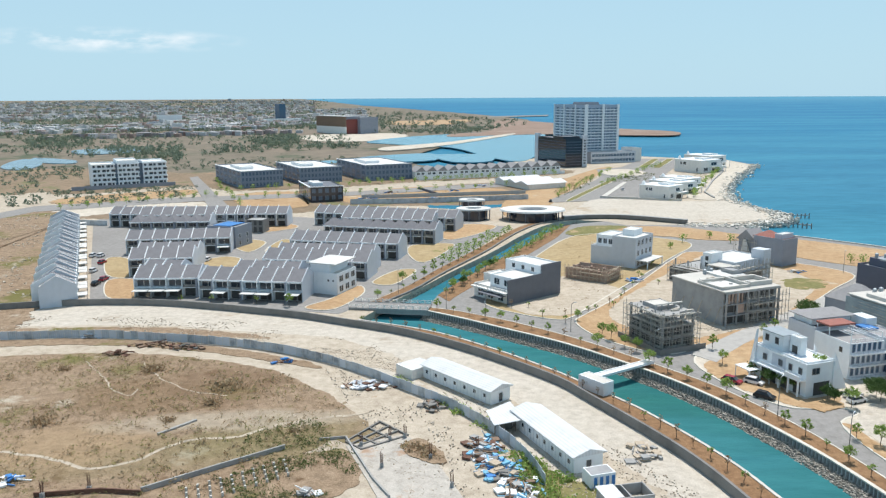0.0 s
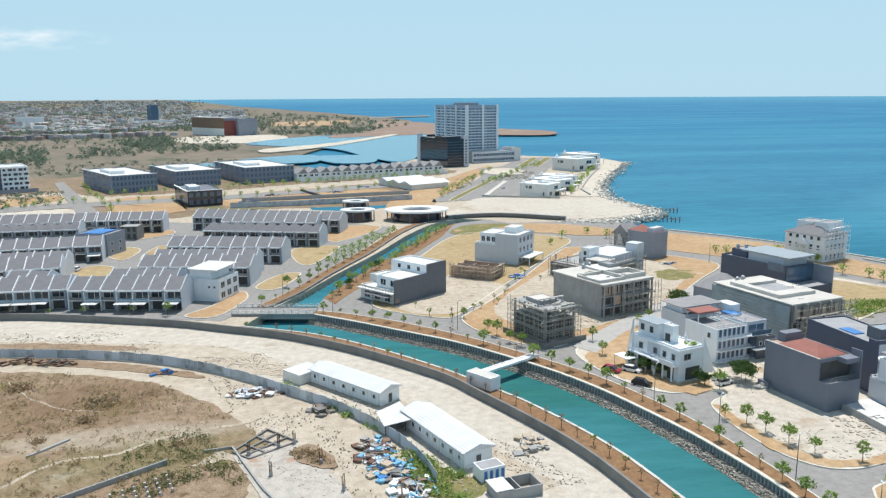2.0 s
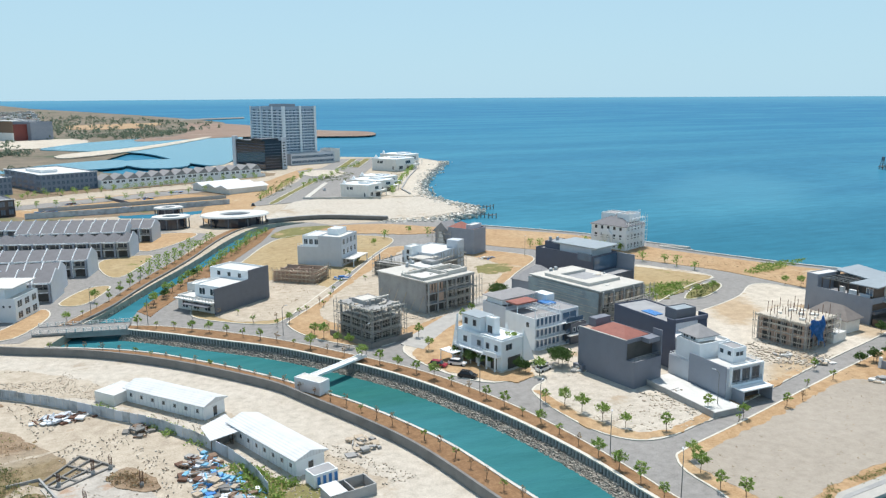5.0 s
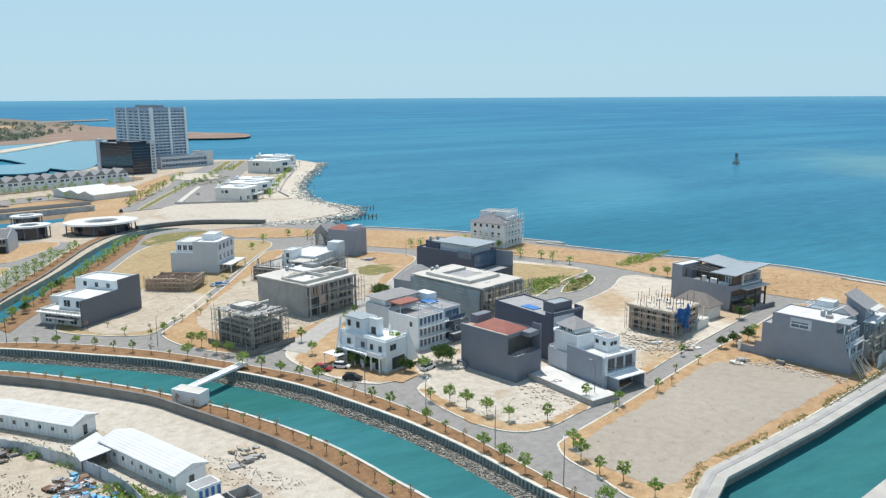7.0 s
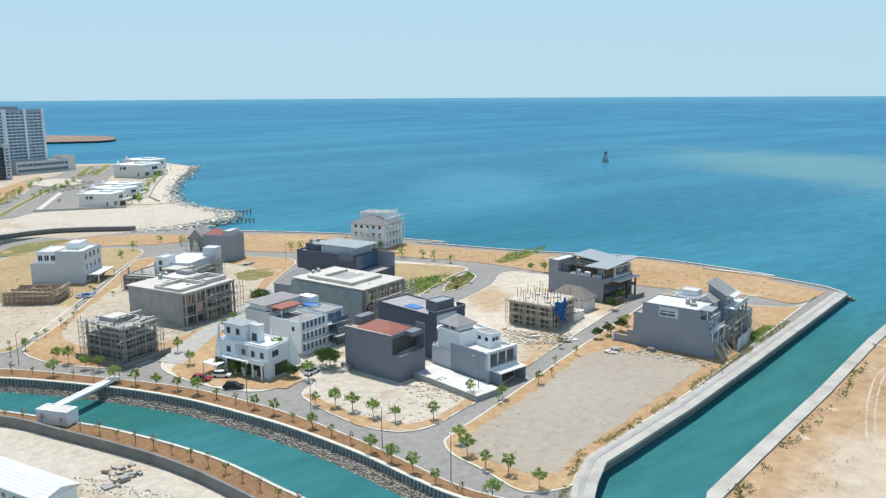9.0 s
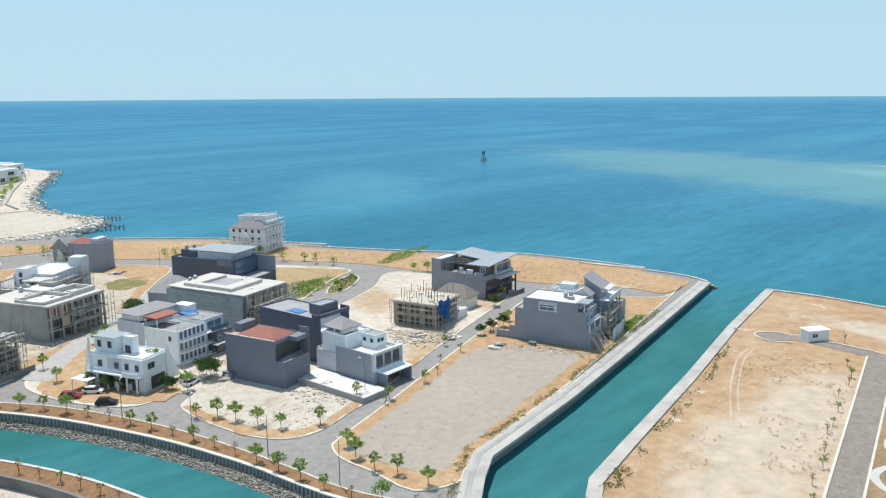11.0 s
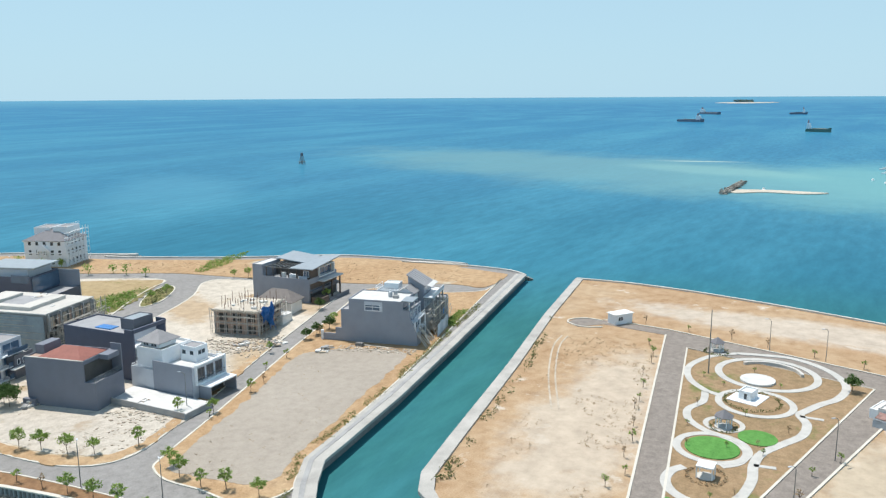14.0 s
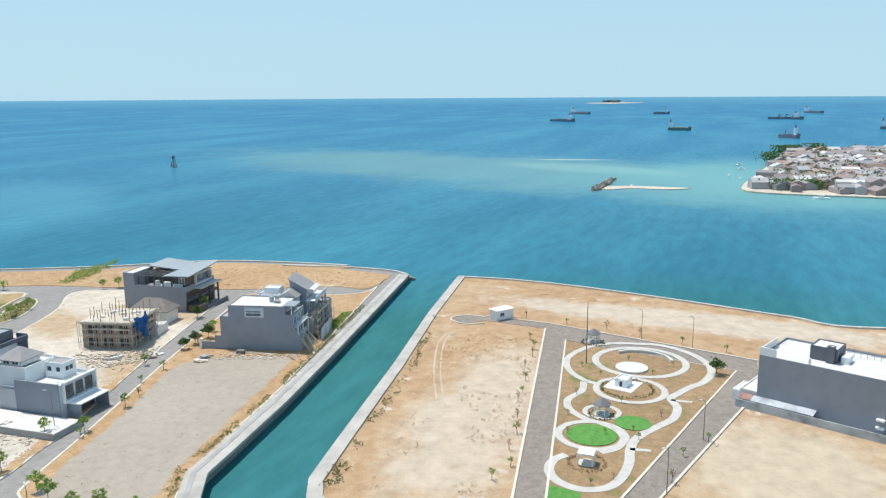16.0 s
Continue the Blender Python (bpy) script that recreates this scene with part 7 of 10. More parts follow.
e = span("footbridge", (30.2, 163.6), (47.8, 175.3), 1.8, 1.2, "white flat footbridge across the canal", M_ROOFWHITE, None)
boxpart("pier", (0.3, -1.0, -3.6, 0.9, 1.0, -0.5), M_CONC, e)
boxpart("soffit", (0.5, -0.5, -0.75, 20.8, 0.5, -0.31), M_CONCDARK, e)
e = span("road_bridge", (-27.5, 229.0), (-4.2, 225.2), 7.0, 0.6, "grey concrete road bridge with post railings", M_ASPHALT, M_CREAM)
boxpart("arch_beam", (0, -3.3, -1.6, 25, 3.3, -0.52), M_CONC, e)

# rock slopes
def slope(name, line_hi, line_lo, z_hi, z_lo, mat, n, r, label, base):
    bm = bmesh.new()
    m = min(len(line_hi), len(line_lo))
    hi = along(line_hi, 1.0)
    k = len(line_lo) - 1
    vs = []
    for i, p in enumerate(line_hi):
        q = line_lo[min(k, round(i * k / (len(line_hi) - 1)))]
        vs.append((bm.verts.new((*p, z_hi)), bm.verts.new((*q, z_lo))))
    for a, c in zip(vs, vs[1:]):
        if len({*a, *c}) == 4:
            bm.faces.new((a[0], c[0], c[1], a[1]))
    tagged(obj(name, bm, base), label, "slope", kind="structure")
    bm = bmesh.new()
    for _ in range(n):
        i = random.random() * (len(vs) - 1)
        a, t = int(i), i - int(i)
        p = Vector(vs_pos(line_hi, line_lo, a, k, z_hi, z_lo, 0)).lerp(Vector(vs_pos(line_hi, line_lo, a + 1, k, z_hi, z_lo, 0)), t)
        q = Vector(vs_pos(line_hi, line_lo, a, k, z_hi, z_lo, 1)).lerp(Vector(vs_pos(line_hi, line_lo, a + 1, k, z_hi, z_lo, 1)), t)
        s = random.random()
        o = p.lerp(q, s)
        rock(bm, o.x, o.y, o.z + 0.1, r * random.uniform(0.5, 1.3))
    tagged(obj("slope_stones", bm, mat), label, "stones", kind="stuff")


def vs_pos(hi, lo, i, k, zh, zl, which):
    return (*hi[i], zh) if which == 0 else (*lo[min(k, round(i * k / (len(hi) - 1)))], zl)


A_NORMAL = normals(A_WALL_N, False)
A_TOE = [(p[0] - 0.3 * q.x, p[1] - 0.3 * q.y) for p, q in zip(A_WALL_N, A_NORMAL)]
slope("rock_slope", A_TOE, A_WATER_N, -1.15, -2.5, M_REVET, 8000, 0.30, "grey rubble slope below the canal wall", M_CONCDARK)
bm = bmesh.new()
for x, y in along(A_TOE, 0.9):
    bx(bm, x - 0.16, y - 0.16, -1.7, x + 0.16, y + 0.16, 0.18)
tagged(obj("sheet_piles", bm, M_CONC), "grey upright piles of the canal wall", "piles", kind="stuff")
# canal B banks
B_WALL_W = soft_line([(-19.3, 230.4), (-9.3, 249.0), (0.8, 274.4), (16.8, 310.8), (33.1, 353.5), (47.8, 380.0), (66.2, 391.6), (88.9, 392.6), (116.4, 375.9)])
bm = bmesh.new()
ribbon(bm, B_WALL_W, 0.3, 0.3, -2.2, 0.6)
tagged(obj("canal_wall", bm, M_CONCDARK), "dark stone canal wall curving to the shore", "wall", kind="structure")
slab("canal_strip", B_WALL_W[:37] + soft_line([(45.9, 387.0), (31.2, 361.1), (15.0, 320.4), (-1.2, 281.9), (-11.4, 255.2), (-22.5, 233.7)]), -0.3, 0.06, M_BROWN, "brown strip with young trees beside the side canal")
slope("rock_slope", B_WALL_W[:37], B_WEST, -0.8, -2.4, M_REVET, 900, 0.5, "rubble slope of the side canal", M_CONCDARK)
slab("green_bank", soft_line([(54.7, 352.7), (65.2, 369.4), (79.0, 372.2), (86.3, 368.7), (74.5, 356.6), (61.0, 345.3)], 4, True), -0.2, 0.18, M_GRASS, "green grass bank at the canal's end")
slab("canal_strip", B_EAST[:31] + soft_line([(49.3, 341.5), (33.0, 304.7), (17.6, 270.4), (5.2, 243.5), (1.5, 233.9)]), -0.4, 0.1, M_BROWN, "brown strip with trees beside the side canal")

slab("bare_sand", [(77.8, 361.3), (86.6, 368.6), (100.2, 369.8), (114.5, 363.9), (130.1, 348.4), (142.0, 335.4), (145.6, 327.1), (126.1, 331.4), (110.6, 333.6), (99.3, 341.6), (84.9, 347.5)], -0.2, 0.16, M_ORANGE, "orange sandy ground behind the curved canal wall")
bm = bmesh.new()
ribbon(bm, B_WALL_W[34:], 1.6, 0.3, -2.2, 2.0)
tagged(obj("canal_wall", bm, M_CONCDARK), "high dark stone wall at the canal's end", "wall", kind="structure")
bm = bmesh.new()
ribbon(bm, B_WALL_W[34:], 1.8, 0.5, 2.0, 2.2)
tagged(obj("wall_cap", bm, M_CONC), "grey cap on the dark stone wall", "wall", kind="structure")

# ---- cape with promenade, villas and tower ----
slab("sand_apron", soft_line([(58.5, 397.4), (72.3, 429.0), (92.2, 468.3), (135.7, 456.4), (164.6, 455.1), (166.7, 410.7), (165.5, 393.5), (140.9, 380.1), (117.9, 380.9), (90.1, 398.1)], 4, True), -0.2, 0.15, M_WHITEROAD, "white sand fill at the cape")
slab("sand_apron", soft_line([(145.8, 473.7), (178.1, 548.6), (232.9, 675.6), (255.5, 719.6), (262.7, 684.5), (215.8, 588.2), (179.7, 506.1), (167.5, 465.0)], 4, True), -0.2, 0.17, M_SAND, "pale sand promenade along the sea")
slab("promenade_road", [(72.6, 474.4), (118.9, 582.8), (195.8, 730.2), (222.9, 734.9), (181.8, 638.2), (151.9, 563.8), (118.7, 477.0), (90.3, 468.9)], -0.2, 0.1, M_ASPHALT, "grey paved streets and parking by the villas", "road")
slab("boulevard", [(60.0, 455.0), (63.1, 466.4), (109.9, 573.2), (119.0, 600.0), (126.0, 655.0), (150.0, 672.0), (189.8, 760.4), (226.0, 756.0), (185.5, 665.7), (166.0, 615.0), (140.0, 575.0), (92.0, 462.0)], -0.2, 0.14, M_ASPHALT, "grey asphalt boulevard with two carriageways", "road")
block("median", [(72.7, 464.0), (76.1, 462.7), (96.0, 509.0), (122.4, 568.4), (121.0, 574.3), (95.0, 516.0)], M_GRASS, "narrow planted median of the boulevard", 3, top=0.3)
for a, c, k in (((166.5, 668.0), (200.0, 752.0), 3.0), ((178.0, 665.0), (214.0, 752.0), 3.0)):
    a, c = Vector(a), Vector(c)
    q = Vector((a.y - c.y, c.x - a.x)).normalized() * k
    block("median", [tuple(a - q), tuple(c - q), tuple(c + q), tuple(a + q)], M_GRASS, "planted strip between paved streets", 0, top=0.3)
block("roundabout", [(124.8, 629.4), (136.9, 648.9), (149.7, 650.8), (158.0, 633.9), (155.8, 613.2), (145.3, 598.9), (132.2, 600.0), (124.9, 610.7)], M_SAND, "planted roundabout in pale stone", 4, top=0.5)
block("parking_island", [(97.0, 482.0), (99.0, 481.0), (128.0, 556.0), (127.0, 559.0)], M_PALECONC, "pale paved strip beside the boulevard", 0, top=0.25)
bm = bmesh.new()
ribbon(bm, [(94.0, 475.0), (114.9, 467.6), (138.5, 458.8)], 0.3, 0.3, -0.2, 1.1)
tagged(obj("edge_wall", bm, M_PALECONC), "low pale wall between parking and bare sand", "wall", kind="structure")
bm = bmesh.new()
ribbon(bm, [(161.0, 470.0), (164.0, 496.7), (190.0, 560.0), (222.6, 631.7), (240.0, 680.0)], 0.5, 0.5, -0.2, 1.0)
tagged(obj("edge_wall", bm, M_CONC), "low grey wall of the seaside terrace", "wall", kind="structure")
slab("roadside_strip", soft_line([(33.0, 400.2), (53.9, 429.8), (75.4, 490.6), (111.4, 589.9), (142.0, 665.7), (130.4, 666.4), (83.6, 571.8), (52.5, 506.1), (34.1, 453.4)], 4, True), -0.2, 0.1, M_ORANGE, "orange verge with small trees by the boulevard")
stones = soft_line([(115.9, 374.2), (134.7, 370.2), (164.2, 386.3), (172.2, 402.6), (170.1, 427.3), (168.8, 464.9), (181.5, 509.0), (218.1, 592.1), (271.6, 695.1)], 8)
bm = bmesh.new()
for _ in range(3200):
    p = random.choice(stones)
    k = random.uniform(-5, 3.5)
    rock(bm, p[0] + random.gauss(0, 3), p[1] + random.gauss(0, 3), random.uniform(-2.2, 0.1), random.uniform(0.6, 1.5))
tagged(obj("armour_stones", bm, M_PALESTONE), "pale armour stones round the cape", "stones", kind="stuff")
bm = bmesh.new()
for line, n in ((SEA, 1500), (SEA_E, 1800)):
    ns = normals(line, False)
    for _ in range(n):
        i = random.randrange(len(line) - 1)
        t = random.random()
        x, y = line[i][0] * (1 - t) + line[i + 1][0] * t, line[i][1] * (1 - t) + line[i + 1][1] * t
        k = random.uniform(0.8, 3.2)
        rock(bm, x + ns[i].x * k, y + ns[i].y * k, -0.4 - k * 0.55, random.uniform(0.4, 1.0))
tagged(obj("armour_stones", bm, M_REVET), "grey armour stones below the sea wall", "stones", kind="stuff")
for a, c in (((171.1, 403.5), (188.2, 404.7)), ((161.5, 382.1), (175.1, 373.2))):
    e = tagged(new("jetty"), "thin timber jetty on piles in the sea", "jetty", "sea jetties")
    a, c = Vector(a), Vector(c)
    bm = bmesh.new()
    bar(bm, (a.x, a.y, -0.4), (c.x, c.y, -0.4), 0.2)
    part("deck", bm, M_CONC, e)
    for i in range(9):
        p = a.lerp(c, i / 8)
        bm = bmesh.new()
        bar(bm, (p.x, p.y, -3.5), (p.x, p.y, 0.5), 0.2)
        part("post", bm, M_CONCDARK, e)

# hotel tower
b = Building("hotel_tower", (128.8, 726.3), (105.6, 782.3), (161.7, 735.0), 51.3, "white and grey high-rise hotel with rows of windows", "tower")
l, w, h = b.l, b.w, b.h
b.mass(0, 0, 0, l, w, h, M_TOWER, M_FLATROOF, 1.0)
for x in (0, l * 0.5, l - 1.5):
    b.box("fin", x - 0.3, -1.0, 0, x + 1.8, 0, h + 0.5, M_WHITE)
for f in range(17):
    z = h * 0.12 + f * h * 0.05
    for i in range(8):
        b.window("R", 2.4 + i * (l - 3) / 8, z, (l - 3) / 8 * 0.72, h * 0.032, 0, M_GLASSB)
    b.box("balcony_slab", 1.8, -0.7, z - h * 0.010, l * 0.5 - 0.4, 0, z, M_WHITE)
    b.box("balcony_slab", l * 0.5 + 1.9, -0.7, z - h * 0.010, l - 1.9, 0, z, M_WHITE)
    for i in range(6):
        b.window("L", 1.5 + i * (w - 2) / 6, z, (w - 2) / 6 * 0.6, h * 0.03, 0, M_GLASSB)
    for y0, y1 in ((0.03, 0.29), (0.33, 0.65), (0.69, 0.96)):
        b.box("balcony_slab", -0.6, w * y0, z - h * 0.012, 0, w * y1, z, M_WHITE)
for y in (w * 0.0, w * 0.3, w * 0.66, w - 1.2):
    b.box("fin", -0.8, y, 0, 0, y + 1.2, h + 0.3, M_WHITE)
b.mass(l * 0.3, w * 0.3, h - 1, l * 0.7, w * 0.7, h + 2.2, M_GREY, M_FLATROOF, 0.3)
b.mass(-4, -18, 0, l + 8, -1.2, h * 0.2, M_PALEGREY, M_FLATROOF, 1.0)
b.grid("R", -3, l + 7, 14, h * 0.03, h * 0.085, 2, 3.0, h * 0.05, -18, pane=M_GLASSB)
b.mass(l + 8.1, -12, 0, l + 18, 6, h * 0.24, M_CREAM, M_FLATROOF, 1.0)
# black wedge-topped office in front of it
b = Building("office_tower", (103.5, 675.0), (91.2, 726.2), (120.6, 686.3), 23.9, "black glazed office with pale end piers", "tower")
l, w, h = b.l, b.w, b.h
b.mass(0, 0, 0, l, w, h, M_CURTAIN, M_DARK, 0.5)
b.mass(0.5, w * 0.1, h - 0.5, l * 0.8, w * 0.45, h * 1.07, M_CURTAIN, M_DARK, 0.3)
b.box("end_pier", l * 0.8, -0.6, 0, l + 0.5, 3, h * 1.12, M_PALEGREY)
b.box("end_pier", -0.6, w - 2, 0, 2, w + 4, h * 1.12, M_PALEGREY)
for f in range(9):
    b.box("spandrel", -0.12, 0.4, h * (0.08 + 0.1 * f), 0, w - 2.2, h * (0.08 + 0.1 * f) + 0.35, M_NAVY)
    b.box("spandrel", 0.3, -0.12, h * (0.08 + 0.1 * f), l * 0.78, 0, h * (0.08 + 0.1 * f) + 0.35, M_NAVY)
    b.window("R", l * 0.84, h * (0.1 + 0.1 * f), l * 0.12, h * 0.06, -0.6)


# promenade villas
def villa(near, left, right, h, label):
    b = Building("villa", near, left, right, h, label, "villa", "promenade villas")
    l, w = b.l, b.w
    b.mass(0, 0, 0, l * 0.8, w, h * 0.9, M_CREAM, M_ROOFWHITE, 0.5)
    b.mass(l * 0.8, w * 0.1, 0, l, w * 0.9, h * 0.55, M_CREAM, M_ROOFWHITE, 0.4)
    b.box("cornice", -0.2, -0.2, h * 0.9, l * 0.8 + 0.2, w + 0.2, h * 0.94, M_WHITE)
    b.mass(l * 0.3, w * 0.2, h * 0.8, l * 0.65, w * 0.55, h * 1.05, M_WHITE, M_ROOFWHITE, 0.3)
    b.window("L", w * 0.1, h * 0.1, w * 0.06, h * 0.3)
    b.window("L", w * 0.55, h * 0.55, w * 0.12, h * 0.22)
    b.window("L", w * 0.70, h * 0.55, w * 0.08, h * 0.22)
    b.window("R", l * 0.12, h * 0.12, l * 0.16, h * 0.28)
    b.window("R", l * 0.40, h * 0.52, l * 0.22, h * 0.24)
    b.box("garage_opening", l * 0.45, -0.05, 0.1, l * 0.72, 0.02, h * 0.3, M_VOID)
    b.box("canopy", l * 0.4, -2.5, h * 0.42, l * 0.95, -0.01, h * 0.46, M_CREAM)
    b.box("canopy_post", l * 0.9, -2.4, 0, l * 0.92, -2.1, h * 0.42, M_CREAM)
    rail(b, [(l * 0.8, w * 0.1), (l, w * 0.1), (l, w * 0.9)], h * 0.55)
    bm = bmesh.new()
    cyl(bm, l * 0.1, w * 0.92, h * 0.94, h * 1.06, 1.1, 1.1, 12)
    cyl(bm, l * 0.1, w * 0.92, h * 1.06, h * 1.2, 1.1, 0.15, 12)
    part("cupola", bm, M_WHITE, b.e)


villa((131.4, 461.6), (119.0, 476.9), (143.6, 478.2), 8.6, "cream two-storey promenade villa with flat white roof")
villa((144.7, 487.0), (135.7, 509.4), (157.4, 505.9), 8.0, "cream promenade villa with cupola and roof terrace")
villa((158.9, 515.8), (148.9, 537.2), (169.3, 530.7), 7.3, "cream promenade villa between its neighbours")
villa((199.6, 616.8), (189.5, 641.0), (218.9, 642.2), 10.6, "white promenade villa with stepped roof")
villa((222.3, 658.1), (211.2, 685.8), (235.3, 677.7), 10.8, "white promenade villa with dome and roof terrace")


# ---- offices and halls behind the estate ----
def office(near, left, right, h, mat, label, n, floors, roof=M_ROOFWHITE, name="office_block"):
    b = Building(name, near, left, right, h, label, "office", "office blocks")
    l, w = b.l, b.w
    b.mass(0, 0, 0, l, w, h, mat, roof, 0.6)
    for f in range(floors):
        z = h * (f + 0.25) / (floors + 0.1)
        for i in range(n):
            b.window("R", l * (i + 0.2) / n, z, l / n * 0.62, h / floors * 0.62, 0, M_GLASSB, mat)
        for i in range(max(2, n // 2)):
            b.window("L", w * (i + 0.2) / max(2, n // 2), z, w / max(2, n // 2) * 0.6, h / floors * 0.62, 0, M_GLASSB, mat)
    b.box("roof_edge", -0.5, -0.5, h, l + 0.5, 0.4, h + 0.25, M_WHITE)
    b.box("roof_edge", -0.5, 0.4, h, 0.4, w + 0.5, h + 0.25, M_WHITE)
    b.mass(l * 0.2, w * 0.3, h - 0.6, l * 0.5, w * 0.7, h + 1.3, M_WHITE, M_ROOFWHITE, 0.2)
    return b


office((-136.1, 533.9), (-163.9, 593.0), (-113.6, 553.0), 11.4, M_OFFICE, "grey office block with white flat roof", 12, 3)
office((-100.9, 559.4), (-125.8, 615.7), (-74.8, 576.5), 11.2, M_OFFICE, "grey office block with white roof edge", 12, 3)
office((-56.2, 575.5), (-78.7, 639.9), (-26.3, 597.6), 11.5, M_OFFICE, "blue-grey office block with white flat roof", 12, 3)
b = office((-77.6, 460.6), (-90.7, 495.3), (-59.3, 467.2), 8.9, M_CURTAIN, "low black-clad gallery block", 5, 2, M_DARK, "gallery")
b = Building("hospital", (-238.6, 538.9), (-254.1, 567.3), (-195.2, 560.7), 16.8, "white five-storey block with dark window strips", "building", depth=26)
l, w, h = b.l, b.w, b.h
for x0, x1, k in ((0, l * 0.3, 0.95), (l * 0.34, l * 0.62, 1.08), (l * 0.68, l, 1.0)):
    b.mass(x0, 0, 0, x1, w, h * k, M_WHITE, M_ROOFWHITE, 0.8)
    for f in range(5):
        for i in range(5):
            b.window("R", x0 + (x1 - x0) * (i + 0.25) / 5, h * (0.1 + 0.18 * f), (x1 - x0) / 5 * (0.5 + 0.3 * ((i + f) % 2)), h * 0.10, 0, M_GLASS, M_GLASSB)
        b.box("sunshade", x0 - 0.4, -1.2, h * (0.2 + 0.18 * f), x1 + 0.4, 0, h * (0.2 + 0.18 * f) + 0.8, M_WHITE)
for x0, x1 in ((l * 0.3, l * 0.34), (l * 0.62, l * 0.68)):
    b.mass(x0, 2, 0, x1, w - 2, h * 0.95, M_GLASSB, None, 0, "glazed_stair")
b.box("forecourt_wall", -14, -9, 0, l + 4, -8.6, 2.6, M_GREY)
b.box("forecourt_slab", -14, -8.6, 0, l + 4, 0, 0.4, M_PALECONC)
# saw-tooth terrace
e_pts = [Vector(p) for p in ((-20.8, 585.2), (92.8, 629.8))]
step = (e_pts[1] - e_pts[0]) / 14
for i in range(14):
    a = e_pts[0] + step * i
    b = Building("terrace_unit", tuple(a), tuple(a + Vector((-step.y, step.x)).normalized() * 14), tuple(a + step * 0.97), 5.5, "white terrace house with steep grey gable", "house", "saw-tooth terrace")
    l, w, h = b.l, b.w, b.h
    b.mass(0, 0, 0, l, w, h, M_WHITE, None, 0)
    bm = bmesh.new()
    solid(bm, [(0, -0.3, h), (l, -0.3, h), (l * 0.62, -0.3, h + 3.6), (0, w, h), (l, w, h), (l * 0.62, w, h + 3.6)], [(0, 1, 2), (3, 5, 4), (0, 2, 5, 3), (1, 4, 5, 2), (0, 3, 4, 1)])
    part("roof", bm, M_ROOFTILE2, b.e)
    b.window("R", l * 0.15, 3.2, l * 0.28, 1.6)
    b.window("R", l * 0.58, 3.2, l * 0.28, 1.6)
    b.box("boundary_wall", 0, -7, 0, l, -6.7, 2.4, M_WHITE)
# market hall with white ridged roofs
b = Building("market_hall", (55.2, 515.1), (40.9, 555.7), (78.5, 536.4), 3.6, "open hall under white ridged roofs", "hall")
l, w = b.l, b.w
b.mass(0.5, 0.5, 0, l - 0.5, w - 0.5, 3.4, M_CREAM, None, 0)
for k in range(3):
    y0, y1 = w * k / 3, w * (k + 1) / 3
    bm = bmesh.new()
    solid(bm, [(-0.8, y0, 3.5), (l + 0.8, y0, 3.5), (l + 0.8, (y0 + y1) / 2, 5.6), (-0.8, (y0 + y1) / 2, 5.6), (-0.8, y1, 3.5), (l + 0.8, y1, 3.5)], [(0, 1, 2, 3), (3, 2, 5, 4), (0, 3, 4), (1, 5, 2), (0, 4, 5, 1)])
    part("roof", bm, M_SHEDROOF, b.e)


# round pavilions
def pavilion(c, r, h, label):
    e = tagged(new("round_pavilion"), label, "pavilion", "round pavilions")
    e.location = (*c, 0)
    bm = bmesh.new()
    n = 36
    rows = [[bm.verts.new((q * r * math.cos(i * math.tau / n), q * r * 0.8 * math.sin(i * math.tau / n), z)) for i in range(n)] for q, z in ((1, h), (0.97, h + 0.7), (0.45, h + 0.7), (0.42, h))]
    for k in range(4):
        for i in range(n):
            bm.faces.new((rows[k][i], rows[k][(i + 1) % n], rows[(k + 1) % 4][(i + 1) % n], rows[(k + 1) % 4][i]))
    part("roof_ring", bm, M_ROOFWHITE, e)
    bm = bmesh.new()
    cyl(bm, 0, 0, 0, h, r * 0.75, r * 0.75, 24)
    part("glass_wall", bm, M_CURTAIN, e)
    for i in range(10):
        a = i * math.tau / 10
        bm = bmesh.new()
        bar(bm, (0.9 * r * math.cos(a), 0.72 * r * math.sin(a), 0), (0.9 * r * math.cos(a), 0.72 * r * math.sin(a), h), 0.25)
        part("column", bm, M_DARK, e)


pavilion((44.5, 394.2), 16.5, 4.6, "round dark glass pavilion under a white ring roof")
pavilion((15.0, 395.3), 9, 5.0, "small round pavilion with white ring roof")
pavilion((14.7, 410.6), 7, 7.4, "small round pavilion with higher white ring roof")
# site basin with blue fence
slab("site_ground", soft_line([(-65.8, 497.0), (-9.6, 540.9), (39.2, 522.1), (39.4, 478.5), (-8.4, 465.0), (-47.0, 452.0)], 3, True), -0.2, 0.05, M_ORANGE, "orange building ground with machines")
sheet("basin", [(-15.3, 475.6), (51.3, 494.5), (48.2, 448.1), (13.7, 427.1), (-7.9, 436.6)], M_WATER, "dark water basin behind a blue fence", 0.02, "water")
low_wall("site_fence", [(-53.5, 452.3), (-14.7, 455.5), (50.5, 470.1)], 3.0, M_FENCE, "pale blue sheet fence round a building site", 0.1)
low_wall("site_fence", [(-49.6, 477.1), (-15.6, 483.6), (51.6, 497.4)], 2.2, M_STEEL, "pale blue sheet fence behind the basin", 0.1)
low_wall("site_fence", [(-16.9, 524.8), (-3.5, 491.4)], 1.6, M_NAVY, "dark blue hoarding on the site", 0.2)
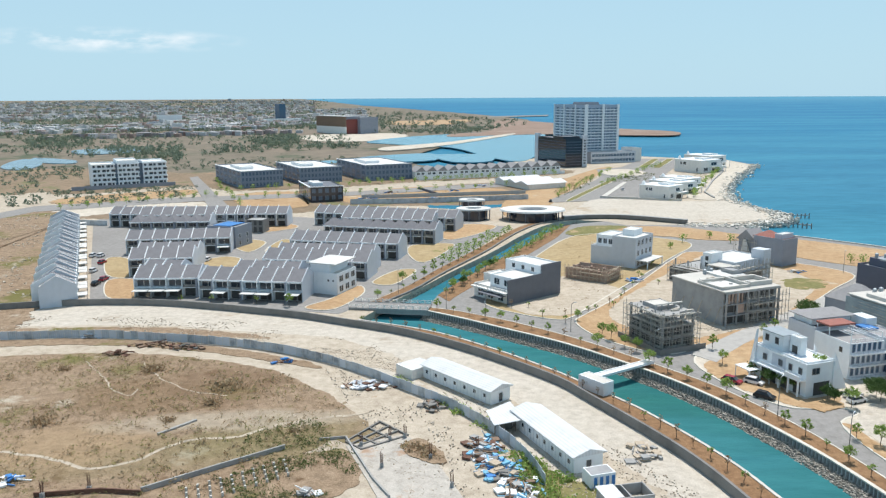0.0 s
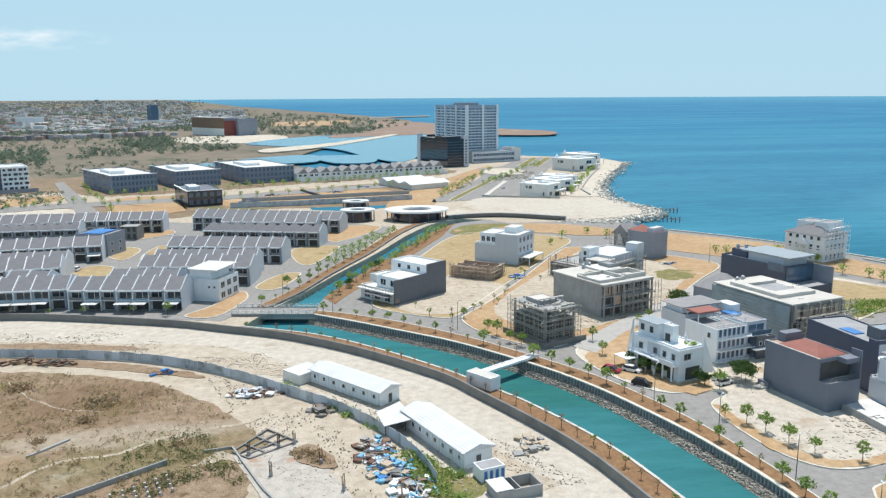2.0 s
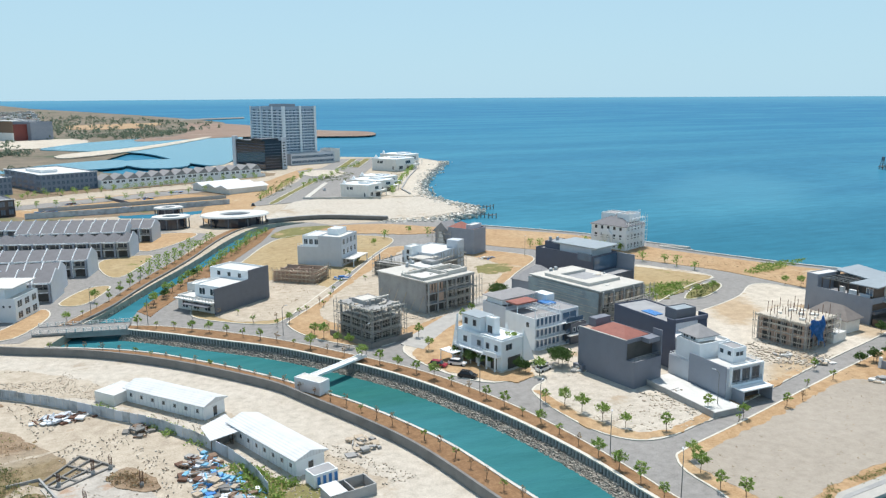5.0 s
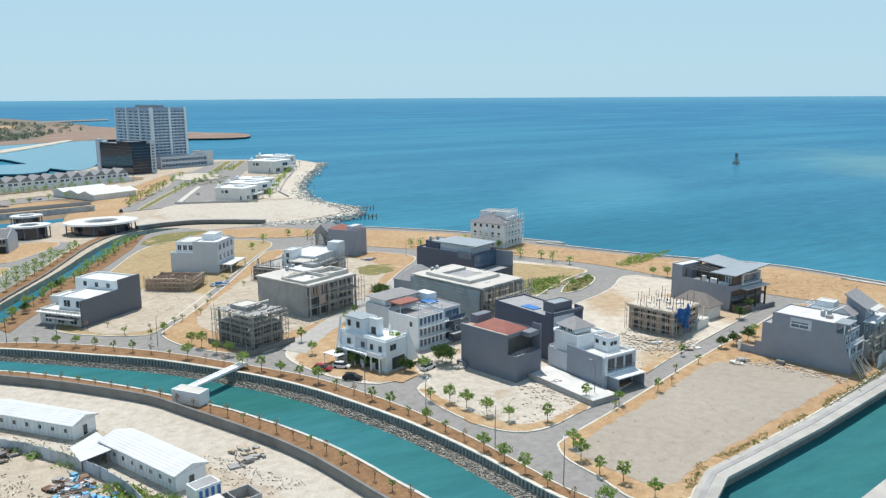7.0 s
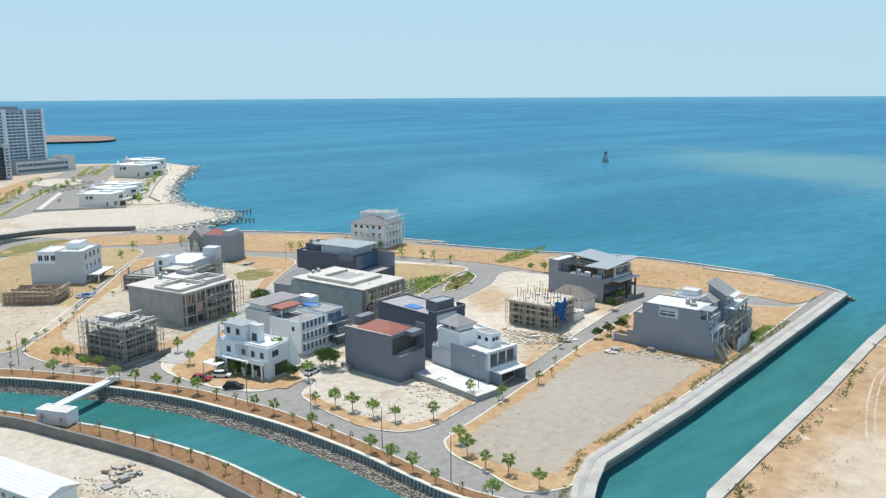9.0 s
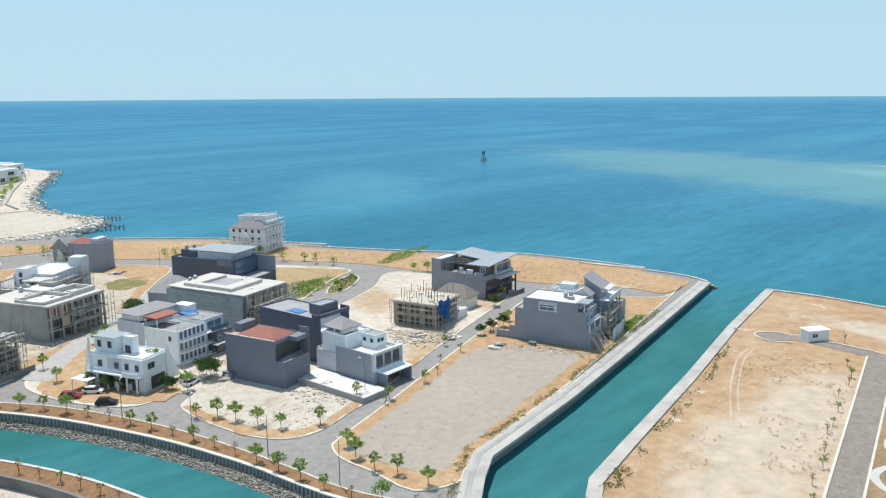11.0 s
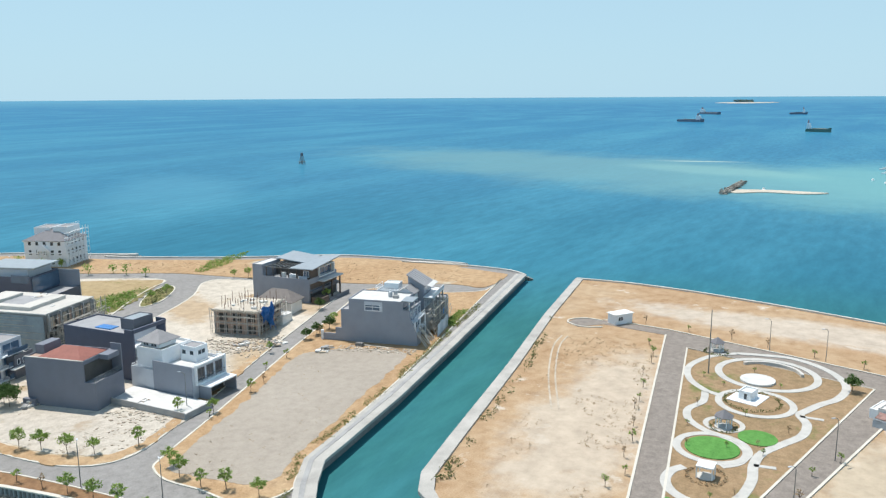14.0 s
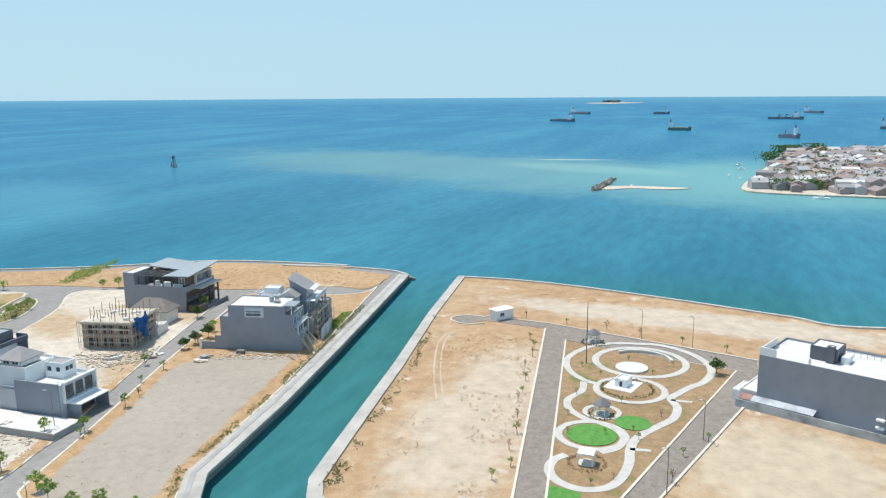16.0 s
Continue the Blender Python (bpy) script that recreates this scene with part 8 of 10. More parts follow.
for c in ((-46.1, 477.0), (-34.3, 504.3), (5.5, 514.4), (25.0, 539.1), (-41.1, 490.3), (-5.1, 475.2), (-105.1, 378.6)):
    heap(c, (6, 4), 12, (M_TARP, M_CREAM, M_RUST), "site containers and stacked materials")


# ---- estate of row houses ----
slab("estate_road", [(-105.5, 228.4), (-176.4, 395.0), (-175.5, 410.0), (-77.5, 406.3), (-65.1, 402.0), (9.7, 388.3), (30.6, 370.6), (15.0, 321.6), (-11.4, 256.0), (-24.8, 230.5), (-30.3, 220.6), (-56.5, 228.6), (-83.7, 234.4)], -0.3, 0.0, M_ASPHALT, "grey asphalt estate roads among row houses", "road")
for k, pts in enumerate(([(-105.7, 241.7), (-114.6, 264.2), (-105.3, 264.0), (-95.7, 238.7)], [(-118.6, 272.9), (-130.5, 301.6), (-121.3, 299.2), (-109.6, 270.1)], [(-85.9, 276.6), (-92.9, 293.2), (-85.0, 303.6), (-76.1, 295.9), (-76.7, 280.1)], [(-41.2, 227.6), (-35.0, 237.4), (-30.6, 251.8), (-27.0, 253.3), (-26.0, 242.8), (-32.6, 225.6)], [(-23.9, 259.5), (-17.3, 276.7), (-10.3, 278.4), (-12.8, 265.9), (-17.9, 255.4)], [(-13.4, 304.9), (-13.1, 324.9), (3.4, 328.2), (1.0, 312.4), (-7.6, 290.9)], [(-1.4, 351.6), (9.4, 377.9), (24.2, 374.1), (19.3, 358.4), (3.5, 337.4)], [(-87.8, 327.2), (-85.0, 340.2), (-76.1, 333.3), (-78.3, 312.4)], [(-72.0, 314.5), (-70.1, 339.7), (-64.0, 332.9), (-62.8, 308.5)], [(-88.8, 356.0), (-70.7, 369.2), (-74.2, 380.9), (-92.9, 373.2)])):
    block("estate_plot", pts, M_STRAW if k % 3 else M_ORANGE, "dry ochre vacant plot behind a kerb", 4)


def make_unit(kind):
    """One row house, 5 m wide: front at y = 0, party wall at x = 0."""
    e = new("row_house")
    bm = bmesh.new()
    bx(bm, 0.1, 1.4, 0, 5, 12, 6.3)
    part("wall", bm, M_CREAM if kind else M_PALEGREY, e)
    bm = bmesh.new()
    z0, z1 = 6.1, 9.0
    if kind == 2:
        solid(bm, [(-0.1, 0.1, z0), (5.1, 0.1, z0), (5.1, 12.2, z0), (-0.1, 12.2, z0), (2.5, 4.5, z1 - 0.2), (2.5, 7.5, z1 - 0.2)], [(0, 1, 4), (1, 2, 5, 4), (2, 3, 5), (3, 0, 4, 5), (3, 2, 1, 0)])
    else:
        solid(bm, [(0.1, 0.1, z0), (5, 0.1, z0), (5, 6.4, z1), (0.1, 6.4, z1), (5, 12.3, z0), (0.1, 12.3, z0), (0.1, 0.1, z0 - 0.15), (5, 0.1, z0 - 0.15), (5, 12.3, z0 - 0.15), (0.1, 12.3, z0 - 0.15)], [(0, 1, 2, 3), (3, 2, 4, 5), (6, 7, 1, 0), (8, 9, 5, 4), (9, 8, 7, 6), (1, 7, 8, 4, 2), (6, 0, 3, 5, 9)])
    part("roof", bm, M_ROOFTILE if kind < 3 else M_ROOFTILE2, e)
    if kind != 2:
        bm = bmesh.new()
        solid(bm, [(-0.12, -0.3, 0.0), (-0.12, -0.3, 6.5), (-0.12, 6.4, 9.5), (-0.12, 12.4, 6.4), (-0.12, 12.4, 0), (0.1, -0.3, 0.0), (0.1, -0.3, 6.5), (0.1, 6.4, 9.5), (0.1, 12.4, 6.4), (0.1, 12.4, 0)], [(0, 1, 2, 3, 4), (9, 8, 7, 6, 5), (0, 5, 6, 1), (1, 6, 7, 2), (2, 7, 8, 3), (3, 8, 9, 4)])
        part("party_wall", bm, M_WHITE if kind < 3 else M_PALEGREY, e)
    boxpart("fascia", (0.1, -0.1, 5.7, 5, 0.12, 6.2), M_WHITE, e)
    boxpart("balcony_slab", (0.1, 0.0, 2.95, 5, 1.4, 3.2), M_WHITE, e)
    boxpart("upper_glazing", (0.5, 1.33, 3.4, 4.6, 1.42, 5.7), M_GLASS, e)
    boxpart("mullion", (2.5, 1.28, 3.4, 2.62, 1.34, 5.7), M_CREAM, e)
    boxpart("lower_opening", (0.5, 1.33, 0.1, 4.6, 1.42, 2.8), M_VOID, e)
    if kind in (0, 3):
        boxpart("canopy", (0.2, -3.6, 2.7, 4.8, 0.0, 2.85), M_ROOFWHITE, e)
        for x in (0.3, 4.6):
            boxpart("post", (x, -3.5, 0, x + 0.12, -3.4, 2.7), M_DARK, e)
    else:
        boxpart("entrance_pier", (4.2, -0.2, 0, 4.8, 1.4, 6.0), M_GREY, e)
        boxpart("railing", (0.3, -0.02, 3.2, 4.2, 0.02, 4.1), M_LAMP, e)
    return tagged(e, ("white row house with grey tiled roof and carport canopy", "white row house with grey tiled roof and balcony", "row house under a hipped grey roof", "white row house with dusty roof and carport")[kind], "row house", "estate row houses")


UNITS = [make_unit(k) for k in range(4)]
USED = set()


def row(a, c, kinds, up=0.0, back=False):
    a, c = Vector(a), Vector(c)
    d = c - a
    n = max(1, round(d.length / 5.0))
    ang = math.atan2(d.y, d.x)
    for i in range(n):
        p = a + d * i / n
        k = kinds[i % len(kinds)]
        m = Matrix.Translation((p.x, p.y, 0)) @ Matrix.Rotation(ang, 4, "Z") @ Matrix.Diagonal((d.length / n / 5.0, 0.82 if k == 3 else 1, 1, 1))
        if k not in USED:
            USED.add(k)
            u = UNITS[k]
        else:
            u = copy_thing(UNITS[k], Matrix())
        u.matrix_basis = m
    e = tagged(new("gable_wall"), "plain pale end wall of a house row", "wall")
    e.matrix_basis = Matrix.Translation((c.x, c.y, 0)) @ Matrix.Rotation(ang, 4, "Z")
    bm = bmesh.new()
    solid(bm, [(0.0, -0.2, 0.0), (0.0, -0.2, 6.5), (0.0, 6.4, 9.5), (0.0, 12.4, 6.4), (0.0, 12.4, 0), (0.25, -0.2, 0.0), (0.25, -0.2, 6.5), (0.25, 6.4, 9.5), (0.25, 12.4, 6.4), (0.25, 12.4, 0)], [(0, 1, 2, 3, 4), (9, 8, 7, 6, 5), (0, 5, 6, 1), (1, 6, 7, 2), (2, 7, 8, 3), (3, 8, 9, 4)])
    part("wall", bm, M_PALEGREY, e)


def behind(p, m):
    v = Vector(p)
    return tuple(v * (1 + m / v.length))


row((-96.5, 240.8), (-76.8, 241.1), (0, 0, 0, 1))
row((-75.8, 239.0), (-43.2, 234.2), (1, 0, 1, 0, 0))
row(behind((-95.1, 242.9), 8), behind((-83.3, 241.2), 8), (1,))
row(behind((-65.5, 240.8), 8), behind((-45.4, 236.9), 8), (1,))
row((-109.6, 270.1), (-88.4, 273.1), (1, 0))
row(behind((-108.3, 273.6), 8), behind((-87.3, 274.8), 8), (1,))
row((-125.4, 308.1), (-85.6, 312.6), (1, 1, 1, 0))
row((-141.2, 351.8), (-105.6, 353.6), (2,))
row((-144.7, 373.4), (-93.7, 376.5), (1,))
row((-160.3, 377.2), (-75.1, 375.9), (1, 1, 0))
row((-62.8, 269.8), (-26.1, 262.9), (1, 1, 1, 0))
row(behind((-58.6, 271.4), 8), behind((-24.5, 266.2), 8), (1,))
row((-60.2, 306.2), (-17.4, 296.4), (1,))
row((-52.6, 340.6), (-3.7, 327.2), (2, 2, 2))
row((-47.3, 363.7), (-5.2, 353.2), (1,))
row((-62.3, 380.5), (5.3, 358.9), (1, 1, 0))
row((-110.8, 232.3), (-173.7, 374.4), (3, 1, 3, 3, 1))
for u in UNITS:
    if u.location.length == 0:
        bpy.data.objects.remove(u)
b = Building("cube_house", (-33.4, 242.2), (-42.4, 247.5), (-31.9, 254.9), 6.9, "white cubic house with raised flat roof")
l, w, h = b.l, b.w, b.h
b.mass(0, 0, 0, l, w, h, M_WHITE, M_ROOFWHITE, 0.5)
b.mass(1, w * 0.3, h - 0.5, l, w, h + 2.6, M_WHITE, M_ROOFWHITE, 0.3)
b.box("roof_plate", 0.2, w * 0.05, h + 2.6, l + 1, w + 0.4, h + 2.9, M_ROOFWHITE)
b.grid("R", 0.4, l - 0.4, 3, 0.8, h * 0.46, 2, l * 0.2, 2.0)
b.grid("L", 0.6, w * 0.4, 2, h * 0.6, 1, 1, 0.8, 0.8)
b = Building("townhouse", (-85.5, 320.9), (-97.2, 328.7), (-86.6, 331.0), 8.9, "blue-grey flat house with blue roof sheets", "house")
b.mass(0, 0, 0, b.l + 3, b.w, b.h, M_GREY, M_FLATROOF, 0.4)
b.box("roof_sheet", 0.5, b.w * 0.2, b.h, b.l + 2, b.w * 0.8, b.h + 0.2, M_TARP)
b.grid("R", 0.3, b.l + 2, 2, 1, 3, 2, 1.4, 1.6)
b = Building("concrete_shell", (-82.4, 357.3), (-90.0, 359.0), (-82.0, 364.9), 6.0, "small raw concrete frame house", "building site")
b.mass(0, 0, 0, b.l, b.w, b.h, M_CONCDARK, M_CONC, 0.2)
for i in range(3):
    for k in range(2):
        b.box("opening", -0.05, 0.5 + b.w * i / 3.1, 0.6 + 3.0 * k, 0.02, b.w * (i + 0.75) / 3.1, 2.8 + 3.0 * k, M_VOID)
low_wall("blue_hoarding", [(-163.3, 380.6), (-178.8, 384.6)], 2.5, M_FENCE, "blue-grey sheet hoarding at the road's end", 0.1)


# ---- park on the east bank ----
M_PARK = soil("park_soil", [(0.3, (0.26, 0.20, 0.10)), (0.5, (0.40, 0.27, 0.155)), (0.7, (0.50, 0.36, 0.22))], 0.05, 0.5, [(0.05, 0.58, (0.17, 0.20, 0.06))])
M_PATH = plain("pale_paving", (0.50, 0.49, 0.46), 0.85, var=0.2, scale=0.5, bmp=0.3)
slab("park_road", [(107.2, 30.7), (201.0, 48.4), (202.8, 65.7), (197.3, 71.2), (200.6, 74.9), (205.2, 74.1), (206.5, 67.2), (205.4, 48.7), (192.1, -4.5), (173.0, -5.1), (113.8, 10.8), (111.8, 15.9), (182.3, -0.1), (192.6, 41.1), (109.0, 26.0)], -0.2, 0.08, M_ROADWARM, "brownish grey asphalt loop road round the park", "road")
slab("park", [(109.9, 25.8), (192.1, 40.9), (183.4, 0.0), (114.5, 15.9)], -0.2, 0.16, M_PARK, "dry park ground with thin grass")
for pts in ([(107.2, 30.7), (201.0, 48.4)], [(109.1, 25.8), (192.6, 41.0), (183.1, -0.1), (113.7, 15.8)], [(207.2, 67.1), (206.0, 48.8), (192.3, -5.2), (189.8, -11.8)], [(173.0, -5.1), (113.8, 10.8)]):
    bm = bmesh.new()
    ribbon(bm, pts, 0.22, 0.22, -0.1, 0.24)
    tagged(obj("kerb", bm, M_KERB), "pale yellowish kerb along the park road", "kerb", kind="structure")
bm = bmesh.new()
ribbon(bm, soft_line([(205.9, 67.0), (206.1, 71.8), (203.0, 75.3), (199.6, 74.5), (197.8, 69.7), (200.1, 65.1)]), 0.22, 0.22, -0.1, 0.24)
tagged(obj("kerb", bm, M_KERB), "kerb round the turning oval", "kerb", kind="structure")


def path(pts, w, closed=False):
    bm = bmesh.new()
    ribbon(bm, soft_line(pts, 8, closed), w, w, 0.0, 0.232, closed)
    tagged(obj("park_path", bm, M_PATH), "curving pale paved park path", "path", kind="structure")


def ring(c, edge, w0, h, mat, name, label, z=0.0):
    r = math.dist(c, edge)
    bm = bmesh.new()
    ribbon(bm, [(c[0] + r * math.cos(i * math.tau / 48), c[1] + r * math.sin(i * math.tau / 48)) for i in range(48)], w0, w0, z, h, True)
    return tagged(obj(name, bm, mat), label, "path", kind="structure")


def disc(c, edge, h, mat, name, label, z=0.0):
    r = math.dist(c, edge)
    return slab(name, [(c[0] + r * math.cos(i * math.tau / 40), c[1] + r * math.sin(i * math.tau / 40)) for i in range(40)], z, h, mat, label)


path([(193.9, 29.4), (188.6, 34.6), (179.4, 37.4), (171.2, 35.6), (165.5, 31.0), (164.0, 27.2)], 0.75)
path([(193.9, 29.4), (195.4, 23.8), (196.2, 17.7), (193.2, 11.8), (187.8, 7.2), (180.8, 5.1), (173.5, 6.2), (168.5, 9.0), (163.6, 11.2), (160.6, 12.1), (156.2, 10.4), (150.4, 10.7), (145.2, 13.2), (139.4, 15.9), (133.9, 16.5), (128.1, 15.9), (121.7, 16.5), (118.0, 18.4), (116.5, 22.3), (118.1, 26.1), (121.6, 28.2), (125.4, 28.1), (127.8, 26.6)], 0.85)
path([(164.5, 30.8), (158.7, 30.1), (153.4, 31.8), (148.4, 30.5), (144.9, 27.1), (143.5, 23.8), (141.5, 20.2), (138.0, 18.2), (133.6, 18.8), (130.8, 21.2)], 0.75)
path([(133.9, 16.5), (134.5, 13.0)], 0.5)
path([(160.0, 12.0), (160.2, 7.8)], 0.5)
ring((181.9, 21.0), (185.4, 11.3), 0.8, 0.25, M_PATH, "park_path", "round pale paved path")
ring((162.9, 20.6), (165.3, 13.9), 0.7, 0.26, M_PATH, "park_path", "round pale paved path by the fountain house")
ring((148.9, 24.1), (150.1, 21.0), 0.5, 0.27, M_PATH, "park_path", "small round path round a gazebo")
ring((137.5, 24.0), (139.6, 18.3), 0.7, 0.255, M_PATH, "park_path", "round path round the turf")
disc((137.5, 24.0), (139.1, 19.6), 0.3, M_LAWN, "turf", "bright green artificial turf circle")
disc((145.5, 17.6), (146.7, 14.4), 0.3, M_LAWN, "turf", "bright green artificial turf circle by the path")
disc((176.5, 22.2), (177.8, 18.8), 0.6, M_ROOFWHITE, "stage", "round white stage floor")
slab("lawn_edge", [(109.9, 25.8), (116.2, 26.8), (115.3, 21.3), (111.6, 21.5)], -0.1, 0.2, M_LAWN, "green grass corner of the park")
# curved bench wall
bm = bmesh.new()
c = Vector((181.9, 21.0))
r = math.dist(c, (184.4, 14.2))
d = math.atan2(c.y, c.x)
ribbon(bm, [(c.x + r * math.cos(d + a * 0.06), c.y + r * math.sin(d + a * 0.06)) for a in range(-24, 14)], 0.35, 0.35, 0, 0.8)
tagged(obj("curved_bench", bm, M_PALECONC), "low curved pale bench wall", "bench")


def hedge_ring(c, r, h, mat, label):
    bm = bmesh.new()
    for i in range(int(r * 60)):
        a = random.random() * math.tau
        leaf(bm, (c[0] + r * math.cos(a) + random.gauss(0, 0.15), c[1] + r * math.sin(a) + random.gauss(0, 0.15), random.uniform(0.15, h)), 0.22)
    return tagged(obj("hedge", bm, mat), label, "hedge", kind="stuff")


def gazebo(c, r, h, roof, label, square=False):
    e = tagged(new("gazebo"), label, "gazebo", "park gazebos")
    e.location = (*c, 0.2)
    n = 4 if square else 6
    bm = bmesh.new()
    if square:
        bx(bm, -r, -r, h, r, r, h + 0.25)
    else:
        cyl(bm, 0, 0, h, h + 0.12, r * 1.25, r * 1.25, n)
        cyl(bm, 0, 0, h + 0.12, h + 1.3, r * 1.25, 0.15, n)
    part("roof", bm, roof, e)
    bm = bmesh.new()
    cyl(bm, 0, 0, 0, 0.15, r * 1.1, r * 1.1, 16)
    part("floor", bm, M_PALECONC, e)
    for i in range(n):
        a = (i + 0.5) * math.tau / n
        k = r * (1.25 if square else 0.95)
        boxpart("post", (k * math.cos(a) - 0.1, k * math.sin(a) - 0.1, 0.1, k * math.cos(a) + 0.1, k * math.sin(a) + 0.1, h), M_WHITE, e)


gazebo((147.8, 24.0), 1.5, 2.1, M_ROOFTILE, "white park gazebo with dark hexagonal roof")
gazebo((193.6, 34.1), 1.5, 2.1, M_ROOFTILE, "white park gazebo with dark roof by the road")
gazebo((125.8, 22.7), 1.4, 2.0, M_WHITE, "white square canopy inside a clipped hedge", True)
hedge_ring((125.8, 22.7), 3.1, 0.7, M_DRYSHRUB, "clipped reddish hedge ring")
hedge_ring((192.7, 34.0), 2.8, 0.6, M_SHRUB, "low hedge ring round a gazebo")
hedge_ring((147.3, 23.9), 2.4, 0.5, M_SHRUB, "low hedge ring round the gazebo")
hedge_ring((163.3, 21.3), 5.4, 0.7, M_SHRUB, "low hedge round the white park house")
b = Building("park_house", (163.2, 21.5), (163.7, 24.1), (166.4, 20.5), 2.6, "small white park house on a white plinth", "pavilion")
b.box("plinth", -1.8, -1.8, 0, b.l + 1.8, b.w + 1.8, 0.3, M_WHITE)
b.mass(0, 0, 0.3, b.l, b.w, 2.1, M_WHITE, M_ROOFWHITE, 0.3)
b.window("L", b.w * 0.3, 0.35, 0.8, 1.4, name="door")
b = Building("kiosk", (203.3, 62.6), (205.2, 65.6), (208.1, 59.2), 2.8, "white flat-roofed kiosk by the turning oval", "kiosk", depth=3.2)
b.mass(0, 0, 0, b.l, b.w, b.h, M_WHITE, M_ROOFWHITE, 0.3)
b.window("R", 1, 1.0, 1.6, 1.2)
b.box("roof_edge", -0.3, -0.3, b.h, b.l + 0.3, b.w + 0.3, b.h + 0.15, M_WHITE)
e = tagged(new("mast"), "tall thin steel mast in the park", "mast")
bm = bmesh.new()
cyl(bm, *(176.4, 32.6), 0, 14.9, 0.16, 0.08, 8)
part("pole", bm, M_LAMP, e)
disc((78.0, 83.0), (78.3, 82.8), 0.1, M_LOT, "manhole", "round manhole cover in the road")

# ---- village island, reef, ships ----
ISLE = soft_line([(569.9, 4.3), (547.5, -7.3), (543.4, -32.0), (541.5, -78.1), (530.4, -131.2), (579.4, -183.1), (848.8, -256.4), (976.4, -205.6), (990.8, -133.9), (948.6, -52.3), (883.3, -30.6), (774.9, -18.0), (674.0, -5.9)], 4, True)
slab("village_isle", ISLE, -4, -1.2, M_SAND, "sandy shore of a crowded village island")
bm = bmesh.new()
tm = bmesh.new()
xs, ys = [p[0] for p in ISLE], [p[1] for p in ISLE]
cx, cy = sum(xs) / len(xs), sum(ys) / len(ys)
inner = [(cx + (x - cx) * 0.94, cy + (y - cy) * 0.9) for x, y in ISLE]
made = 0
while made < 620:
    x, y = random.uniform(min(xs), max(xs)), random.uniform(min(ys), max(ys))
    if not inside((x, y), inner):
        continue
    made += 1
    w, d, h, a = random.uniform(3, 6.5), random.uniform(4, 9), random.uniform(1.6, 3.8), random.choice((0, 1.57)) + random.gauss(0.25, 0.12)
    ca, sa = math.cos(a), math.sin(a)
    q = lambda u, v, z: (x + u * ca - v * sa, y + u * sa + v * ca, z)
    solid(bm, [q(-w, -d, -1.5), q(w, -d, -1.5), q(w, d, -1.5), q(-w, d, -1.5), q(-w, -d, h), q(w, -d, h), q(w, d, h), q(-w, d, h), q(0, -d, h + w * 0.4), q(0, d, h + w * 0.4)], [(0, 1, 5, 8, 4), (2, 3, 7, 9, 6), (1, 2, 6, 5), (3, 0, 4, 7), (4, 8, 9, 7), (5, 6, 9, 8)])
    if made % 9 == 0:
        for _ in range(60):
            leaf(tm, (x + random.gauss(0, 4), y + random.gauss(0, 4), random.uniform(0, 6)), 1.1)
tagged(obj("village_houses", bm, M_VILLAGE), "crowded small houses with rust and white roofs", "houses", kind="stuff")
for c, s, n in (((567.1, -21.2), 7, 420), ((573.4, -40.2), 6, 260), ((800.7, -18.4), 9, 420), ((900.7, -31.1), 9, 420), ((938.7, -43.4), 7, 260), ((944.5, -63.2), 9, 380), ((786.9, -76.3), 6, 200)):
    for _ in range(n):
        leaf(tm, (c[0] + random.gauss(0, s * 0.45), c[1] + random.gauss(0, s * 0.6), random.uniform(-0.8, s * 0.85)), 1.1)
tagged(obj("village_trees", tm, M_LEAFDARK), "dark green trees between the village houses", "trees", kind="stuff")
slab("sand_bar", soft_line([(552.0, 93.7), (561.8, 75.0), (562.1, 52.2), (560.3, 36.5), (548.8, 50.9), (548.2, 73.2), (536.0, 89.4)], 5, True), -4, -1.7, M_SAND, "narrow sand bar in shallow water")
bm = bmesh.new()
a, c = Vector((528.0, 95.0)), Vector((600.0, 95.5))
for _ in range(420):
    p = a.lerp(c, random.random())
    rock(bm, p.x + random.gauss(0, 1.3), p.y + random.gauss(0, 1.3), random.uniform(-2.4, -0.6), random.uniform(0.7, 1.4))
tagged(obj("breakwater_stones", bm, M_REVET), "brown stone breakwater at the sand bar", "stones", kind="stuff")
sheet("far_isle", soft_line([(3737.4, 733.4), (3837.6, 632.8), (3841.6, 476.9), (3651.3, 601.9)], 4, True), M_WHITEROAD, "thin far white sand isle", -1.2)
bm = bmesh.new()
p, q = Vector((3836.1, 672.3)), Vector((3839.2, 585.6))
for _ in range(220):
    k = p.lerp(q, random.random())
    leaf(bm, (k.x, k.y, lift(k.x, k.y) + random.uniform(0, 9)), 4)
tagged(obj("far_isle_trees", bm, M_TREEHAZE), "trees on the far sand isle", "trees", kind="stuff")


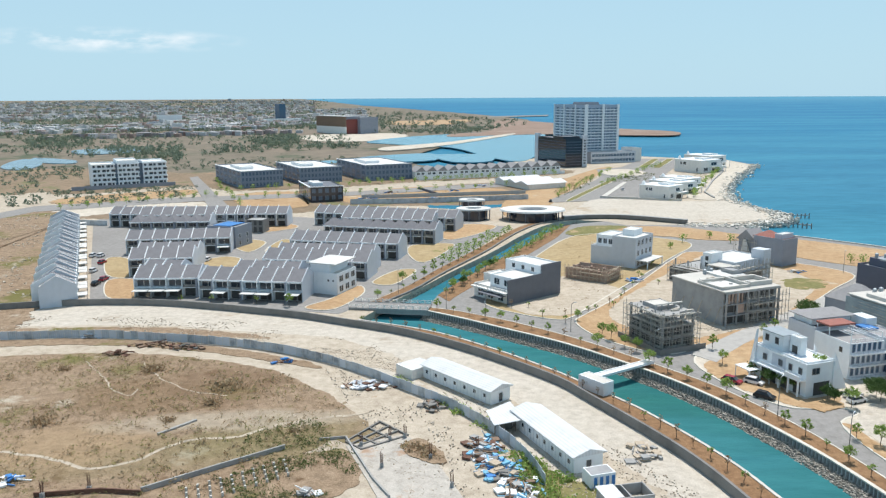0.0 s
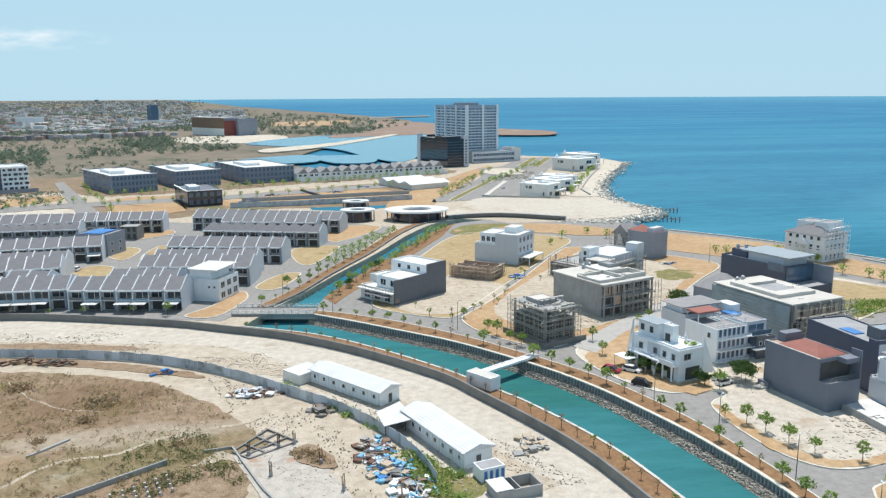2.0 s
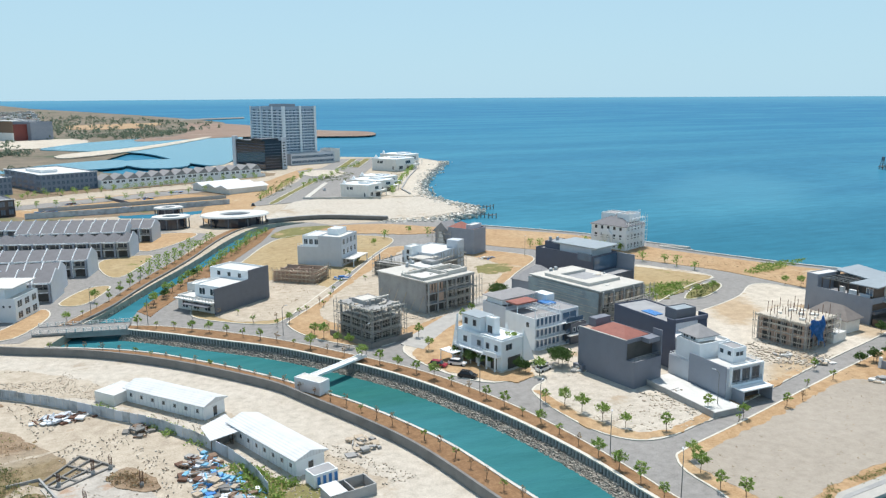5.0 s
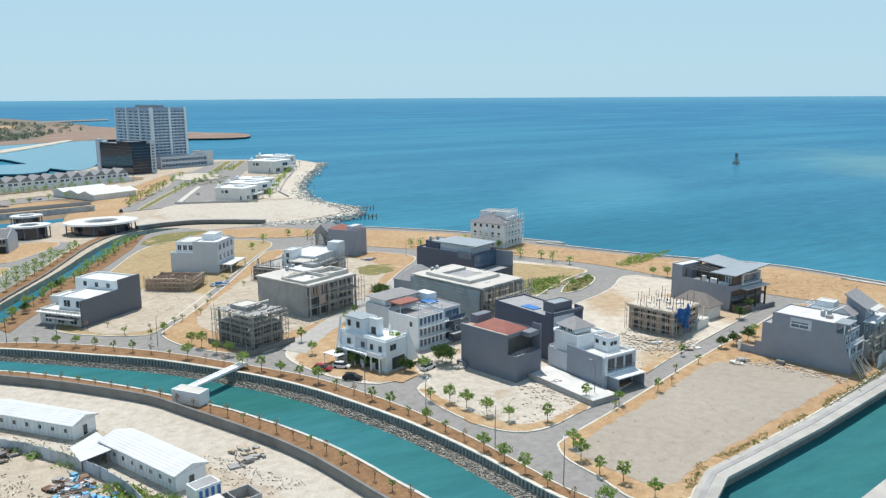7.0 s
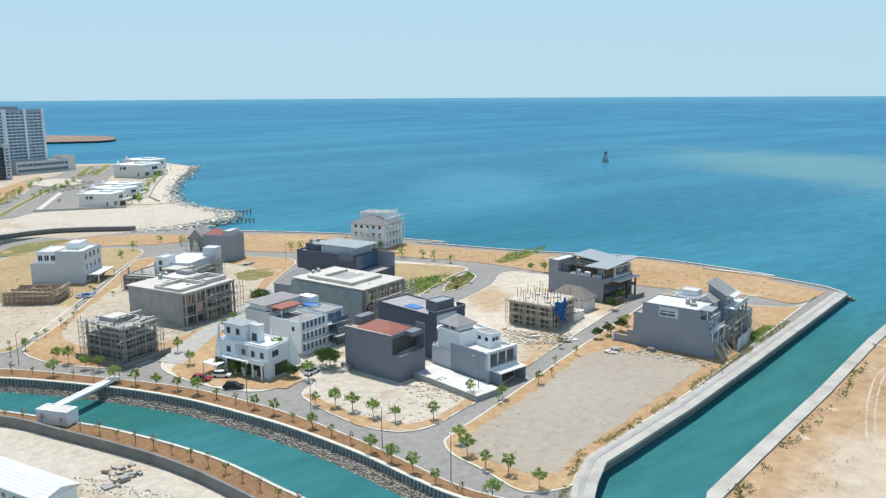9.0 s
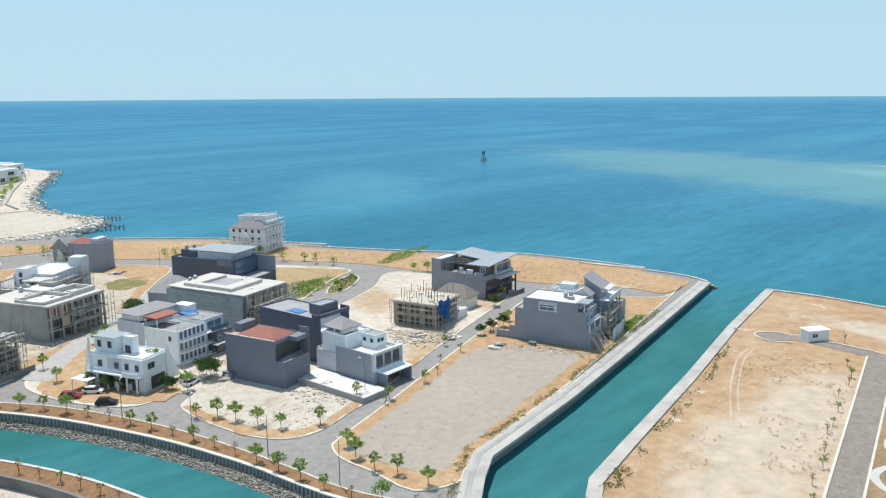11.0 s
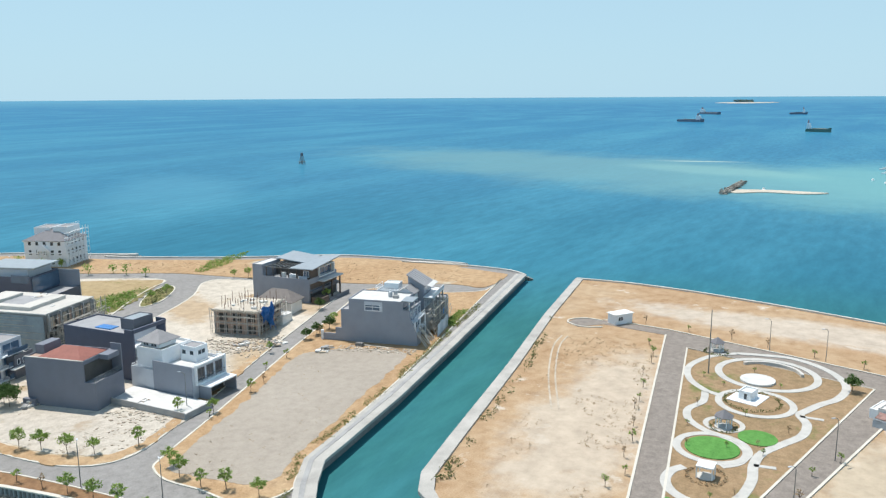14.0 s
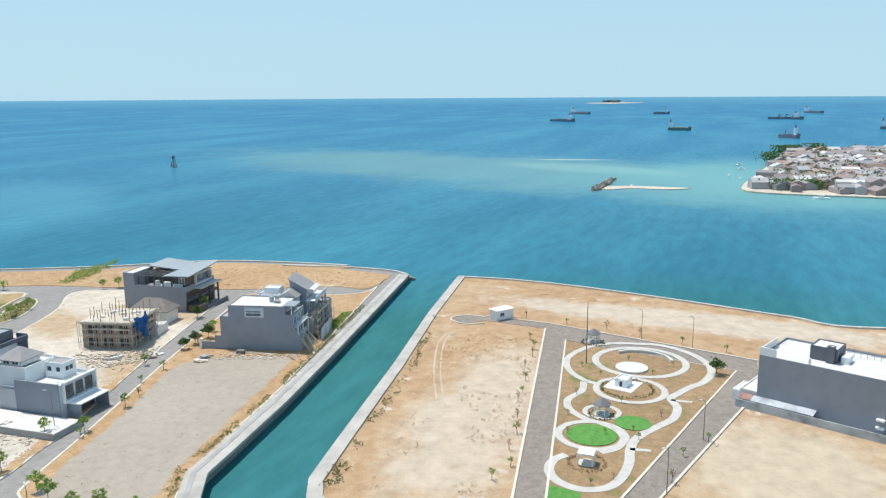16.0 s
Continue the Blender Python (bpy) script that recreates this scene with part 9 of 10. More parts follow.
def beacon(c, h):
    e = tagged(new("sea_beacon"), "dark lattice beacon standing in the sea", "beacon")
    e.location = (*c, WATER)
    for sx in (-1, 1):
        for sy in (-1, 1):
            bm = bmesh.new()
            bar(bm, (sx * 2.2, sy * 2.2, -2), (sx * 0.7, sy * 0.7, h * 0.75), 0.22)
            part("leg", bm, M_LAMP, e)
    bm = bmesh.new()
    for k in range(4):
        z, s = h * (0.12 + 0.18 * k), 2.0 - 0.4 * k
        for a, d in (((-s, -s), (s, -s)), ((s, -s), (s, s)), ((s, s), (-s, s)), ((-s, s), (-s, -s))):
            bar(bm, (*a, z), (*d, z), 0.15)
    part("bracing", bm, M_LAMP, e)
    boxpart("platform", (-2.6, -2.6, h * 0.2, 2.6, 2.6, h * 0.24), M_CONCDARK, e)
    boxpart("lantern_house", (-0.9, -0.9, h * 0.72, 0.9, 0.9, h), M_DARK, e)


beacon((583.7, 485.9), 8.3 + 2.2)


def ship(a, c, h, hull, label, aft=True, cranes=0):
    a, c = Vector(a), Vector(c)
    d = c - a
    n, e = d.length, tagged(new("cargo_ship"), label, "ship", "anchored ships")
    e.matrix_basis = Matrix.Translation((a.x, a.y, WATER + lift(a.x, a.y))) @ Matrix.Rotation(math.atan2(d.y, d.x), 4, "Z")
    w = n * 0.08
    bm = bmesh.new()
    plan = [(0, -w * 0.8), (n * 0.88, -w), (n, 0), (n * 0.88, w), (0, w * 0.8)]
    prism(bm, plan, -1, h * 0.55)
    prism(bm, [(n * 0.9, -w * 0.7), (n * 1.01, 0), (n * 0.9, w * 0.7)], h * 0.55, h * 0.8)
    part("hull", bm, hull, e)
    x0 = n * 0.04 if aft else n * 0.72
    bm = bmesh.new()
    bx(bm, x0, -w * 0.8, h * 0.55, x0 + n * 0.13, w * 0.8, h * 1.25)
    bx(bm, x0 + n * 0.02, -w * 0.95, h * 1.25, x0 + n * 0.1, w * 0.95, h * 1.6)
    part("bridge_house", bm, M_WHITE, e)
    bm = bmesh.new()
    cyl(bm, x0 + n * 0.04, 0, h * 1.6, h * 2.1, w * 0.3, w * 0.25, 8)
    part("funnel", bm, M_HULLRED, e)
    for i in range(cranes):
        bm = bmesh.new()
        x = n * (0.3 + 0.2 * i)
        bar(bm, (x, 0, h * 0.5), (x, 0, h * 1.3), w * 0.12)
        bar(bm, (x, 0, h * 1.3), (x + n * 0.08, 0, h * 1.05), w * 0.08)
        part("crane", bm, M_HULLRED, e)
    boxpart("deck_hatch", (n * 0.25, -w * 0.6, h * 0.55, n * 0.84, w * 0.6, h * 0.68), M_CONCDARK if hull is not M_HULLGREEN else M_SCAFWOOD, e)


ship((1818.7, 434.1), (1795.8, 372.9), 9.0, M_HULL, "dark cargo ship at anchor", False, 0)
ship((2381.5, 505.4), (2338.4, 441.5), 9.0, M_HULL, "low dark tanker at anchor far out", True, 0)
ship((2414.8, 272.6), (2420.8, 226.9), 9.0, M_HULL, "grey cargo ship at anchor far out", False, 0)
ship((1431.3, 134.7), (1419.0, 96.5), 9.0, M_HULLGREEN, "green supply vessel with white bridge", True, 0)
ship((2054.4, -34.4), (2029.1, -108.9), 9.0, M_HULL, "long dark bulk carrier with red cranes", False, 3)
ship((1236.8, -36.6), (1214.1, -62.8), 9.0, M_HULL, "dark coaster lying at anchor", False, 1)
ship((2565.8, -139.3), (2517.9, -186.5), 9.0, M_HULL, "dark barge anchored far out", True, 0)
ship((1557.9, -205.6), (1545.0, -243.7), 9.0, M_HULL, "dark coaster with aft bridge", True, 0)


def boat(c, n, ang, label):
    e = tagged(new("boat"), label, "boat", "small boats")
    e.matrix_basis = Matrix.Translation((*c, WATER)) @ Matrix.Rotation(ang, 4, "Z")
    bm = bmesh.new()
    prism(bm, [(-n / 2, -n * 0.14), (n * 0.25, -n * 0.15), (n / 2, 0), (n * 0.25, n * 0.15), (-n / 2, n * 0.14)], -0.4, n * 0.11)
    part("hull", bm, M_WHITE, e)
    boxpart("cabin", (-n * 0.2, -n * 0.09, n * 0.11, n * 0.12, n * 0.09, n * 0.26), M_CREAM, e)


boat((50.5, 383.1), 6.5, 0.6, "small white boat in the side canal")
boat((529.3, -41.4), 10, 1.4, "white boat moored off the village")
boat((563.3, 76.0), 6, 0.3, "small boat at the sand bar")
boat((756.6, 9.3), 8, 2.0, "fishing boat off the village")
boat((717.8, 6.9), 8, 1.8, "fishing boat beside another")
boat((660.8, 14.7), 5, 0.3, "small white fishing boat")
boat((641.3, 6.1), 5, 0.2, "small fishing boat near shore")


# ---- far town ----
bm = bmesh.new()
tm = bmesh.new()
for i in range(5200):
    az, r = radians(random.uniform(-33, -5.5)), 1500 + 3100 * random.random() ** 1.3
    if math.degrees(az) > -9 and r > 3000:
        continue
    x, y = r * math.sin(az), r * math.cos(az)
    z = lift(x, y) - 1
    if noise.noise((x * 0.003, y * 0.003, 0)) > -0.12:
        w, d, h = random.uniform(3.5, 9), random.uniform(4, 11), random.uniform(3.5, 8) * (1.8 if random.random() < 0.05 else 1)
        bx(bm, x - w, y - d, z, x + w, y + d, z + h)
    tx, ty = x + random.gauss(0, 40), y + random.gauss(0, 40)
    s = random.uniform(3, 5.5)
    for _ in range(5):
        leaf(tm, (tx + random.gauss(0, s * 0.7), ty + random.gauss(0, s * 0.7), z + random.uniform(1, s * 1.4)), s * 0.7)
tagged(obj("town_houses", bm, M_CITY), "crowded low houses of the distant town", "houses", kind="stuff")


def wood(poly, n, s, up=True):
    xs, ys = [p[0] for p in poly], [p[1] for p in poly]
    k = 0
    for _ in range(n * 8):
        x, y = random.uniform(min(xs), max(xs)), random.uniform(min(ys), max(ys))
        if inside((x, y), poly):
            k += 1
            q = s * random.uniform(0.6, 1.3)
            for _ in range(14):
                leaf(tm, (x + random.gauss(0, q * 0.6), y + random.gauss(0, q * 0.6), lift(x, y) + random.uniform(0.2, q * 1.3)), q * 0.5)
            if k >= n:
                return


for poly, n, s in (([(-200.4, 1977.5), (-150.7, 2551.7), (92.8, 2009.8), (193.3, 1766.5), (162.5, 1585.4), (14.3, 1301.9), (-72.8, 1222.7), (-124.9, 1318.8)], 260, 5), ([(-600.7, 1127.7), (-591.2, 1281.2), (-516.4, 1191.2), (-435.5, 970.4), (-469.4, 915.2)], 110, 4.5), ([(-266.2, 1094.5), (-231.3, 1240.6), (-190.8, 1061.3), (-204.7, 950.4)], 90, 5), ([(-414.1, 968.6), (-308.4, 959.4), (-253.0, 767.3), (-280.0, 737.7)], 110, 4), ([(-78.1, 1313.1), (48.0, 1495.1), (122.9, 1510.1), (13.3, 1213.0)], 120, 4), ([(-280.6, 957.0), (-103.8, 1016.9), (-96.2, 941.0), (-239.3, 879.0)], 90, 3.5), ([(-259.5, 514.8), (-170.4, 548.9), (-151.8, 481.6), (-212.4, 444.9)], 150, 1.6), ([(-908.0, 1645.1), (-391.6, 1665.3), (-311.6, 1322.0), (-716.5, 1295.3)], 200, 5), ([(-298.1, 538.5), (-279.0, 554.4), (-229.6, 441.1), (-246.6, 437.4)], 20, 2.5), ([(-696.4, 1258.6), (-431.5, 1263.2), (-142.7, 1230.6), (-109.6, 942.2), (-276.0, 803.3), (-454.1, 816.2)], 420, 3.0), ([(-266.4, 774.9), (-206.4, 798.2), (-99.6, 804.8), (-25.4, 720.6), (-24.3, 686.7), (-172.4, 664.8), (-225.3, 653.3)], 130, 1.8), ([(-383.8, 688.0), (-318.1, 705.4), (-270.9, 598.8), (-311.5, 556.0)], 120, 1.8)):
    wood(poly, n, s * 0.85)
tagged(obj("far_woods", tm, M_TREEHAZE), "green tree belts of the distant plain, paled by painted haze", "trees", kind="stuff")
for k, pts in enumerate(([(-392.9, 704.6), (-420.6, 785.7), (-406.9, 791.6), (-371.7, 737.7), (-360.8, 681.4)], [(-418.0, 813.6), (-363.0, 781.7), (-346.0, 742.1), (-384.0, 757.0)], [(-427.6, 930.4), (-357.5, 963.7), (-334.5, 904.2), (-385.3, 857.1)], [(-101.2, 1065.2), (-21.0, 1216.9), (156.8, 1343.8), (111.3, 923.1), (76.7, 744.4), (47.2, 779.8), (10.2, 931.8), (-59.8, 1001.4)], [(-81.6, 796.3), (-14.7, 844.5), (-7.9, 756.8), (-65.6, 741.6)], [(-11.4, 820.6), (44.0, 824.1), (44.8, 740.3), (8.0, 736.6)], [(-119.8, 751.6), (-99.1, 756.6), (-95.9, 731.4), (-115.9, 726.7)])):
    sheet("pond", soft_line(pts, 4, True), M_LAGOON if k > 2 else M_POND, "still lagoon water between bunds", 0.25 + 0.03 * k, "water")
for k, (pts, mat, label) in enumerate((([(-208.4, 423.2), (-146.8, 471.0), (-60.3, 511.4), (85.8, 587.3), (88.8, 553.2), (55.8, 472.5), (36.9, 448.5), (-52.5, 443.0), (-74.3, 422.1), (-169.3, 402.1)], M_SCRUB, "thin scrub verge behind the estate"), ([(-247.6, 505.4), (-178.4, 549.3), (-135.9, 521.2), (-64.0, 543.6), (-18.2, 569.7), (87.3, 612.2), (96.1, 658.4), (-24.3, 686.7), (-230.4, 668.3), (-288.9, 591.8)], M_SCRUB, "thin scrub verges between the office blocks"), ([(-257.5, 748.4), (-92.2, 789.9), (-22.5, 708.8), (-23.5, 665.8), (-178.1, 650.5), (-225.3, 653.3)], M_FARLAND, "bare brown ground behind the offices"), ([(-369.5, 661.9), (-303.4, 683.0), (-246.6, 552.8), (-293.1, 522.4)], M_SCRUB, "rough green-brown field by the ponds"), ([(-321.6, 574.5), (-292.8, 600.0), (-270.2, 521.4), (-284.7, 507.1)], M_SCRUB, "green marsh grass"), ([(-213.5, 1238.6), (-77.0, 1294.0), (-57.8, 1100.4), (-172.0, 1085.1)], M_SAND, "bare pale ground by the mall"), ([(-122.7, 1852.3), (62.2, 1934.4), (18.4, 1665.6), (-98.0, 1652.9)], M_REDFIELD, "cleared reddish strip near the coast"), ([(-653.6, 1589.3), (-472.2, 1619.6), (-433.8, 1486.9), (-590.8, 1460.6)], M_SAND, "pale cleared strip near the town"), ([(-234.6, 485.3), (-172.0, 529.2), (-161.4, 501.4), (-215.6, 459.1)], M_ORANGE, "orange verge by the white block"), ([(-214.6, 429.7), (-145.3, 465.9), (-135.3, 433.0), (-177.4, 422.0), (-198.8, 403.2)], M_SAND, "pale verge behind the estate"), ([(-130.6, 500.0), (-93.5, 513.0), (-76.9, 446.3), (-109.2, 440.8)], M_ORANGE, "orange vacant plot by the gallery"), ([(-137.5, 220.4), (-227.7, 382.9), (-224.0, 430.1), (-198.6, 408.9), (-120.8, 229.3)], M_DRYGRASS, "dry rubble-strewn field beside the row"))):
    sheet("field_patch", soft_line(pts, 3, True), mat, label, 0.03 + 0.012 * k)
for up, (pts, label) in enumerate((([(-194.5, 606.9), (-190.5, 615.1), (-121.6, 445.8), (-133.5, 446.3)], "grey asphalt side street"), ([(-243.7, 410.6), (-234.3, 450.4), (-158.7, 487.3), (-60.3, 511.4), (84.7, 579.5), (81.0, 553.6), (-58.0, 491.1), (-152.0, 466.2), (-222.9, 427.9), (-231.8, 389.9)], "grey main road with verges"))):
    sheet("main_road", pts, M_ASPHALT, label, 0.25 - 0.04 * up, "road")
sheet("spit", soft_line([(124.3, 1848.4), (205.5, 1764.5), (303.8, 1411.8), (370.6, 1296.9), (340.5, 1176.1), (263.6, 1184.7), (186.5, 1227.0), (89.7, 1204.4), (12.8, 1165.2), (13.7, 1247.1), (81.6, 1353.4)], 4, True), M_SPIT, "long red-brown spit reaching into the sea", 0.6)
sheet("bund", soft_line([(-69.4, 938.7), (11.4, 1041.8), (100.8, 1237.0), (102.3, 1203.0), (10.8, 983.8), (-59.0, 881.8)], 3, True), M_SAND, "narrow sandy bund in the lagoon", 0.9)
sheet("breakwater", [(116.2, 2183.9), (299.4, 2296.8), (286.7, 2198.6), (111.3, 2092.7)], M_CONCDARK, "thin far breakwater", -0.5)
b = Building("mall", (-153.0, 1266.4), (-235.0, 1393.5), (-124.9, 1299.7), 27.3, "brown and white box mall with red wing", "mall", depth=90)
b.mass(0, 0, 0, b.l, b.w, b.h * 0.85, M_HULLRED, M_FLATROOF, 1)
b.box("cladding", -1.5, -1, b.h * 0.42, 0, b.w, b.h, M_WOOD)
b.box("cladding", -1.5, -1, 0, 0, b.w, b.h * 0.42, M_CREAM)
b.box("roof_rim", -2, -1, b.h, b.l * 0.3, b.w, b.h + 1, M_ROOFWHITE)
b.mass(b.l * 0.5, -8, 0, b.l * 1.3, b.w * 0.4, b.h * 0.95, M_GREY, M_FLATROOF, 1)
b = Building("far_tower", (-370.0, 1819.5), (-386.6, 1856.3), (-354.4, 1851.7), 36.9, "dark blue glass tower in the distant town", "tower", depth=40)
b.mass(0, 0, lift(*(-370.0, 1819.5)) - 3, b.l * 0.5, b.w * 0.5, b.h * 1.12, M_GLASSB, M_FLATROOF, 1)
b.mass(-40, -5, lift(*(-370.0, 1819.5)) - 3, b.l + 20, 0, b.h * 0.25, M_WHITE, M_ROOFWHITE, 1)
b = Building("far_block", (-656.0, 1857.9), (-688.9, 1932.4), (-613.2, 1887.1), 16.2, "wide white block in the distant town", "building", depth=40)
b.mass(0, 0, lift(*(-656.0, 1857.9)) - 3, b.l, b.w, b.h, M_WHITE, M_ROOFWHITE, 1)
rm = bmesh.new()
for i in range(90):
    t = i / 90
    p = Vector((-562.0, 1180.8)).lerp(Vector((-244.9, 1314.0)), t)
    x, y = p.x + random.gauss(0, 9), p.y + random.gauss(0, 16)
    if random.random() < 0.8:
        bx(rm, x - 5, y - 6, -1, x + random.uniform(3, 7), y + 6, random.uniform(4, 7))
tagged(obj("far_house_row", rm, M_VILLAGE), "far row of houses with red and white roofs", "houses", kind="stuff")


# ---- trees, lamps, cars ----
TREES = [make_tree("tree", h, r, lab, mat, 1.0, cl, lv, sz) for h, r, lab, mat, cl, lv, sz in (
    (4.6, 1.25, "young street tree with thin light green crown", M_LEAF, 18, 19, 0.22), (5.2, 1.6, "young street tree with spreading green crown", M_LEAF, 22, 21, 0.24),
    (3.3, 0.8, "small sapling with sparse leaves", M_LEAF, 9, 12, 0.19), (3.6, 0.85, "thin dusty sapling by the road", M_DRYSHRUB, 6, 10, 0.17),
    (7.0, 3.4, "large dark green round-crowned tree", M_LEAFDARK, 42, 34, 0.34), (4.6, 2.2, "dense dark green garden tree", M_LEAFDARK, 26, 26, 0.30))]
taken = set()


far_bm = bmesh.new()


def plant(k, p, s=1.0):
    if p[1] < 75 and p[0] > 100 and k < 4:      # the park has saplings only
        k, s = 2 + k % 2, s * 0.85
    if math.hypot(*p) > 285:      # small distant roadside trees
        h = 3.6 * s * random.uniform(0.8, 1.2)
        bar(far_bm, (p[0], p[1], 0), (p[0], p[1], h * 0.7), 0.08)
        for _ in range(60):
            leaf(far_bm, (p[0] + random.gauss(0, h * 0.2), p[1] + random.gauss(0, h * 0.2), random.uniform(h * 0.35, h)), 0.42)
        return
    m = Matrix.Translation((p[0], p[1], 0.1)) @ Matrix.Rotation(random.random() * 6.28, 4, "Z") @ Matrix.Scale(0.76 * s * random.uniform(0.8, 1.2), 4)
    t = TREES[k]
    if k in taken:
        t = copy_thing(TREES[k], Matrix())
    taken.add(k)
    t.matrix_basis = m


def between(p, q, t):
    return [(a[0] * (1 - t) + c[0] * t, a[1] * (1 - t) + c[1] * t) for a, c in zip(p, q)]


def offset(line, d):
    return [(p[0] + d * q.x, p[1] + d * q.y) for p, q in zip(line, normals(line, False))]


for p in along(offset(A_ROAD, -1.9), 5.4, 4):
    plant(random.choice((0, 0, 1, 1, 2, 3)), p)
for p in along(offset(A_WATER_S, -2.8)[:-12], 4.6, 3):
    plant(random.choice((2, 3, 3)), p, 0.95)
for p in ((74.6, 134.8), (77.4, 131.9), (78.9, 127.7), (80.3, 122.4), (82.5, 118.0), (88.7, 114.0), (82.9, 92.4), (84.5, 88.5), (85.0, 82.0), (83.8, 98.3), (85.8, 102.8), (37.0, 212.4), (40.9, 198.1), (42.6, 194.9), (44.6, 188.4), (46.8, 185.0), (64.4, 175.5), (74.1, 158.2), (71.6, 166.8)):
    plant(random.choice((0, 1, 1)), p)
for p in ((123.6, 116.0), (139.0, 122.8), (118.2, 114.7), (130.3, 121.5), (156.5, 126.7), (103.9, 112.2), (140.4, 129.3), (102.5, 119.2), (61.4, 251.5), (75.8, 283.6), (66.9, 261.6), (49.0, 228.3), (54.1, 235.9), (43.7, 221.6), (82.2, 196.3), (94.1, 207.3), (87.1, 201.8), (49.6, 225.7), (56.7, 242.4), (70.2, 253.3), (27.7, 215.9), (33.2, 210.2), (37.7, 216.9), (19.8, 226.3), (41.1, 219.8), (45.1, 200.6), (39.7, 195.8), (24.8, 226.2), (66.7, 265.7), (14.4, 232.9), (34.2, 217.0)):
    plant(random.choice((0, 2, 2, 3)), p)
for p in ((149.6, 285.8), (151.7, 281.5), (174.9, 244.0), (180.9, 238.6), (181.3, 232.1), (183.4, 224.6), (195.1, 194.3), (198.5, 191.0), (100.3, 328.1), (91.5, 314.8), (114.9, 337.9), (119.7, 326.2), (177.7, 143.5), (187.1, 148.2), (159.5, 193.6), (167.8, 196.5), (152.8, 128.0), (157.4, 128.3), (162.6, 128.3), (167.8, 130.7)):
    plant(random.choice((1, 5, 1)), p)
plant(4, (101.2, 214.2))
plant(4, (88.3, 152.1), 1.1)
for p, k in (((88.6, 154.3), 4), ((72.0, 159.1), 5), ((67.8, 166.9), 5), ((69.7, 162.4), 5), ((78.9, 152.0), 5), ((78.1, 153.3), 5), ((81.0, 149.3), 1), ((60.6, 190.6), 5), ((52.3, 193.9), 1), ((65.6, 186.3), 0), ((179.3, 4.0), 5), ((172.5, 267.5), 5), ((172.0, 279.9), 5), ((178.2, 263.7), 5), ((106.2, 113.4), 1)):
    plant(k, p)
for p in along(between(B_EAST[:31], soft_line([(1.5, 233.9), (5.2, 243.5), (17.6, 270.4), (33.0, 304.7), (49.3, 341.5)], 6)[:25] + [(49.3, 341.5)] * 6, 0.4), 4.5, 3):
    plant(random.choice((1, 1, 5, 0)), (p[0] + random.gauss(0, 0.6), p[1]))
for p in along(soft_line([(-21.6, 233.0), (-10.8, 255.2), (-0.6, 280.0), (15.5, 317.9), (31.8, 359.5)]), 8.0, 3):
    plant(random.choice((0, 1, 2)), p)
for p in along(soft_line([(-16.0, 253.8), (-8.1, 271.9), (5.4, 306.6), (21.2, 346.6)]), 9.0, 5):
    plant(random.choice((0, 1, 2)), p)
for line, step in (([(-141.8, 515.3), (-64.0, 543.6), (86.1, 603.7)], 8), ([(-122.1, 480.3), (-58.6, 496.7), (-16.4, 509.4), (76.6, 550.3)], 10), ([(-214.5, 436.1), (-157.0, 481.9), (-136.3, 494.6)], 7), ([(-65.6, 557.6), (-18.2, 569.7), (88.5, 621.0)], 9), ([(68.3, 477.2), (109.2, 578.1), (133.7, 636.7)], 12), ([(-166.7, 577.6), (-149.9, 531.3), (-113.5, 445.5)], 14), ([(148.0, 470.8), (180.3, 546.5), (227.4, 650.6)], 7), ([(-92.6, 235.2), (-66.0, 232.7), (-42.9, 227.7)], 11), ([(191.4, 48.5), (113.6, 33.8)], 7), ([(209.3, 57.8), (203.9, 28.6), (195.1, -3.3)], 11), ([(122.8, 9.2), (145.6, 3.3)], 9), ([(106.6, 532.5), (152.6, 622.3), (190.9, 692.6)], 10)):
    for p in along(line, step, 2):
        plant(random.choice((0, 1, 2, 3)), (p[0] + random.gauss(0, 0.8), p[1] + random.gauss(0, 0.8)), 1.1)
for p in ((156.4, 30.7), (170.0, 28.1), (181.8, 23.6), (174.0, 17.2), (155.0, 21.2), (138.8, 21.8), (141.9, 17.1), (174.1, 33.1), (145.5, 30.2), (121.7, 17.5), (150.4, 12.9), (136.4, 28.2), (138.5, 15.7), (118.6, 20.6)):
    plant(random.choice((2, 2, 3)), p, 0.75)


tagged(obj("roadside_trees", far_bm, M_LEAF), "small green roadside trees in the distance", "trees", kind="stuff")


def lamp(p, ang, h=8.0):
    e = tagged(new("street_lamp"), "slim grey street lamp with curved arm", "street lamp", "street lamps")
    e.matrix_basis = Matrix.Translation((*p, 0)) @ Matrix.Rotation(ang, 4, "Z")
    bm = bmesh.new()
    cyl(bm, 0, 0, 0, h * 0.9, 0.09, 0.06, 8)
    part("pole", bm, M_LAMP, e)
    bm = bmesh.new()
    for i in range(5):
        a0, a1 = i * 0.3, (i + 1) * 0.3
        bar(bm, (1.0 - math.cos(a0), 0, h * 0.9 + 0.8 * math.sin(a0)), (1.0 - math.cos(a1), 0, h * 0.9 + 0.8 * math.sin(a1)), 0.045)
    part("arm", bm, M_LAMP, e)
    boxpart("lamp_head", (0.8, -0.12, h * 0.9 + 0.72, 1.5, 0.12, h * 0.9 + 0.84), M_PALEGREY, e)


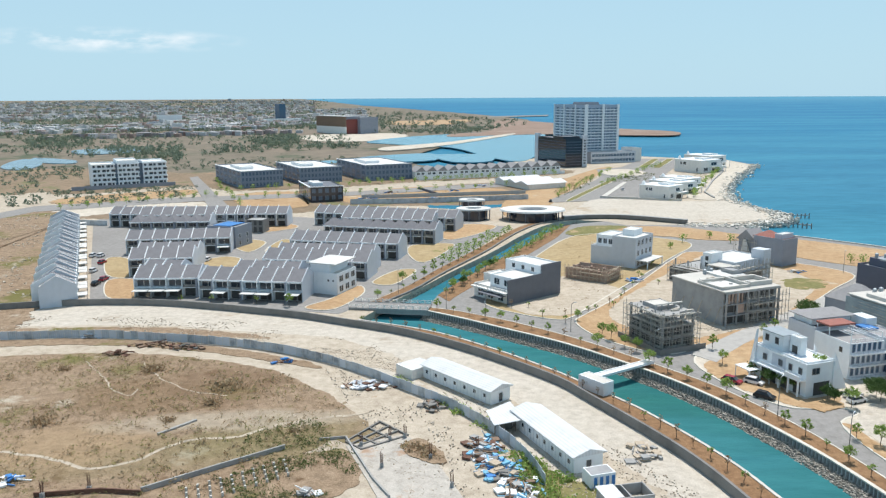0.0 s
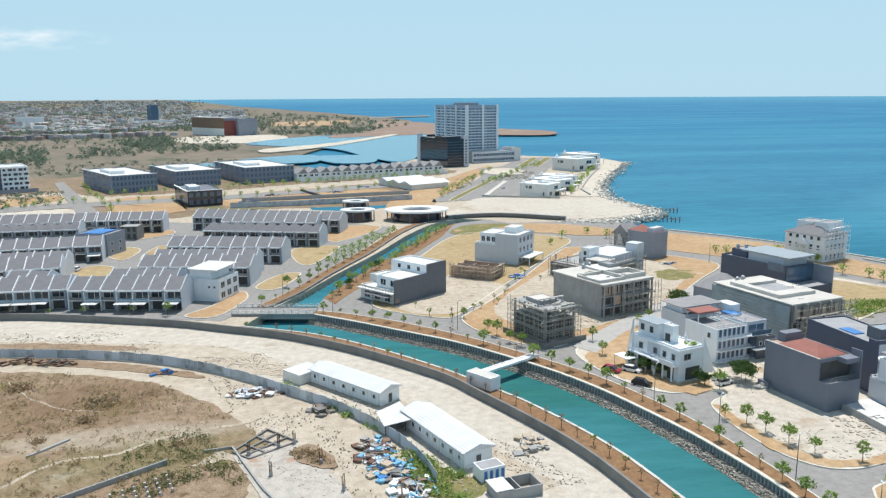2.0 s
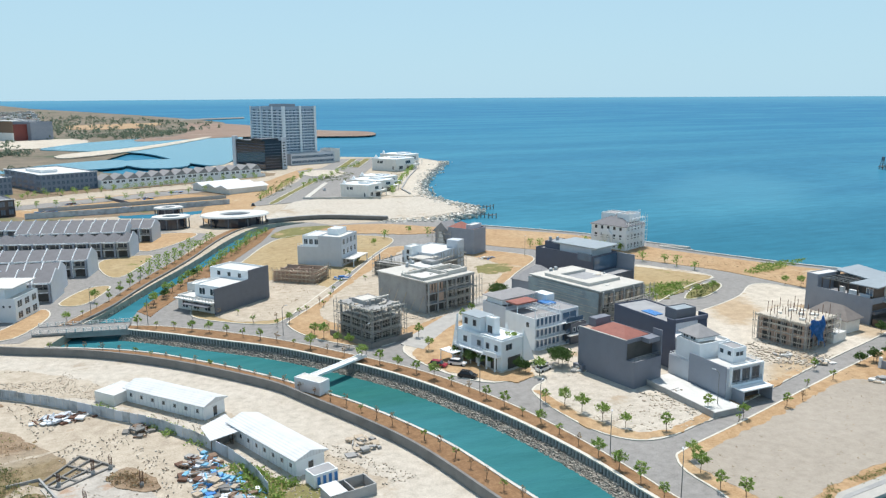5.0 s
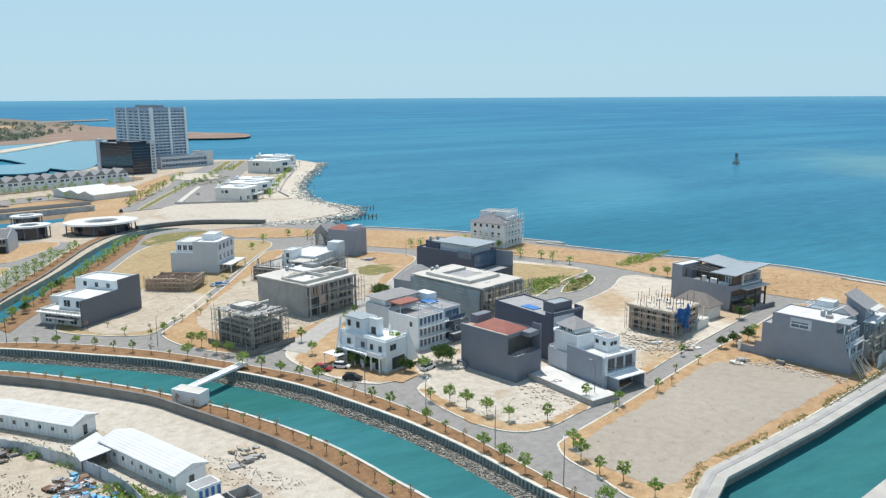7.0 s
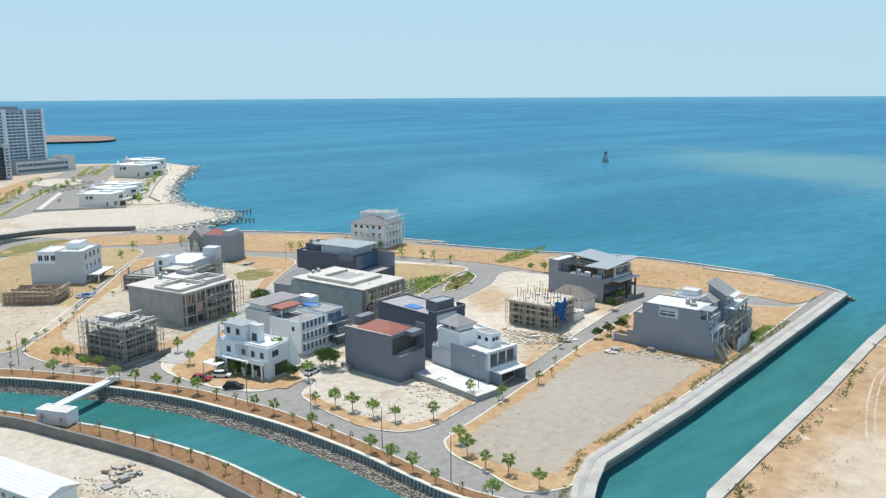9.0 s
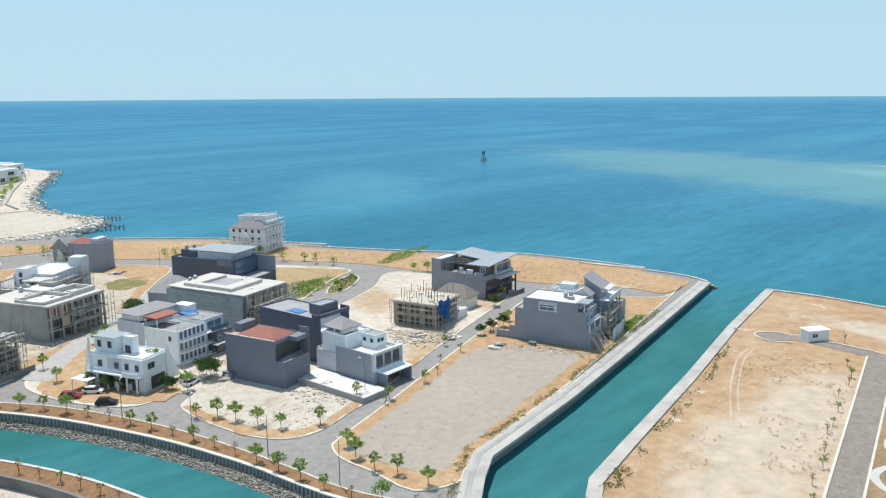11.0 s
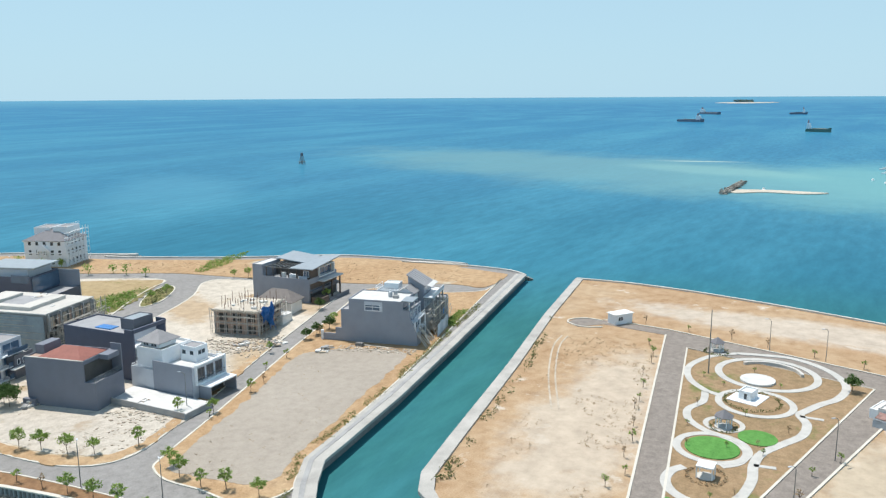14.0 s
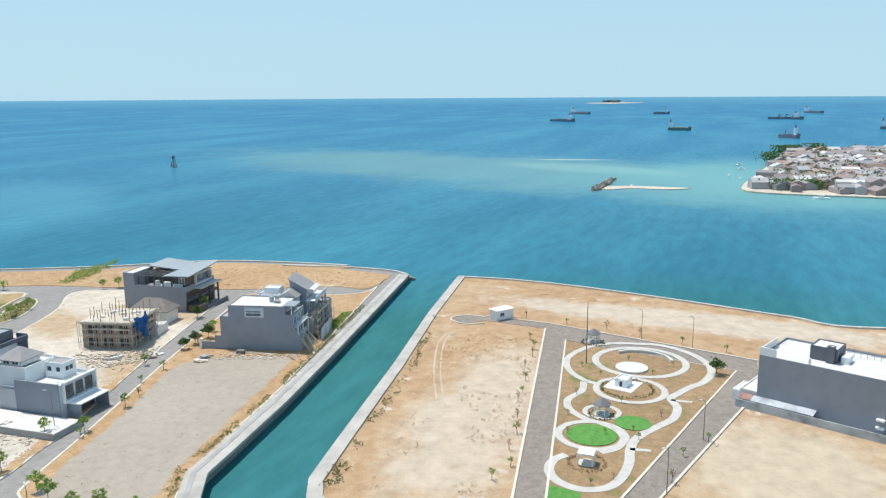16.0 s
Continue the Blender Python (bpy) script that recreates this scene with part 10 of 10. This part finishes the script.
for p, a in (((48.9, 177.0), 0.6), ((64.8, 145.6), 0.8), ((69.6, 127.7), 0.8), ((73.5, 109.4), 0.9), ((75.4, 92.5), 1.0), ((11.8, 217.4), 0.3), ((33.4, 201.8), 0.4), ((120.0, 8.9), 2.4), ((142.6, 4.7), 2.4), ((105.0, 119.5), 2.0), ((138.8, 269.5), 1.0), ((0.6, 224.9), 0.3), ((-14.5, 244.0), 0.5), ((157.6, 260.8), 1.2), ((200.6, 23.1), 2.0), ((197.9, 10.4), 2.0)):
    lamp(p, a)


def car(p, ang, paint, label):
    e = tagged(new("car"), label, "car", "parked cars")
    e.matrix_basis = Matrix.Translation((*p, 0.05)) @ Matrix.Rotation(ang, 4, "Z")
    bm = bmesh.new()
    prof = [(-2.1, 0.35), (2.1, 0.35), (2.15, 0.75), (1.3, 0.95), (-2.0, 1.0), (-2.15, 0.7)]
    solid(bm, [(x, -0.85, z) for x, z in prof] + [(x, 0.85, z) for x, z in prof], [tuple(range(6)), tuple(range(11, 5, -1))] + [(i, i + 6, (i + 1) % 6 + 6, (i + 1) % 6) for i in range(6)])
    body = part("body", bm, paint, e)
    bm = bmesh.new()
    prof = [(-1.9, 0.98), (1.25, 0.96), (0.55, 1.5), (-1.5, 1.55)]
    solid(bm, [(x, -0.72 + 0.1 * (z > 1.2), z) for x, z in prof] + [(x, 0.72 - 0.1 * (z > 1.2), z) for x, z in prof], [(0, 1, 2, 3), (7, 6, 5, 4), (0, 4, 5, 1), (1, 5, 6, 2), (3, 7, 4, 0)])
    part("window_band", bm, M_GLASS, e)
    boxpart("roof", (-1.5, -0.63, 1.5, 0.55, 0.63, 1.6), paint, e)
    for x in (-1.3, 1.3):
        for y in (-0.86, 0.7):
            bm = bmesh.new()
            n = 12
            lo, hi = [[bm.verts.new((x + 0.33 * math.cos(i * math.tau / n), yy, 0.33 + 0.33 * math.sin(i * math.tau / n))) for i in range(n)] for yy in (y, y + 0.16)]
            bm.faces.new(lo[::-1])
            bm.faces.new(hi)
            for i in range(n):
                bm.faces.new((lo[i], lo[(i + 1) % n], hi[(i + 1) % n], hi[i]))
            part("wheel", bm, M_TYRE, e)


car((62.3, 163.6), -0.75, M_CARRED, "red car driving on the canal road")
car((65.8, 154.5), -0.75, M_CARBLACK, "black car parked before the white villa")
car((66.8, 162.9), -0.75, M_CARWHITE, "white car parked under the villa's carport")
car((84.1, 154.9), 0.4, M_CARWHITE, "white car parked beside the villa")
car((83.5, 152.1), 0.4, M_CARWHITE, "white car parked beside another white car")
for p, paint, label in (((-128.5, 292.2), M_CARRED, "red car parked in the estate"), ((-116.2, 264.3), M_CARRED, "dark red car parked in the estate"), ((-125.6, 277.6), M_CARWHITE, "white car parked by the row houses"), ((-134.4, 305.0), M_CARWHITE, "white car parked at the kerb"), ((-137.5, 305.1), M_CARWHITE, "white car in the estate street"), ((-116.1, 257.7), M_CARBLACK, "black car parked by the row"), ((-90.0, 296.3), M_CARWHITE, "white car beside the row houses"), ((115.9, 512.3), M_CARWHITE, "white van on the boulevard"), ((61.9, 456.6), M_CARBLACK, "dark car near the pavilion")):
    car(p, 1.5, paint, label)


# ---- growth and stones ----
def scatter(poly, n, size, mat, label, name, fn, spread=1.0):
    bm = bmesh.new()
    xs, ys = [p[0] for p in poly], [p[1] for p in poly]
    k = 0
    for _ in range(n * 12):
        x, y = random.uniform(min(xs), max(xs)), random.uniform(min(ys), max(ys))
        if inside((x, y), poly) and noise.noise((x * 0.09, y * 0.09, size)) > -0.05 * spread:
            fn(bm, x, y, size * random.uniform(0.4, 1.4))
            k += 1
            if k >= n:
                break
    return tagged(obj(name, bm, mat), label, "plants" if fn is tuft else "stones", kind="stuff")


def tuft(bm, x, y, s):
    for _ in range(9):
        leaf(bm, (x + random.gauss(0, s * 0.5), y + random.gauss(0, s * 0.5), 0.1 + random.random() * s * 0.9), s * 0.32)


def stone(bm, x, y, s):
    rock(bm, x, y, 0.1, s)


FIELD = [(-119.5, 180.8), (-80.9, 185.2), (-59.0, 181.5), (-39.7, 173.3), (-27.4, 161.0), (-18.8, 148.6), (-19.0, 133.2), (-20.2, 114.9), (-19.8, 102.1), (-71.2, 102.5)]
scatter(FIELD, 260, 0.9, M_DRYSHRUB, "brown dry bushes scattered in the field", "dry_bushes", tuft)
scatter(FIELD, 3600, 0.34, M_DRYGRASSLEAF, "straw-coloured grass tufts across the field", "dry_tufts", tuft, 9)
scatter(FIELD, 600, 0.42, M_DRYSHRUB, "low brown tufts across the field", "dry_tufts", tuft, 5)
scatter(FIELD, 900, 0.5, M_WEED, "olive tufts in the field", "green_tufts", tuft, 2)
for c, s in (((-67.2, 174.1), 3.0), ((-47.3, 163.0), 3.6), ((-47.6, 153.4), 2.2), ((-77.1, 143.9), 2.6), ((-87.9, 174.4), 1.8), ((-53.4, 144.9), 1.6), ((-28.3, 139.4), 1.3), ((-4.8, 131.8), 2.4), ((-2.7, 128.9), 2.0)):
    bm = bmesh.new()
    for _ in range(26):
        tuft(bm, c[0] + random.gauss(0, s * 0.45), c[1] + random.gauss(0, s * 0.4), s * 0.4)
    tagged(obj("dry_thicket", bm, M_DRYSHRUB), "dense brown dry thicket in the field", "bush", kind="stuff")
scatter([(9.2, 130.5), (14.1, 129.4), (19.7, 121.0), (24.4, 116.2), (19.1, 111.0), (14.3, 114.5)], 260, 0.8, M_LEAF, "green weeds beside the shed", "weeds", tuft, 9)
scatter([(-12.3, 169.5), (-3.3, 160.7), (6.9, 145.5), (9.8, 139.6), (6.6, 139.7), (-3.2, 155.9)], 120, 0.8, M_LEAF, "green weeds along the sheet fence", "weeds", tuft)
scatter([(-41.9, 197.2), (-21.4, 196.9), (-8.9, 179.0), (12.9, 151.1), (22.6, 140.0), (31.1, 130.3), (40.6, 113.9), (18.7, 114.1), (12.0, 140.1), (-11.1, 171.3)], 1440, 0.17, M_RUBBLE, "broken stones beside the haul road", "rubble_stones", stone, 3)
scatter([(-127.6, 220.2), (-61.5, 216.0), (-27.2, 197.0), (-19.6, 179.2), (-56.6, 197.5), (-117.1, 201.1)], 1120, 0.17, M_RUBBLE, "broken stones along the haul road", "rubble_stones", stone, 3)
scatter([(-30.3, 179.4), (-10.5, 160.8), (1.3, 140.2), (6.4, 114.6), (-7.8, 114.7), (-14.6, 140.5)], 672, 0.17, M_RUBBLE, "pale rubble beside the track", "rubble_stones", stone, 3)
scatter([(-137.5, 220.4), (-227.7, 382.9), (-224.0, 430.1), (-198.6, 408.9), (-120.8, 229.3)], 600, 0.5, M_RUBBLE, "rubble in the field beside the row", "rubble_stones", stone, 3)
scatter([(78.0, 140.8), (87.1, 149.7), (94.9, 133.9), (104.9, 117.6), (93.5, 114.5), (84.3, 115.0), (79.5, 123.6)], 260, 0.3, M_RUBBLE, "white stones on the sandy plot", "rubble_stones", stone, 3)
scatter([(128.8, 150.4), (144.9, 151.9), (152.4, 135.0), (132.4, 127.1), (120.4, 125.8)], 260, 0.35, M_RUBBLE, "building rubble on the sandy plot", "rubble_stones", stone, 3)
scatter([(49.0, 221.5), (113.1, 268.0), (102.1, 224.5), (86.8, 207.0), (63.6, 193.2)], 260, 0.35, M_RUBBLE, "building rubble on the dusty plot", "rubble_stones", stone, 3)
scatter([(152.8, 117.7), (159.3, 98.6), (155.5, 97.7), (149.0, 116.3)], 260, 0.35, M_RUBBLE, "pale spoil along the foot of the grey house", "rubble_stones", stone, 6)
scatter([(139.5, 150.5), (146.4, 138.9), (153.1, 135.6), (141.3, 130.3), (132.8, 139.0)], 320, 0.45, M_RUBBLE, "rubble and board ends before the brick shell", "rubble_stones", stone, 8)
scatter([(70.0, 206.0), (74.0, 204.0), (92.0, 212.0), (93.0, 210.5), (75.0, 200.5), (66.0, 203.0)], 200, 0.35, M_RUBBLE, "rubble before the concrete shell", "rubble_stones", stone, 6)
scatter([(93.0, 131.1), (102.1, 134.2), (105.0, 119.5), (97.9, 118.2), (94.0, 124.4)], 160, 0.4, M_RUBBLE, "white rubble along the yard wall", "rubble_stones", stone, 9)
scatter([(171.0, 101.9), (195.6, 106.7), (198.0, 105.1), (167.7, 97.1)], 220, 0.6, M_LEAF, "green weeds along the canal wall", "weeds", tuft, 6)
bm = bmesh.new()
for x, y in along(offset(C_WEST, -3.9), 0.16, 1.0):
    if noise.noise((x * 0.12, y * 0.12, 5)) > -0.25 and x < 205:
        tuft(bm, x + random.gauss(0, 0.5), y + random.gauss(0, 0.55), random.uniform(0.25, 0.55))
tagged(obj("weeds", bm, M_WEED), "yellow-green weeds along the promenade", "plants", kind="stuff")
scatter([(117.4, 469.7), (139.6, 464.5), (153.9, 505.0), (200.8, 632.9), (247.6, 735.2), (201.0, 605.3), (152.4, 488.5), (134.3, 447.4)], 160, 0.8, M_SHRUB, "green shrubs before the promenade villas", "weeds", tuft, 9)
scatter([(68.7, 500.7), (97.0, 580.1), (119.8, 618.3), (101.7, 545.9), (69.0, 472.4)], 160, 0.9, M_SHRUB, "green shrubs along the boulevard verge", "weeds", tuft, 9)
scatter([(101.5, 61.1), (118.1, 63.7), (160.2, 71.0), (202.2, 80.7), (202.8, 79.2), (160.9, 69.2), (118.9, 61.8), (102.5, 58.5)], 200, 0.6, M_SHRUB, "low shrubs along the east canal edge", "canal_shrubs", tuft)
scatter([(138.8, 196.0), (158.5, 210.5), (171.8, 208.8), (160.0, 201.6), (143.2, 193.0)], 160, 1.0, M_LEAF, "green bushes in the dry field", "weeds", tuft, 9)
scatter([(194.4, 213.7), (210.2, 221.6), (233.5, 223.7), (225.8, 217.7), (199.5, 210.3)], 260, 0.8, M_LEAF, "clipped hedges of a seaside garden", "garden_hedges", tuft, 9)
scatter([(154.4, 192.5), (162.2, 192.7), (174.6, 200.8), (176.9, 206.4), (166.5, 203.2)], 90, 0.7, M_SHRUB, "shrubs on the traffic island", "weeds", tuft, 9)
scatter([(115.3, 575.6), (152.6, 622.3), (165.6, 618.0), (141.3, 559.1), (120.0, 558.0)], 120, 1.2, M_SHRUB, "shrubs of the roundabout", "weeds", tuft, 9)
scatter([(84.0, 101.2), (117.2, 115.4), (147.7, 127.1), (158.1, 103.4), (128.2, 95.3), (107.6, 91.5), (86.9, 84.7), (83.3, 92.8)], 140, 0.25, M_DRYSHRUB, "dry tufts on the vacant plot", "dry_tufts", tuft)
scatter([(134.0, 293.4), (190.7, 267.3), (215.1, 214.5), (242.7, 161.6), (243.7, 130.8), (227.3, 121.6), (212.4, 151.5), (193.2, 221.7), (155.9, 275.7)], 700, 0.35, M_DRYSHRUB, "dry tufts on the coast strip", "dry_tufts", tuft, 3)
scatter([(102.1, 53.3), (188.6, 70.5), (191.5, 48.3), (110.1, 31.8)], 500, 0.3, M_DRYSHRUB, "dry tufts on the bare field", "dry_tufts", tuft)
scatter([(14.6, 236.3), (51.1, 329.3), (96.0, 328.0), (55.6, 249.8), (32.6, 217.0)], 420, 0.35, M_DRYSHRUB, "dry tufts on the straw plot", "dry_tufts", tuft, 2)

# ---- stains of the bare ground ----
# tyre tracks on the bare field
for off in (0, 6):
    bm = bmesh.new()
    ribbon(bm, soft_line([(140.7, 55.7), (158.9, 63.8), (178.4, 70.5), (188.1, 71.9)], 6), 0.2 - off * 0.25, 0.2 + off * 0.25, 0.0, 0.03 + 0.005 * off)
    tagged(obj("tyre_track", bm, M_DIRTROAD), "faint tyre track on bare ground", "track", kind="structure")

# thin cloud low over the distant town
m, n, l, bsdf = nodes_of("thin_cloud")
n.remove(bsdf)
co = n.new("ShaderNodeTexCoord").outputs["Object"]
mp = n.new("ShaderNodeMapping")
mp.inputs["Scale"].default_value = (0.004, 1, 0.013)
l.new(co, mp.inputs["Vector"])
ln = n.new("ShaderNodeVectorMath")
ln.operation = "LENGTH"
el = n.new("ShaderNodeMapping")
el.inputs["Scale"].default_value = (1 / 820, 0, 1 / 75)
l.new(co, el.inputs["Vector"])
l.new(el.outputs[0], ln.inputs[0])
fall = n.new("ShaderNodeMath")
fall.operation, fall.use_clamp = "SUBTRACT", True
fall.inputs[0].default_value = 1.0
l.new(ln.outputs["Value"], fall.inputs[1])
mul = n.new("ShaderNodeMath")
mul.operation, mul.use_clamp = "MULTIPLY", True
l.new(ramp(n, l, noise_tex(n, l, 1.0, 8, 0.55, mp.outputs[0]), [(0.45, (0, 0, 0)), (0.72, (1.3, 1.3, 1.3))]), mul.inputs[0])
l.new(fall.outputs[0], mul.inputs[1])
em = n.new("ShaderNodeEmission")
em.inputs[0].default_value, em.inputs[1].default_value = (0.93, 0.97, 1.0, 1), 1.15
mx = n.new("ShaderNodeMixShader")
l.new(mul.outputs[0], mx.inputs[0])
l.new(n.new("ShaderNodeBsdfTransparent").outputs[0], mx.inputs[1])
l.new(em.outputs[0], mx.inputs[2])
l.new(mx.outputs[0], n["Material Output"].inputs[0])
bm = bmesh.new()
solid(bm, [(-900, 0, -90), (900, 0, -90), (900, 0, 90), (-900, 0, 90)], [(0, 1, 2, 3)])
ob = tagged(obj("cloud_backdrop", bm, m), "thin white cloud low over the distant town", "backdrop", kind="structure")
ob.matrix_basis = Matrix.Translation((-1830, 4450, 360)) @ Matrix.Rotation(radians(22), 4, "Z")

GREEN = [(-37.8, 120.6), (-30.8, 126.6), (-22.7, 130.9), (-16.7, 130.9), (-13.7, 120.4), (-19.9, 113.1), (-30.9, 111.5)]
scatter(GREEN, 420, 0.55, M_SHRUB, "green weeds behind the low wall", "weeds", tuft, 9)
scatter([(-36.5, 138.2), (-25.1, 145.9), (-19.0, 133.2), (-28.7, 131.0), (-35.6, 126.7)], 260, 0.5, M_SHRUB, "grey-green tufts by the low wall", "weeds", tuft, 9)
for pts, w in (([(-38.3, 137.0), (-31.1, 142.8), (-25.0, 145.4), (-18.6, 147.2), (-14.4, 150.0)], 0.9), ([(-27.5, 138.1), (-27.6, 144.6), (-29.8, 147.4), (-31.7, 146.0)], 0.35), ([(-85.6, 180.3), (-77.4, 170.5), (-71.3, 161.7), (-66.3, 158.4), (-66.4, 161.6)], 0.35), ([(-79.1, 131.6), (-69.9, 129.3), (-60.1, 124.9), (-53.6, 128.0), (-47.3, 135.9), (-38.3, 137.0)], 0.8), ([(-72.0, 180.1), (-64.6, 170.3), (-55.4, 161.5), (-46.0, 158.1)], 0.3)):
    bm = bmesh.new()
    ribbon(bm, ragged_line(soft_line(pts, 6)), w * 0.55, w * 0.45, -0.05, 0.025)
    tagged(obj("footpath", bm, M_DIRTROAD), "pale trodden path through dry grass", "path", kind="structure")
